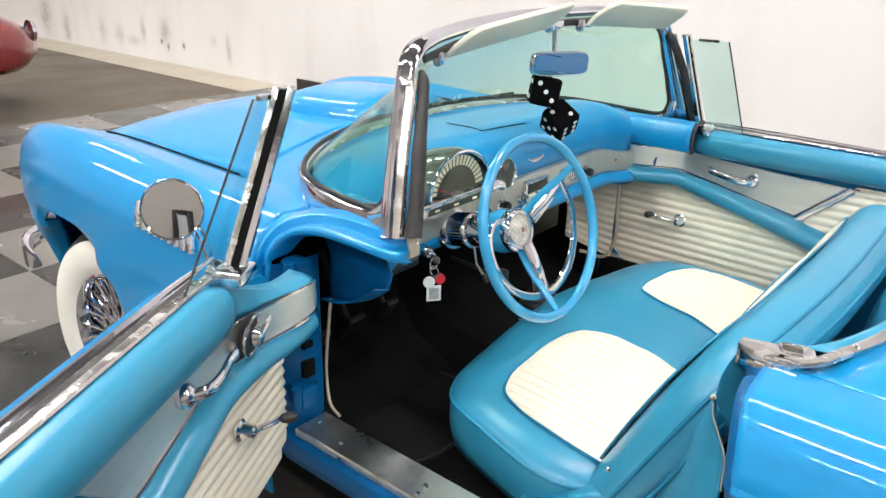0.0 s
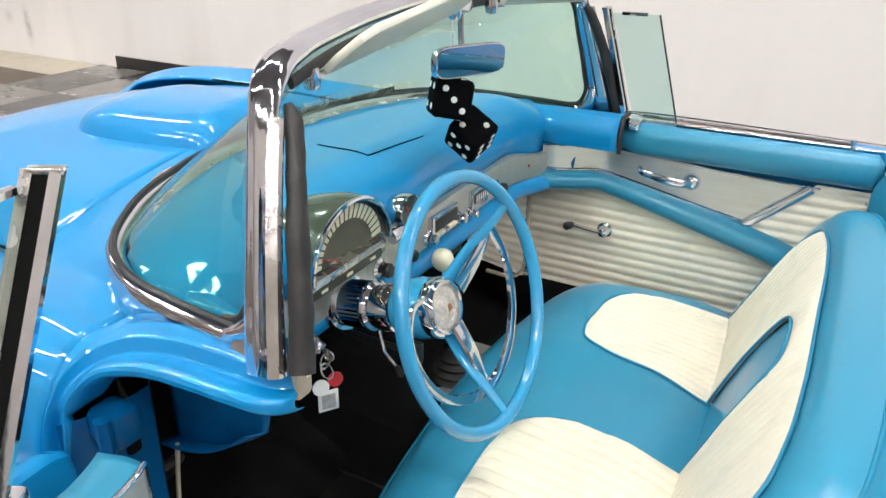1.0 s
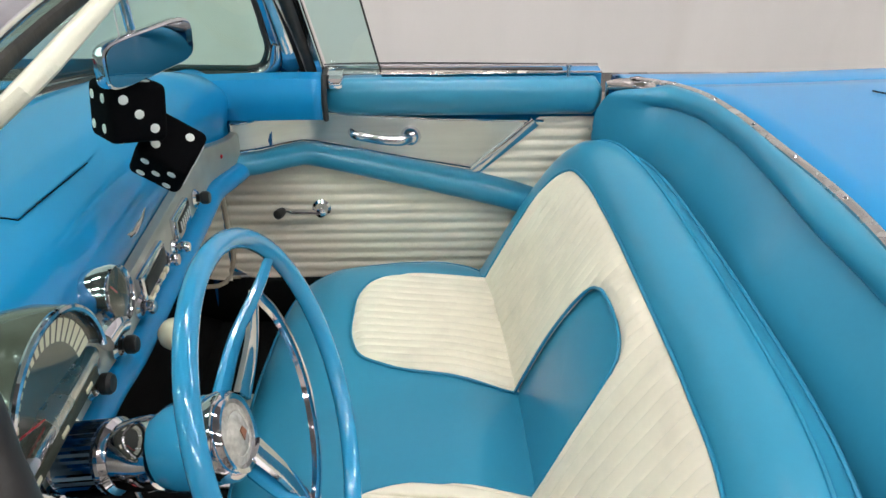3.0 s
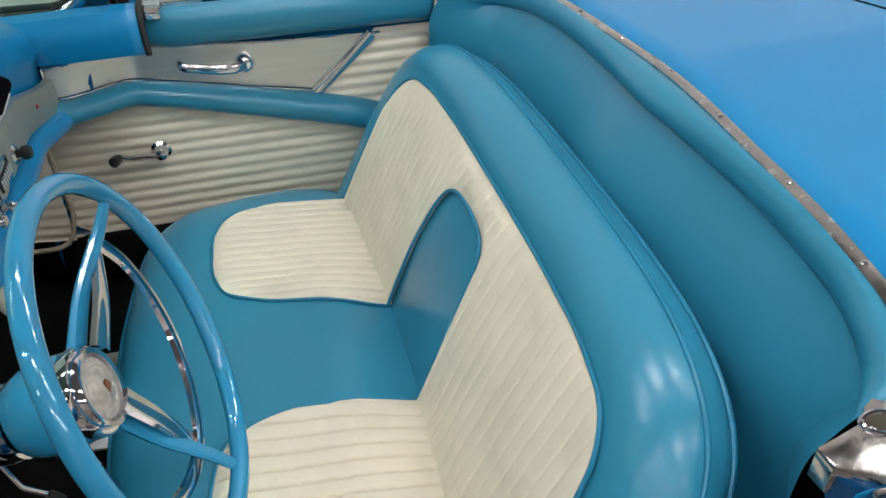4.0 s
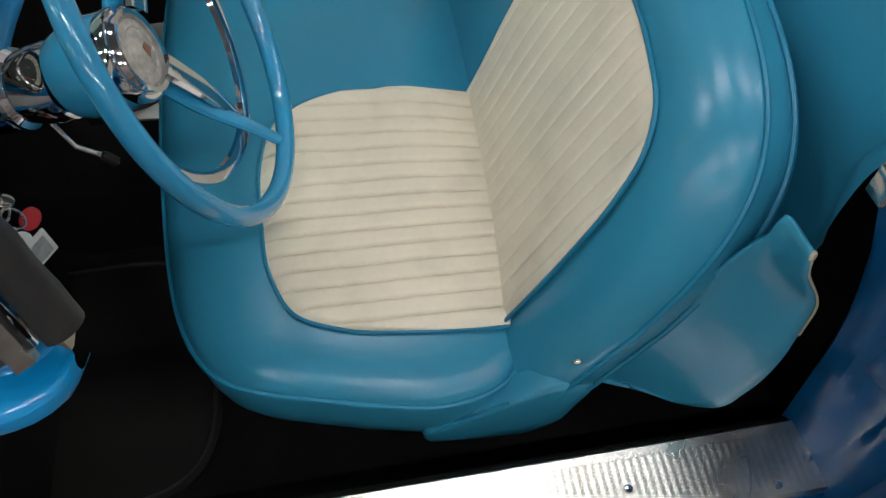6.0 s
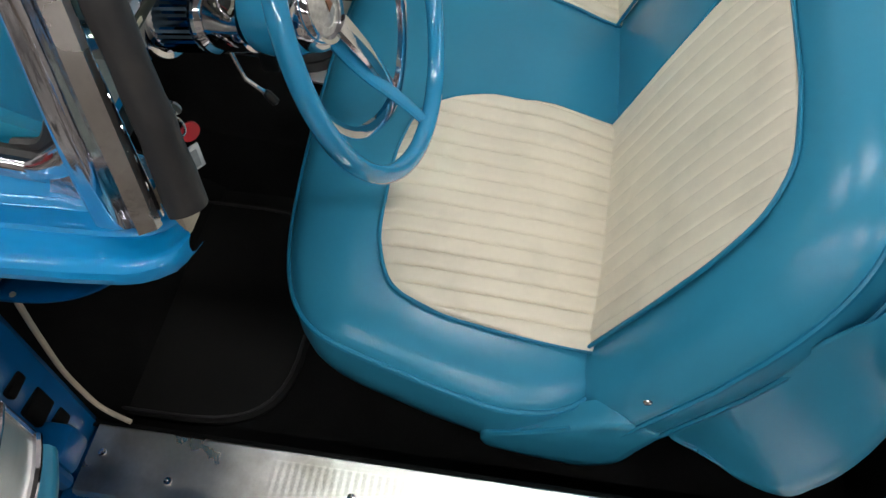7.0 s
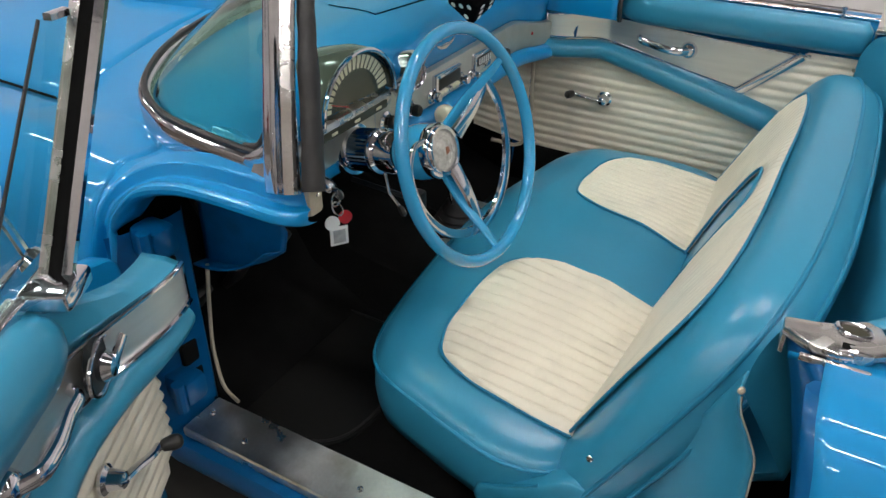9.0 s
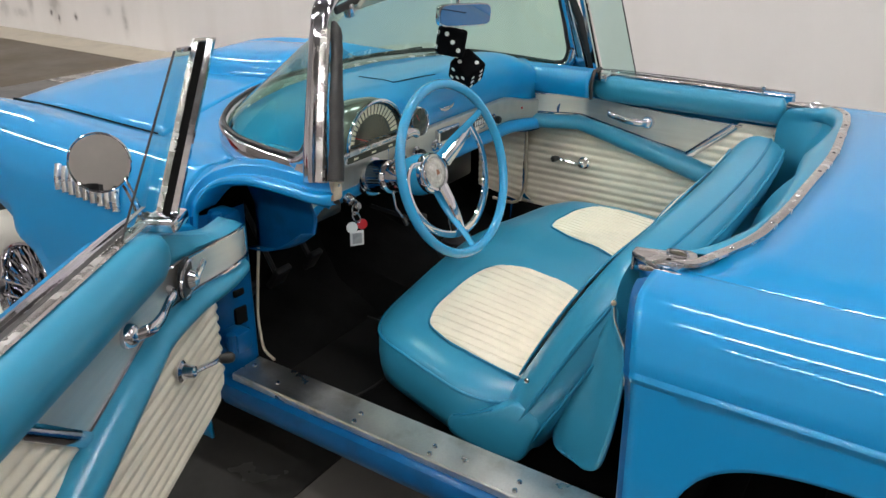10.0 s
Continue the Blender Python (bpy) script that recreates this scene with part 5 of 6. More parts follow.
hoodg = []
for y, g, dz in ((0.492, 1.0, 0), (0.495, 1.02, 0.0), (0.53, 1.03, 0.0), (0.58, 0.96, -0.004), (0.66, 0.78, -0.012)):
    hoodg.append(arc(GX, GZ + dz, 0.113 * g, 0.104 * g, y))
pod = part("gauge_pod", grid(hoodg), GAUGEHOOD, dash, "half-round smoked gauge hood", thick=0.003)
fan = [[(GX + r * 0.106 * math.cos(a), 0.520 - 0.010 * r, GZ + r * 0.097 * math.sin(a)) for a in np.linspace(0, math.pi, 40)] for r in np.linspace(0.02, 1, 10)]
part("gauge_face", grid(fan), GAUGE, pod, "dark green speedometer face")
tk = []
for k in range(19):
    a = math.pi * (0.06 + 0.88 * k / 18)
    ca, sa = math.cos(a), math.sin(a)
    q = []
    for r, w in ((0.70, 0.0036), (0.95, 0.0058)):
        for e in (-1, 1) if r < 0.8 else (1, -1):
            q.append((GX + 0.106 * r * ca - e * w * sa, 0.5045 - 0.002 * (r > 0.8), GZ + 0.097 * r * sa + e * w * ca))
    b = bmesh.new()
    b.faces.new([b.verts.new(v) for v in q])
    tk.append(b)
part("gauge_marks", join(*tk), IVORY, pod, "pale speed marks", flat=True)
part("gauge_needle", sweep([(GX - 0.02, 0.506, GZ + 0.004), (GX - 0.085, 0.505, GZ + 0.03)], ring(0.0012, 0.0012, 6)), RED, pod, "thin red needle")
lens = part("gauge_lens", grid([[(GX + r * 0.110 * math.cos(a), 0.496, GZ + r * 0.101 * math.sin(a)) for a in np.linspace(0, math.pi, 40)] for r in (0.01, 0.5, 1)]), CLEAR, pod, "clear gauge lens")
lens.visible_shadow = False
part("gauge_bezel", tube(arc(GX, GZ, 0.112, 0.103, 0.492, 44), 0.0045, 8), CHROME, pod, "chrome gauge bezel")
lowp = part("lower_gauge_panel", box((GX - 0.01, 0.5225, 0.880), (0.25, 0.051, 0.032), 0.010), WORN, dash, "bright lower gauge panel")
part("gauge_window", box((GX - 0.01, 0.4975, 0.874), (0.20, 0.004, 0.016), 0.001), GAUGE, lowp, "dark strip of small gauges")
for k in range(3):
    part("gauge_marks", box((GX - 0.08 + 0.07 * k, 0.495, 0.874), (0.016, 0.002, 0.005)), IVORY, lowp)
part("gauge_wing", sweep(cr([(-0.20, 0.50, 0.885), (-0.175, 0.495, 0.887), (-0.155, 0.492, 0.878)], 10), ring(0.012, 0.014, 10), scale=np.linspace(1.1, 0.8, 10)), CHROME, dash, "chrome end of the gauge panel")
# round chrome-cased dials
for x, z, r in ((-0.126, 0.903, 0.040),):
    dial = part("dial", lathe([(r * 0.75, -0.045), (r, -0.01), (r, 0.008), (r * 0.93, 0.014), (r * 0.86, 0.010), (r * 0.84, 0.004)], (x, 0.512, z), (0, -1, 0.12), 32), CHROME, dash, "round chrome-cased dial")
    part("dial_face", lathe([(r * 0.85, 0.004), (0.0, 0.004)], (x, 0.512, z), (0, -1, 0.12), 32), GAUGE, dial, "dark dial face")
    part("dial_lens", lathe([(r * 0.86, 0.010), (r * 0.5, 0.013), (0, 0.014)], (x, 0.512, z), (0, -1, 0.12), 32), CLEAR, dial).visible_shadow = False
    part("dial_needle", sweep([(x, 0.504, z + 0.004), (x - 0.015, 0.503, z + 0.022)], ring(0.001, 0.001, 6)), RED, dial)


def knob(x, z, r=0.013, mat=BLACK, depth=0.03, lab="black dashboard knob"):
    k = part("dash_knob", lathe([(r * 0.6, 0), (r * 0.6, depth * 0.4), (r, depth * 0.55), (r * 1.02, depth * 0.85), (r * 0.8, depth), (0, depth * 1.02)], (x, face_y(x) - 0.004, z), (0, -1, 0.05), 18), mat, dash, lab)
    part("knob_bezel", lathe([(r * 1.5, 0), (r * 1.5, 0.003), (r * 1.1, 0.007), (r * 1.0, 0.004)], (x, face_y(x) - 0.005, z), (0, -1, 0), 20), CHROME, k, "chrome knob bezel")


knob(-0.186, 0.808, 0.014), knob(-0.103, 0.806, 0.013), knob(0.325, 0.812, 0.012)
knob(-0.015, 0.806, 0.011, CHROME, 0.026, "chrome radio knob"), knob(0.118, 0.806, 0.011, CHROME, 0.026, "chrome radio knob"), knob(0.168, 0.800, 0.009, CHROME, 0.03, "chrome dashboard knob")
radio = part("radio", box((0.05, 0.527, 0.824), (0.115, 0.016, 0.052), 0.004), CHROME, dash, "chrome-framed dashboard radio")
part("radio_dial", box((0.05, 0.5185, 0.828), (0.096, 0.004, 0.026), 0.001), BLACK, radio, "black radio dial")
for k in range(5):
    part("radio_button", box((0.014 + 0.018 * k, 0.5175, 0.807), (0.014, 0.008, 0.008), 0.002), IVORY if k != 2 else CHROME, radio)
heat = part("heater_control", box((0.222, 0.527, 0.823), (0.085, 0.014, 0.046), 0.004), CHROME, dash, "chrome heater control")
part("control_slot", box((0.222, 0.5195, 0.826), (0.068, 0.004, 0.022), 0.001), BLACK, heat)
for k in range(6):
    part("control_bar", box((0.195 + 0.011 * k, 0.5175, 0.826), (0.003, 0.003, 0.016)), WHITE, heat)
part("strip_screw", lathe([(0, 0), (0.005, 0), (0.003, 0.003), (0, 0.003)], (0.505, dash_y(0.505) - 0.005, 0.815), (0, -1, 0), 10), RED, dash)
# winged emblem above the strip, a plain shape
part("dash_emblem", join(prism([(-0.042, 0.010), (-0.02, 0.004), (0.0, 0.006), (0.02, 0.004), (0.042, 0.010), (0.03, -0.002), (0.008, -0.008), (-0.008, -0.008), (-0.03, -0.002)], 0.004, Matrix.Translation((0.06, dash_y(0.06) + 0.004, 0.900)) @ Euler((radians(96), 0, 0)).to_matrix().to_4x4(), 0.001)), CHROME, dash, "small winged chrome emblem")

# ---- steering wheel and column ----
WC = Vector((-0.309, 0.272, 0.863))
WN = Vector((-0.034, -0.952, 0.305)).normalized()
WR = Vector((0, 0, 1)).cross(WN).normalized()
WR = WR if WR.x > 0 else -WR
WU = WN.cross(WR).normalized()
WU = WU if WU.z > 0 else -WU


def on_wheel(a, r, h=0.0):
    return np.array(WC + WR * (r * math.cos(radians(a))) + WU * (r * math.sin(radians(a))) + WN * h)


HUB = -0.062
wheel_ob = part("steering_wheel", tube([on_wheel(a, 0.202) for a in np.linspace(0, 360, 72, endpoint=False)], 0.0115, 14, closed=True), WHEELBLUE, car, "thin-rimmed glossy blue steering wheel")
TA, BA = 35, -91
hub_shift = WR * -0.012
for a in (TA, BA):
    part("spoke", sweep(cr([on_wheel(a, 0.03, HUB - 0.016), on_wheel(a, 0.10, HUB + 0.008), on_wheel(a, 0.17, -0.014), on_wheel(a, 0.200, 0.0)], 20), ring(0.0115, 0.007, 10), up=tuple(WN), scale=np.linspace(1.25, 0.7, 20)), WHEELBLUE, wheel_ob, "blue wheel spoke")
    e = 29 if a == TA else -85
    part("spoke_cover", sweep(cr([on_wheel(e - 4, 0.036, HUB + 0.010), on_wheel(e - 1, 0.09, HUB + 0.022), on_wheel(e, 0.163, HUB + 0.028)], 16), [(-0.0125, -0.002), (-0.011, 0.003), (-0.003, 0.0045), (0.003, 0.0045), (0.011, 0.003), (0.0125, -0.002)], up=tuple(WN), scale=np.linspace(1.25, 0.80, 16)), CHROME, wheel_ob, "bright metal spoke cover")
hr = cr([on_wheel(a, r, HUB + h) for a, r, h in ((30, 0.163, 0.030), (10, 0.167, 0.030), (-20, 0.167, 0.030), (-55, 0.163, 0.030), (-84, 0.159, 0.030), (-110, 0.154, 0.028), (-135, 0.152, 0.025), (-160, 0.144, 0.020), (-182, 0.128, 0.014), (-200, 0.100, 0.008), (-214, 0.058, 0.002))], 80)
part("horn_ring", sweep(hr, [(-0.0095, -0.002), (-0.008, 0.0035), (0.0, 0.0045), (0.008, 0.0035), (0.0095, -0.002)], up=tuple(WN), scale=np.concatenate([np.linspace(0.95, 1.2, 25), np.linspace(1.2, 0.95, 20), np.linspace(0.95, 0.5, 35)])), CHROME, wheel_ob, "chrome horn ring")
hubc = tuple(WC + WN * HUB + hub_shift)
part("hub", lathe([(0.044, -0.016), (0.050, -0.012), (0.051, -0.002), (0.0495, 0.005), (0.044, 0.011), (0.0385, 0.010), (0.037, 0.003)], hubc, tuple(WN), 36), CHROME, wheel_ob, "chrome wheel hub")
part("hub_emblem", lathe([(0.038, 0.003), (0.034, 0.008), (0.026, 0.010), (0.0245, 0.009), (0.018, 0.013), (0.0, 0.015)], hubc, tuple(WN), 36), PEARL, wheel_ob, "pearly hub emblem")
part("emblem_mark", prism([(-0.006, -0.006), (0.006, -0.004), (0.004, 0.006), (-0.004, 0.007)], 0.001, Matrix.Translation(Vector(hubc) + WN * 0.0152) @ WN.to_track_quat("Z", "Y").to_matrix().to_4x4()), material("brown_mark", (0.25, 0.10, 0.05), 0.5), wheel_ob, "small brown mark")
part("hub_cone", lathe([(0.043, -0.078), (0.050, -0.060), (0.0525, -0.035), (0.049, -0.014), (0.044, -0.012)], hubc, tuple(WN), 32), WHEELBLUE, wheel_ob, "blue hub cone")


def flutes(c, d, r, s0, s1, n=36):
    q = Vector(d).to_track_quat("Z", "Y")
    rows = []
    for s, g in ((s0, 0.93), (s0 + 0.002, 1.0), (s1 - 0.002, 1.0), (s1, 0.95)):
        rows.append([tuple(Vector(c) + q @ Vector((r * g * (1 - 0.035 * (k % 2)) * math.cos(math.pi * k / n), r * g * (1 - 0.035 * (k % 2)) * math.sin(math.pi * k / n), s))) for k in range(2 * n)])
    return grid(rows, close_v=True)


col0, col1 = Vector(hubc) - WN * 0.085, Vector((-0.292, 0.575, 0.782))
cd = (col1 - col0)
cl = cd.length
col = part("steering_column", lathe([(0.034, -0.008), (0.041, -0.004), (0.043, 0.008), (0.0415, 0.026), (0.038, 0.044), (0.040, 0.046), (0.0435, 0.050), (0.0435, 0.055), (0.039, 0.058), (0.039, cl - 0.02), (0.039, cl + 0.2)], tuple(col0), tuple(cd), 32), CHROME, car, "chrome and dark steering column")
part("column_collar", flutes(col0, cd, 0.0425, 0.0585, 0.112), material("dark_blue_chrome", (0.10, 0.16, 0.24), 0.12, metal=1, vary=0.1, scale=30), col, "dark ribbed collar")
part("column_bezel", lathe([(0.043, 0.0), (0.050, 0.001), (0.053, 0.008), (0.052, 0.016), (0.046, 0.020)], tuple(col1 - cd.normalized() * 0.046), tuple(cd), 36), CHROME, col, "chrome column bezel")
part("indicator_lever", join(tube([tuple(col0 + cd * 0.2 + Vector((-0.02, 0, -0.035))), tuple(col0 + cd * 0.2 + Vector((-0.022, -0.01, -0.075))), tuple(col0 + cd * 0.2 + Vector((-0.018, -0.03, -0.10)))], 0.003, 8)), CHROME, col, "thin chrome lever")
part("lever_tip", lathe([(0.004, 0), (0.006, 0.006), (0.006, 0.02), (0, 0.024)], tuple(col0 + cd * 0.2 + Vector((-0.018, -0.03, -0.098))), (0.02, -0.5, -0.8), 12), BLACK, col)
part("key_switch", lathe([(0.014, 0), (0.014, 0.02), (0.010, 0.026), (0, 0.027)], (-0.405, 0.535, 0.765), (0, -0.9, -0.4), 18), CHROME, dash, "chrome key switch")

# gear lever and boot
lever = part("gear_lever", tube(cr([(0.07, 0.50, 0.44), (0.03, 0.50, 0.55), (-0.03, 0.485, 0.68), (-0.059, 0.469, 0.775)], 14), 0.0055, 10), CHROME, car, "chrome gear lever")
part("gear_knob", lathe([(0.007, -0.024), (0.014, -0.02), (0.0215, -0.008), (0.023, 0.003), (0.019, 0.014), (0.010, 0.021), (0, 0.023)], (-0.059, 0.469, 0.79), (-0.3, -0.2, 1), 24), IVORY, lever, "ivory gear knob")
bp = []
for k in range(7):
    r = 0.085 - 0.010 * k
    bp += [(r, 0.016 * k), (r * 0.82, 0.016 * k + 0.009)]
part("gear_boot", lathe(bp + [(0, 0.118)], (0.075, 0.495, 0.432), (-0.08, 0, 1), 26), RUBBER, lever, "black ribbed rubber gear boot")
plate = []
for x, y in ((-0.025, 0.42), (0.212, 0.418), (0.212, 0.575), (-0.010, 0.578)):
    plate.append((x - 0.05, y - 0.49))
part("boot_plate", prism(plate, 0.006, Matrix.Translation((0.05, 0.49, 0.436)), 0.002), ALU, lever, "bright boot plate")
# handbrake lever, dark, left of the tunnel
part("brake_lever", join(tube([(-0.20, 0.62, 0.66), (-0.18, 0.48, 0.64)], 0.006, 8), box((-0.178, 0.465, 0.638), (0.03, 0.03, 0.05), 0.008)), BLACK, car, "black handbrake pull")

# ---- bench seat ----
CY = 0.165
SEAT_HALF, SEAT_BACK, SEAT_FRONT = 0.615, -0.10, 0.404


def cushion_at(a, rho):
    """The cushion's outline, narrowing towards its front corners."""
    x, y = squircle(a, (0.607 if math.cos(a) < 0 else 0.628) * rho, (SEAT_FRONT - CY) * rho, (CY - SEAT_BACK) * rho, 4.7)
    return x * (1 - 0.085 * smooth01((y + CY - 0.05) / 0.30)), y


def squircle(a, hx, hy_front, hy_back, e, low=None):
    c, s = math.cos(a), math.sin(a)
    ey = e if s > 0 or low is None else low
    x = hx * math.copysign(abs(c) ** (2 / ey), c)
    y = (hy_front if s > 0 else hy_back) * math.copysign(abs(s) ** (2 / ey), s)
    return x, y


def seat_top(x, y):
    z = ip(y, [-0.12, -0.06, 0.05, 0.20, 0.30, 0.40], [0.497, 0.503, 0.513, 0.528, 0.530, 0.515])
    z -= 0.012 * smooth01((abs(x) - 0.40) / 0.22)
    z += 0.042 * math.exp(-(x / 0.26) ** 2) * smooth01((y + 0.08) / 0.16)
    return z + 0.0018 * noise.noise((x * 7, y * 7, 1.3))


ANG = np.linspace(0, 2 * math.pi, 140, endpoint=False)
rings = []
for rho, drop in [(k, 0) for k in np.linspace(0.02, 0.80, 20)] + [(0.86, 0.001), (0.91, 0.004), (0.95, 0.009), (0.98, 0.016), (1.0, 0.025), (1.002, 0.031), (1.006, 0.05), (1.008, 0.085), (1.0, 0.12), (0.985, 0.150), (0.94, 0.158)]:
    row = []
    for a in ANG:
        x, y = cushion_at(a, rho)
        bow = 0.012 * (1 - (x / SEAT_HALF) ** 2) * (1 if y > 0 else 0) * rho
        row.append((x, CY + y + bow, seat_top(x, CY + y) - drop + 0.002 * noise.noise((x * 9, y * 9, drop * 40)) * (1 if drop > 0.04 else 0)))
    rings.append(row)
seat = part("bench_seat", grid(rings, close_v=True, caps=True), VINYL, car, "turquoise and cream vinyl bench seat cushion", sharp=70)
pip = []
for a in ANG:
    x, y = cushion_at(a, 1.004)
    bow = 0.012 * (1 - (x / SEAT_HALF) ** 2) * (1 if y > 0 else 0)
    pip.append((x, CY + y + bow, seat_top(x, CY + y) - 0.027))
part("piping", tube(pip, 0.004, 7, closed=True), PIPING, seat, "turquoise seat piping")


def insert_outline(n=120):
    """Half of the cushion: the cream panel's outline, back edge first."""
    pts = [(0.121, -0.068), (0.124, 0.02), (0.130, 0.10), (0.142, 0.185), (0.175, 0.243), (0.24, 0.266), (0.33, 0.270), (0.42, 0.262), (0.475, 0.236), (0.503, 0.18), (0.516, 0.10), (0.522, 0.02), (0.524, -0.068)]
    return cr(pts, n)


PITCH = 0.0262


def seat_pleat(x, pitch=PITCH):
    u = (x / pitch) % 1.0
    return 0.0062 * (1 - (2 * u - 1) ** 8)


def pleat_steps(a, b, pitch):
    """Steps that crowd at the stitched valleys."""
    out = [a]
    for k in range(math.floor(a / pitch), math.ceil(b / pitch) + 1):
        out += [x for x in ((k + f) * pitch for f in (0, 0.035, 0.09, 0.18, 0.33, 0.5, 0.67, 0.82, 0.91, 0.965)) if a < x < b]
    return np.array(out + [b])


for s in (-1, 1):
    P = []
    xs = pleat_steps(0.121, 0.5245, PITCH)
    io = [np.array((p[0], p[1] - (0.014 * smooth01(p[1] / 0.25) if s > 0 else 0), 0)) for p in insert_outline()]
    for x in xs:
        yy = max(-0.06, ip(x, [p[0] for p in io], [p[1] for p in io]))
        row = []
        for t in np.linspace(0, 1, 34):
            y = -0.068 + (yy + 0.068) * t
            wav = 0.0025 * noise.noise((x * 3.0, y * 4.0, 5.0 + s))
            wob = 0.004 * noise.noise((y * 5, x * 2.0, 3.0 * s))
            inset = min(1.0, (1 - t) * abs(yy + 0.068) / 0.02 + 0.0, (x - 0.115) / 0.02, (0.5305 - x) / 0.02)
            row.append((s * (x + wob * min(1, inset)), y, seat_top(s * x, y) + 0.0015 + (0.004 + seat_pleat(x)) * max(0, inset) + wav * max(0, inset)))
        P.append(row)
    part("cushion_insert", grid(P), CREAM, seat, "cream pleated seat insert", sharp=80)
    part("insert_piping", tube([(s * p[0], p[1], seat_top(s * p[0], p[1]) + 0.003) for p in io], 0.0028, 7), PIPING, seat, "turquoise piping round the insert")
# backrest in its own slanted plane
E_UP, E_N = np.array((0, -0.454, 0.891)), np.array((0, 0.891, 0.454))
B0 = np.array((0, -0.066, 0.50))


def on_back(x, v, h=0.0):
    """A point of the backrest, whose ends wrap gently forward."""
    return B0 + np.array((x, 0, 0)) + E_UP * v + E_N * (h + 0.022 * (x / 0.52) ** 2)


VC, V_TOP, V_LOW = 0.14, 0.425, -0.145


def back_bulge(x, v):
    return 0.012 * math.cos(min(1, abs(v - 0.16) / 0.3) * math.pi / 2) + 0.020 * math.exp(-(x / 0.20) ** 2) * ip(v, [-0.02, 0.06, 0.14, 0.24, 0.30, 0.36, 0.40], [0.0, 0.4, 0.8, 1.0, 0.9, 0.3, 0.0])


rings = []
for rho, h in ((0.02, 0), (0.2, 0), (0.4, 0), (0.55, 0), (0.68, 0.002), (0.76, 0.005), (0.83, 0.006), (0.89, 0.0), (0.94, -0.012), (0.975, -0.028), (0.995, -0.048), (1.0, -0.058), (1.0, -0.066), (1.0, -0.085), (0.985, -0.105), (0.95, -0.118), (0.85, -0.125)):
    row = []
    for a in ANG:
        x, v = squircle(a, (0.612 if math.cos(a) < 0 else 0.652) * rho, (V_TOP - VC) * rho, (VC - V_LOW) * rho, 4.6, 9.0)
        vv = VC + v
        taper = 1 - 0.045 * smooth01((vv - 0.1) / 0.3)
        row.append(on_back(x * taper, vv, h + back_bulge(x, vv) * max(0, 1 - rho**4) + 0.002 * noise.noise((x * 6, vv * 6, h * 30))))
    rings.append(row)
back = part("backrest", grid(rings, close_v=True, caps=True), VINYL, car, "turquoise vinyl bench backrest with rounded corners", sharp=70)


def back_ring(rho, h):
    out = []
    for a in ANG:
        x, v = squircle(a, (0.612 if math.cos(a) < 0 else 0.652) * rho, (V_TOP - VC) * rho, (VC - V_LOW) * rho, 4.6, 9.0)
        out.append(on_back(x * (1 - 0.045 * smooth01((VC + v - 0.1) / 0.3)), VC + v, h))
    return out


part("piping", tube(back_ring(1.002, -0.060), 0.004, 7, closed=True), PIPING, back, "turquoise backrest piping")
part("piping", tube(back_ring(0.988, -0.105), 0.004, 7, closed=True), PIPING, back, "turquoise backrest rear piping")
# cream panel: two lobes joined above the blue middle tongue
TONG = [(0.1225, -0.03), (0.1215, 0.05), (0.120, 0.12), (0.114, 0.19), (0.104, 0.24), (0.091, 0.271), (0.066, 0.288), (0.033, 0.295), (0.0, 0.297)]
tong = cr([(x, v, 0) for x, v in TONG], 30)
OUT = [(0.517, -0.03), (0.519, 0.06), (0.517, 0.15), (0.506, 0.24), (0.488, 0.290), (0.455, 0.322), (0.38, 0.340), (0.25, 0.347), (0.12, 0.350), (0, 0.351)]
outc = cr([(x, v, 0) for x, v in OUT], 60)
PB = 0.0262
P = []
xs = np.unique(np.round(np.concatenate([pleat_steps(-0.5165, 0.5170, PB), [k * p[0] for p in tong for k in (-1, 1)]]), 5))
for x in xs:
    ax = abs(x)
    hi = ip(ax, [p[0] for p in outc[::-1]], [p[1] for p in outc[::-1]]) if ax < 0.506 else 0.24 * max(0.05, 1 - ((ax - 0.506) / 0.014) ** 2)
    lo = -0.03
    if ax < 0.1225:
        lo = ip(ax, [p[0] for p in tong[::-1]], [p[1] for p in tong[::-1]])
    row = []
    for t in np.linspace(0, 1, 40):
        v = lo + (hi - lo) * t
        edge = max(0.0, min(1.0, (hi - v) / 0.02, (0.523 - ax) / 0.02, 1.0 if ax >= 0.13 else (v - lo) / 0.02 + 0.1))
        wob = 0.0025 * noise.noise((v * 6, x * 3, 8.0))
        row.append(on_back(x, v, back_bulge(x, v) * 0.92 + 0.0045 + (0.004 + 0.38 * seat_pleat(x, PB)) * edge + wob * edge))
    P.append(row)
part("backrest_insert", grid(P), CREAM, back, "cream pleated backrest panel round a blue centre tongue", sharp=80)
part("insert_piping", tube([on_back(p[0], p[1], back_bulge(p[0], p[1]) + 0.006) for p in outc] + [on_back(-p[0], p[1], back_bulge(p[0], p[1]) + 0.006) for p in outc[::-1][1:]], 0.003, 7), PIPING, back, "turquoise piping round the panel")
part("insert_piping", tube([on_back(p[0], p[1], back_bulge(p[0], p[1]) + 0.008) for p in tong] + [on_back(-p[0], p[1], back_bulge(p[0], p[1]) + 0.008) for p in tong[::-1][1:]], 0.003, 7), PIPING, back, "turquoise piping round the tongue")
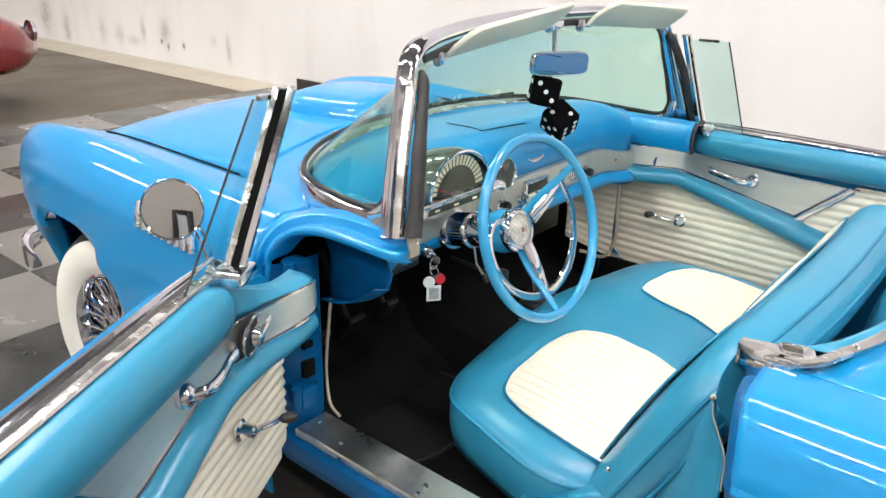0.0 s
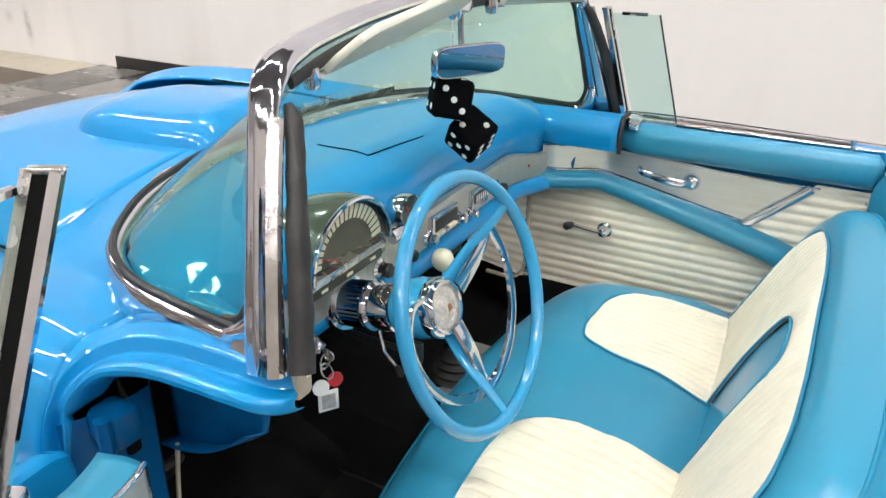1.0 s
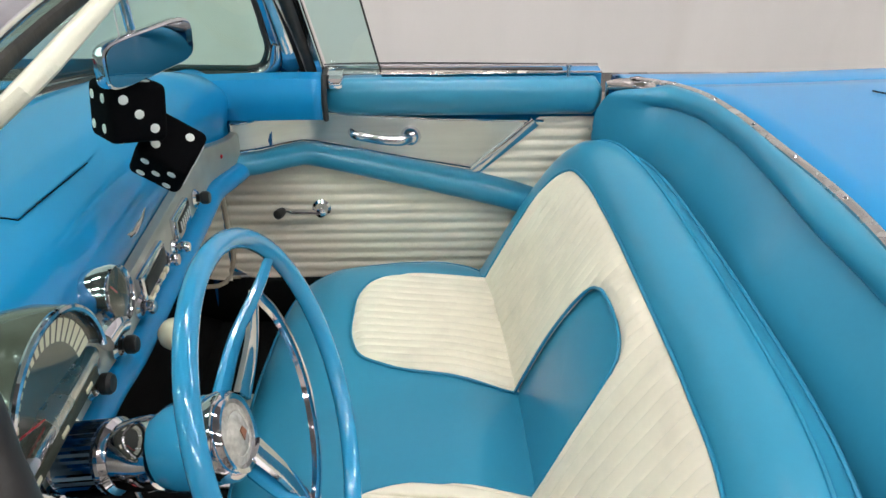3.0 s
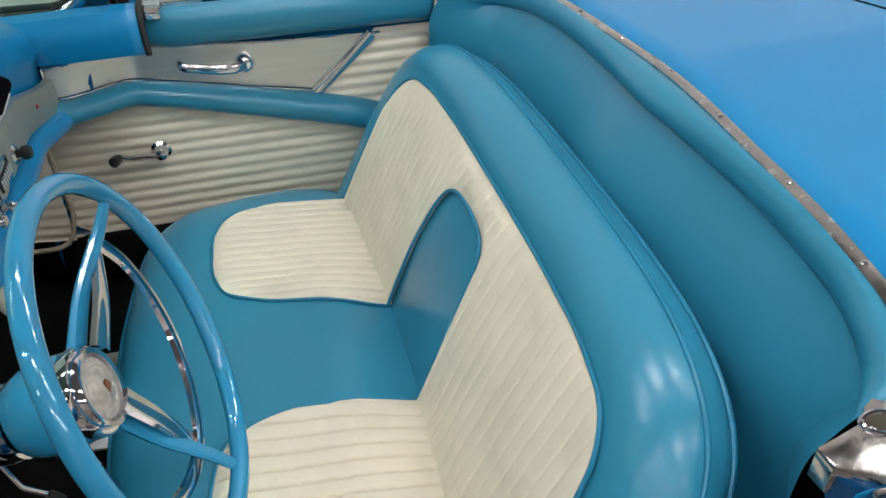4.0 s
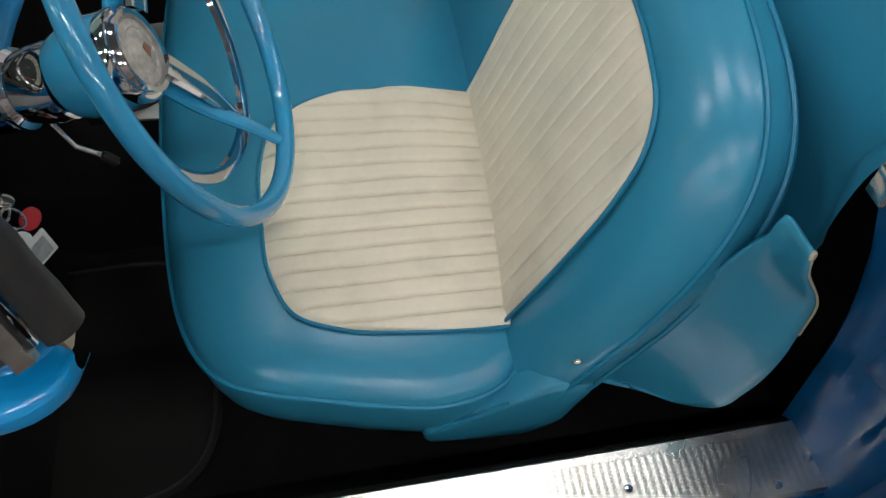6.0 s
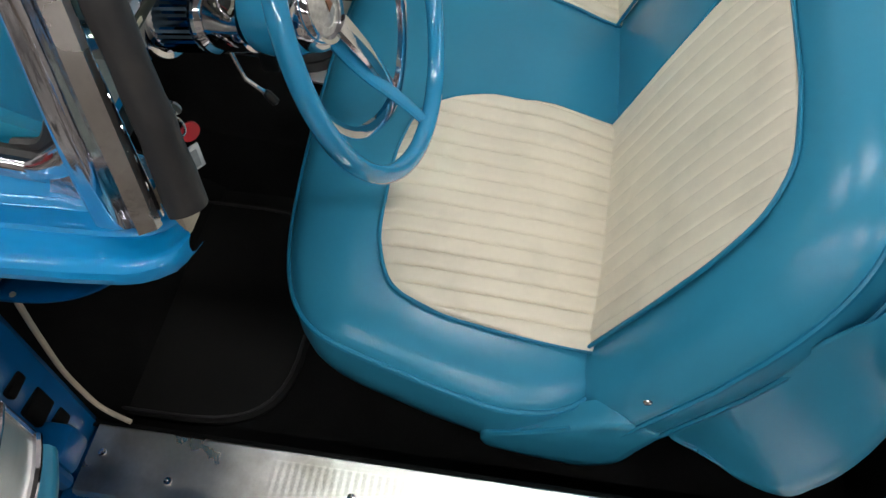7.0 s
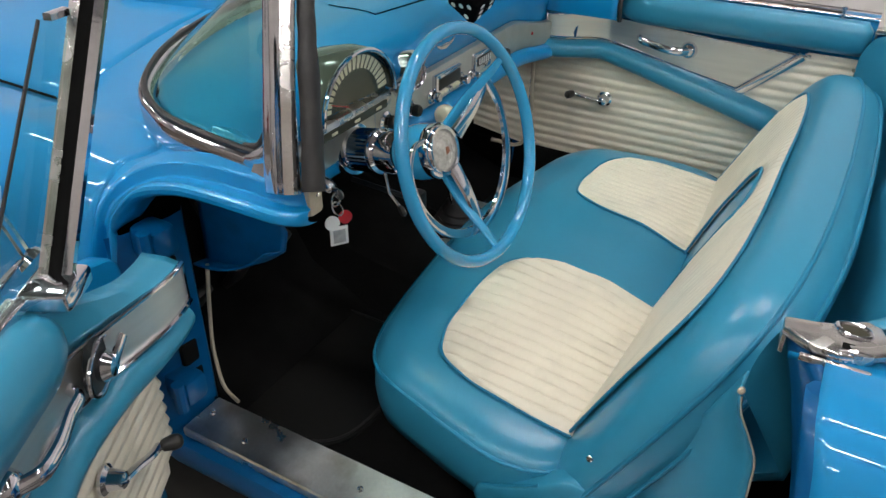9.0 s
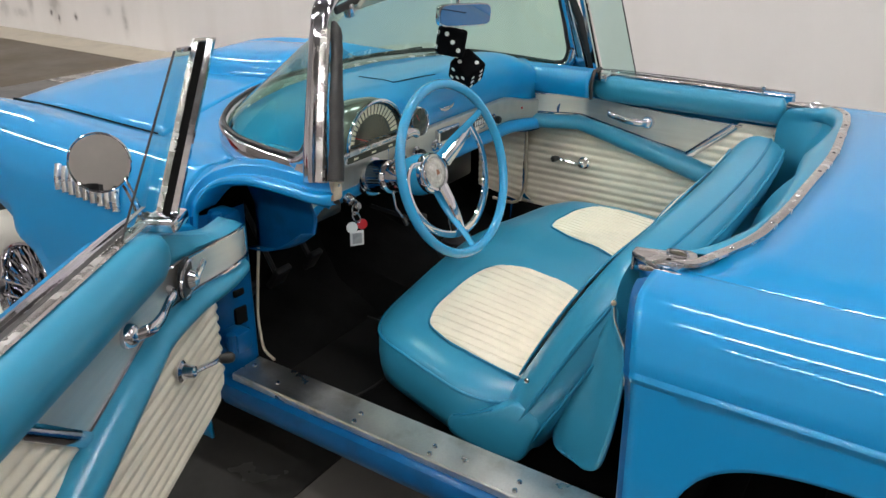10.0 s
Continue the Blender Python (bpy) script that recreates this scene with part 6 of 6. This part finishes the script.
for s in (-1, 1):
    part("trim_button", lathe([(0, 0), (0.006, 0), (0.0045, 0.002), (0, 0.003)], (s * 0.613, -0.092, 0.566), (s, 0, 0), 12), WORN, back, "small dull trim button")
    ol = cr([(0.094, 0.402, 0), (0.045, 0.430, 0), (-0.02, 0.468, 0), (-0.075, 0.500, 0), (-0.125, 0.480, 0), (-0.112, 0.420, 0), (-0.088, 0.362, 0), (-0.052, 0.338, 0), (0.0, 0.342, 0), (0.055, 0.354, 0), (0.096, 0.372, 0)], 66, closed=True)
    sf = [[(s * x, p[0] * k - 0.02 * (1 - k), p[1] * k + 0.41 * (1 - k)) for p in ol] for x, k in ((0.580, 1.0), (0.600, 1.0), (0.610, 0.985), (0.614, 0.95), (0.616, 0.8), (0.617, 0.4), (0.617, 0.02))]
    part("side_panel", grid(sf, close_v=True, caps=True), VINYL, back, "turquoise vinyl lower side panel of the backrest", sharp=60)
    part("piping", tube([(s * 0.6125, p[0] * 0.97 - 0.0006, p[1] * 0.97 + 0.0123) for p in ol[2:15]], 0.003, 6), PIPING, back)

for s in (-1, 1):
    st = [tube([(s * x, -0.060, seat_top(s * x, -0.06) + 0.0095), (s * (x + 0.009), -0.057, seat_top(s * x, -0.06) + 0.0095)], 0.0018, 5) for x in np.arange(0.135, 0.525, 0.0155)]
    part("seam_stitches", join(*st), material("dark_thread", (0.10, 0.08, 0.05), 0.8), seat, "dark stitches along the seat joint")

# ---- lining behind the seat ----
P = []
n = len(rim)
for i, r in enumerate(rim):
    t = abs(2 * i / (n - 1) - 1)
    inward = np.array((-r[0] * 1.1, 0.25 - 0.0 - r[1] * 0.2 - 0.15, 0))
    if t > 0.86:
        inward = np.array((-np.sign(r[0]), 0.05, 0))
    inward /= np.linalg.norm(inward)
    tgt = np.array((r[0] * 0.95, -0.350 + 0.02 * (1 - t), 0.63))
    if t > 0.80:
        k = smooth01((t - 0.80) / 0.2)
        tgt = tgt * (1 - k) + np.array((np.sign(r[0]) * 0.656, -0.280, 0.785)) * k
    w = 0.35 + 0.65 * smooth01((1 - t) / 0.10)
    lift = smooth01((1 - t) / 0.08)
    a0 = r + inward * 0.010 * w + np.array((0, 0, 0.001))
    a1 = r + inward * 0.024 * w + np.array((0, 0, 0.008 * lift))
    a2 = r + inward * 0.042 * w + np.array((0, 0, 0.006 * lift))
    a3 = r + inward * 0.056 * w + np.array((0, 0, -0.006))
    a4 = r + inward * 0.060 * w + np.array((0, 0, -0.020))
    a5 = r + inward * 0.053 * w + np.array((0, 0, -0.031))
    a6 = r + inward * 0.046 * w + np.array((0, 0, -0.034))
    a7 = r + inward * 0.052 * w + np.array((0, 0, -0.041))
    fold = 0.006 * noise.noise((r[0] * 4, 0.3, 1.0))
    rows = [a0, a1, a2, a3, a4, a5, a6, a7]
    for q in np.linspace(0.08, 1, 13):
        dent = 0.012 * math.exp(-((r[0] + 0.40) / 0.022) ** 2 - ((q - 0.62) / 0.06) ** 2) - 0.009 * math.exp(-((r[0] + 0.43 + 0.10 * (q - 0.6)) / 0.03) ** 2) * smooth01((q - 0.3) / 0.3)
        dent += 0.006 * math.exp(-((q - 0.45 - 0.5 * (r[0] + 0.45)) / 0.05) ** 2) * math.exp(-((r[0] + 0.42) / 0.14) ** 2)
        rows.append(a7 * (1 - q) + tgt * q + inward * (0.030 * math.sin(math.pi * min(1, q * 1.3)) + (fold + 0.008 * noise.noise((r[0] * 5, q * 3, 4.0)) + dent) * min(1, q * 4)))
    P.append(rows)
nP = len(P[0])
i86 = [i for i in range(n) if abs(2 * i / (n - 1) - 1) <= 0.84]
for i in range(n):
    t = abs(2 * i / (n - 1) - 1)
    if t > 0.84:
        src = np.array(P[i86[0] if i < n / 2 else i86[-1]])
        s = -1 if i < n / 2 else 1
        edge = cr([(s * 0.603, -0.382, 0.916), (s * 0.611, -0.348, 0.915), (s * 0.620, -0.318, 0.910), (s * 0.628, -0.290, 0.897), (s * 0.637, -0.275, 0.868), (s * 0.644, -0.268, 0.838), (s * 0.648, -0.268, 0.806)] + ([(0.645, -0.275, 0.68), (0.635, -0.265, 0.60)] if s > 0 else []), nP)
        k = (t - 0.84) / 0.16
        kk = k ** 0.8
        P[i] = src * (1 - kk) + edge * kk
# the lining's foot tucks in behind the backrest
for i in range(n):
    t = 2 * i / (n - 1) - 1
    e = np.array(P[i][-1])
    f = np.array((e[0] * 0.985, -0.246, 0.585)) if t > -0.84 else e + np.array((0.002, 0, -0.002))
    P[i] = list(np.array(P[i])) + [e * 0.5 + f * 0.5 + np.array((0, 0, -0.008 if t > -0.84 else 0)), f]
part("well_lining", grid(P), VINYL, car, "turquoise vinyl lining of the hood well", sharp=60)
# side trim flaps beside the seat
for s in (-1, 1):
    edge_r = cr([(-0.266, 0.815, 0.648), (-0.270, 0.785, 0.652), (-0.286, 0.755, 0.656), (-0.300, 0.725, 0.658), (-0.304, 0.68, 0.660), (-0.302, 0.60, 0.664), (-0.292, 0.520, 0.666), (-0.276, 0.462, 0.660), (-0.240, 0.424, 0.635), (-0.190, 0.408, 0.600)], 40)
    edge_l = cr([(-0.268, 0.800, 0.600), (-0.246, 0.755, 0.598), (-0.225, 0.70, 0.594), (-0.200, 0.635, 0.588), (-0.175, 0.565, 0.580), (-0.152, 0.490, 0.572), (-0.142, 0.435, 0.568), (-0.146, 0.414, 0.572), (-0.160, 0.404, 0.582), (-0.189, 0.407, 0.599)], 40)
    P = []
    for a, b in zip(edge_r, edge_l):
        row = []
        for t in np.linspace(0, 1, 12):
            q = a + (b - a) * t
            fold = 0.003 * math.exp(-((q[1] - 0.795 + 0.02 * t) / 0.010) ** 2)
            row.append((s * (q[2] - 0.012 * math.sin(math.pi * t) + fold + 0.005 * noise.noise((q[0] * 11, q[1] * 8, 0.5))), q[0], q[1]))
        P.append(row)
    fl = part("side_trim", grid(P if s < 0 else P[5:]), VINYL, car, "loose turquoise vinyl side trim beside the seat", thick=0.004)
    part("trim_seam", tube([(s * (p[2] + 0.001), p[0], p[1]) for p in edge_r[1:14]], 0.0014, 6), WEATHER, fl, "pale cut edge of the trim")
    part("trim_pin", lathe([(0, 0), (0.0055, 0), (0.004, 0.003), (0, 0.004)], (s * 0.649, -0.265, 0.810), (s * 0.8, -0.5, 0.2), 10), WEATHER, fl, "small pale trim pin")
# black boxes that stand in for the darkness of the gap beside the trim
for s in (-1, 1):
    part("cavity_shade_black", box((s * 0.665, -0.43, 0.55), (0.05, 0.02, 0.36)), DARKVOID, car)
part("quarter_panel", box((0.672, -0.362, 0.715), (0.016, 0.146, 0.30), 0.004), VINYL, car, "turquoise panel behind the passenger door")

# ---- sun visors ----


def visor(a, b):
    """A visor hinged along the line from a to b, tipped up and back."""
    a, b = Vector(a), Vector(b)
    ex = (b - a).normalized()
    up = Vector((0, -0.788, 0.616))
    ey = (up - ex * up.dot(ex)).normalized()
    ez = ex.cross(ey)
    m = Matrix((ex, ey, ez)).transposed().to_4x4()
    m.translation = a
    w, h = (b - a).length, 0.10
    pts = [(0.01, 0.0), (w * 0.5, 0.0), (w - 0.01, 0.0), (w, h * 0.3), (w - 0.004, h * 0.75), (w - 0.02, h * 0.97), (w * 0.5, h), (0.03, h * 0.98), (0.008, h * 0.8), (0.0, h * 0.35)]
    v = part("sun_visor", prism(pts, 0.013, Matrix.Translation((0, 0, -0.0065)), 0.005), VISOR, car, "ivory vinyl sun visor tipped up")
    v.matrix_basis = m
    for x, d in ((-0.012, 1), (w + 0.012, -1)):
        part("visor_pivot", join(tube([(x, -0.004, 0), (x + d * 0.04, -0.004, 0)], 0.005, 8), lathe([(0.011, -0.016), (0.013, 0.0), (0.010, 0.012), (0, 0.014)], (x, -0.008, 0), (0, -0.6, 0.8), 14)), CHROME, v, "chrome visor pivot")
    return v


visor((-0.462, 0.442, 1.234), (-0.045, 0.458, 1.268))
visor((0.105, 0.445, 1.264), (0.515, 0.415, 1.232))

# ---- rear-view mirror ----
rm = Matrix.Translation((0.017, 0.455, 1.172)) @ Euler((0, radians(2), radians(-18.5))).to_matrix().to_4x4()
w, h = 0.092, 0.030
mo = [(w * math.copysign(abs(math.cos(a)) ** 0.35, math.cos(a)), h * math.copysign(abs(math.sin(a)) ** 0.45, math.sin(a))) for a in np.linspace(0, 2 * math.pi, 40, endpoint=False)]
mirror = part("rear_view_mirror", prism(mo, 0.016, rm @ Euler((radians(90), 0, 0)).to_matrix().to_4x4() @ Matrix.Translation((0, 0, -0.012)), 0.004), CHROME, car, "chrome rear-view mirror")
part("mirror_glass", prism([(x * 0.95, y * 0.90) for x, y in mo], 0.001, rm @ Euler((radians(92), 0, 0)).to_matrix().to_4x4() @ Matrix.Translation((0, 0, 0.0045))), DIMMIRROR, mirror, "mirror glass")
part("mirror_stem", join(tube([(0.005, 0.468, 1.190), (0.002, 0.470, 1.24), (0.0, 0.468, 1.270)], 0.006, 10), box((0, 0.466, 1.268), (0.05, 0.02, 0.022), 0.006)), CHROME, mirror, "chrome mirror stem")

# ---- fuzzy dice ----


def die(at, rot, pips):
    d = thing("fuzzy_die", "black plush die with white spots hanging from the mirror", "fuzzy dice", at, "dice on the mirror")
    d.rotation_euler = [radians(a) for a in rot]
    a = 0.0375
    part("cube", box((0, 0, 0), (2 * a, 2 * a, 2 * a), 0.010, segs=4), FELT, d)
    for face, spots in pips.items():
        for u, v in spots:
            u, v = u * 0.021, v * 0.021
            o = {"-x": ((-a, u, v), (-1, 0, 0)), "-y": ((u, -a, v), (0, -1, 0)), "+z": ((u, v, a), (0, 0, 1)), "-z": ((u, v, -a), (0, 0, -1)), "+x": ((a, u, v), (1, 0, 0)), "+y": ((u, a, v), (0, 1, 0))}[face]
            part("spot", lathe([(0.0062, -0.001), (0.006, 0.0008), (0.004, 0.0016), (0, 0.0018)], o[0], o[1], 14), WHITE, d)
    return d


ONE, TWO, FOUR = [(0, 0)], [(-0.8, 0.8), (0.8, -0.8)], [(-0.9, -0.9), (0.9, -0.9), (-0.9, 0.9), (0.9, 0.9)]
THREE, FIVE, SIX = [(-0.9, 0.9), (0, 0), (0.9, -0.9)], FOUR + ONE, [(-0.8, -1), (-0.8, 0), (-0.8, 1), (0.8, -1), (0.8, 0), (0.8, 1)]
die((0.011, 0.494, 1.099), (-6, 10, -52), {"-x": FOUR, "-y": THREE, "+z": TWO, "-z": FIVE, "+x": THREE, "+y": TWO})
die((0.058, 0.470, 1.018), (38, -28, -20), {"-x": FIVE, "-y": SIX, "+z": TWO, "-z": FIVE, "+x": TWO, "+y": ONE})
cordm = material("thin_white_cord", (0.7, 0.7, 0.7), 0.8)
co = thing("dice_cord", "thin pale cord carrying the dice", "cord", (0, 0, 0))
part("cord", tube([(-0.03, 0.47, 1.30), (-0.02, 0.475, 1.20), (0.0, 0.48, 1.135)], 0.0012, 5), cordm, co)

# ---- keys ----
keys = thing("key_bunch", "keys with grey and red tags on a ring", "keys", (-0.413, 0.50, 0.755))
part("key_ring", join(tube([(0.0 + 0.014 * math.cos(a), 0.0, -0.012 + 0.014 * math.sin(a)) for a in np.linspace(0, 2 * math.pi, 24, endpoint=False)], 0.0016, 6, closed=True),
                      tube([(0.002 + 0.012 * math.cos(a), 0.008 * math.sin(a), -0.034 + 0.011 * math.sin(a)) for a in np.linspace(0, 2 * math.pi, 20, endpoint=False)], 0.0016, 6, closed=True)), WORN, keys)
part("key", join(box((0.002, 0.01, 0.004), (0.004, 0.03, 0.012), 0.001), lathe([(0.010, -0.0015), (0.010, 0.0015), (0, 0.0015)], (0.002, -0.006, -0.002), (1, 0, 0), 16)), WORN, keys, "worn metal key")
part("grey_tag", lathe([(0.0, -0.0015), (0.0145, -0.0015), (0.0145, 0.0015), (0, 0.0015)], (-0.017, 0.0, -0.056), (-0.55, -0.8, 0.1), 24), CLEARTAG, keys, "round grey key tag")
part("red_tag", lathe([(0.0, -0.0015), (0.0135, -0.0015), (0.0135, 0.0015), (0, 0.0015)], (0.016, -0.006, -0.056), (-0.55, -0.8, 0.1), 24), RED, keys, "round red key tag")
fm = Matrix.Translation((-0.004, -0.004, -0.088)) @ Euler((0, 0, radians(-35))).to_matrix().to_4x4()
part("square_tag", box((0, 0, 0), (0.036, 0.004, 0.040), 0.0015, None), CLEARTAG, keys, "square clear key fob").matrix_basis = fm
part("tag_picture", box((0, -0.0026, 0), (0.024, 0.001, 0.028)), material("tag_grey", (0.35, 0.36, 0.37), 0.4, vary=0.3, scale=60), keys, "grey picture in the fob").matrix_basis = fm

# ---- other cars standing in the hall ----


def other_car(name, m, paint, label, top_paint=BLACK, bumpers=True):
    c = thing(name, label, "car")
    c.matrix_basis = m
    L = [(-2.3, 0.55, 0.70, 0.45), (-2.2, 0.80, 0.80, 0.34), (-1.6, 0.90, 0.92, 0.28), (-0.6, 0.92, 0.95, 0.26), (0.5, 0.92, 0.95, 0.26), (1.4, 0.91, 0.90, 0.28), (2.1, 0.82, 0.80, 0.34), (2.3, 0.60, 0.68, 0.45)]
    sec = []
    for y, hw, zt, zb in cr([(a, b, c2) for a, b, c2, _ in L], 40)[:, [0, 1, 2, 2]]:
        zb = ip(y, [q[0] for q in L], [q[3] for q in L])
        sec.append([(hw * math.copysign(abs(math.cos(a)) ** 0.45, math.cos(a)), y, (zt + zb) / 2 + (zt - zb) / 2 * math.copysign(abs(math.sin(a)) ** 0.55, math.sin(a))) for a in np.linspace(0, 2 * math.pi, 32, endpoint=False)])
    part("body", grid(sec, close_v=True, caps=True), paint, c, sharp=50)
    top = []
    for y, hw, z in ((-1.25, 0.60, 0.92), (-0.95, 0.62, 1.22), (-0.5, 0.64, 1.36), (0.1, 0.64, 1.36), (0.45, 0.62, 1.25), (0.85, 0.58, 0.93)):
        top.append([(hw * math.copysign(abs(math.cos(a)) ** 0.4, math.cos(a)), y, 0.85 + (z - 0.85) * max(0, math.sin(a)) ** 0.6) for a in np.linspace(0, math.pi, 20)])
    part("roof", grid(top), top_paint, c)
    for yy in (-1.38, 1.38):
        for s in (-1, 1):
            part("wheel", lathe([(0.15, 0.09), (0.24, 0.10), (0.32, 0.08), (0.33, 0), (0.32, -0.08), (0.2, -0.09)], (s * 0.80, yy, 0.33), (s, 0, 0), 28), TYRE, c)
            part("wheel_trim", lathe([(0.22, 0.10), (0.18, 0.115), (0.08, 0.12), (0, 0.125)], (s * 0.80, yy, 0.33), (s, 0, 0), 24), CHROME, c)
    for s in (-1, 1):
        pb2 = cr([(-0.9, s * 2.05, 0.5), (-0.75, s * 2.32, 0.5), (0, s * 2.42, 0.5), (0.75, s * 2.32, 0.5), (0.9, s * 2.05, 0.5)], 24)
        if bumpers:
            part("bumper", sweep(pb2, ring(0.03, 0.07, 8)), CHROME, c)
        for q in (-0.62, 0.62):
            part("lamp", lathe([(0.09, 0), (0.085, 0.03), (0.0, 0.05)], (q, s * 2.24, 0.68), (0, s, 0), 20), CHROME, c)
    return c


other_car("red_car", pose(-1.03, 6.95, 0, 0, 0, -90), MAROON, "dark red car with a black roof standing by the wall", BLACK, False)

# ---- floor tiles: the nearest as pieces, the rest joined ----
tm = {}
for k, mt in ((0, TILE_A), (1, TILE_B)):
    b = box((0, 0, 0.003), (TILE - 0.003, TILE - 0.003, 0.006), 0.0012, None, 1)
    me = bpy.data.meshes.new("tile")
    b.to_mesh(me)
    b.free()
    me.materials.append(mt)
    tm[k] = me
rest = {0: [], 1: []}
for i in range(22):
    for j in range(27):
        x, y = TX0 - TILE * (i + 0.5), TY0 - TILE * (j + 0.5)
        k = (i + j) % 2
        if -3.2 < x and -2.0 < y:
            o = new("tile", tm[k])
            o.location, o.parent = (x, y, 0), floor
        else:
            rest[k].append((x, y))
for k, mt in ((0, TILE_A), (1, TILE_B)):
    v, f = [], []
    h = TILE / 2 - 0.0015
    for x, y in rest[k]:
        b = len(v)
        v += [(x - h, y - h, 0.006), (x + h, y - h, 0.006), (x + h, y + h, 0.006), (x - h, y + h, 0.006)]
        f.append((b, b + 1, b + 2, b + 3))
    me = bpy.data.meshes.new("far_tiles")
    me.from_pydata(v, [], f)
    me.materials.append(mt)
    o = new("far_tiles", me)
    o.parent = floor
    tagged(o, kind="stuff")
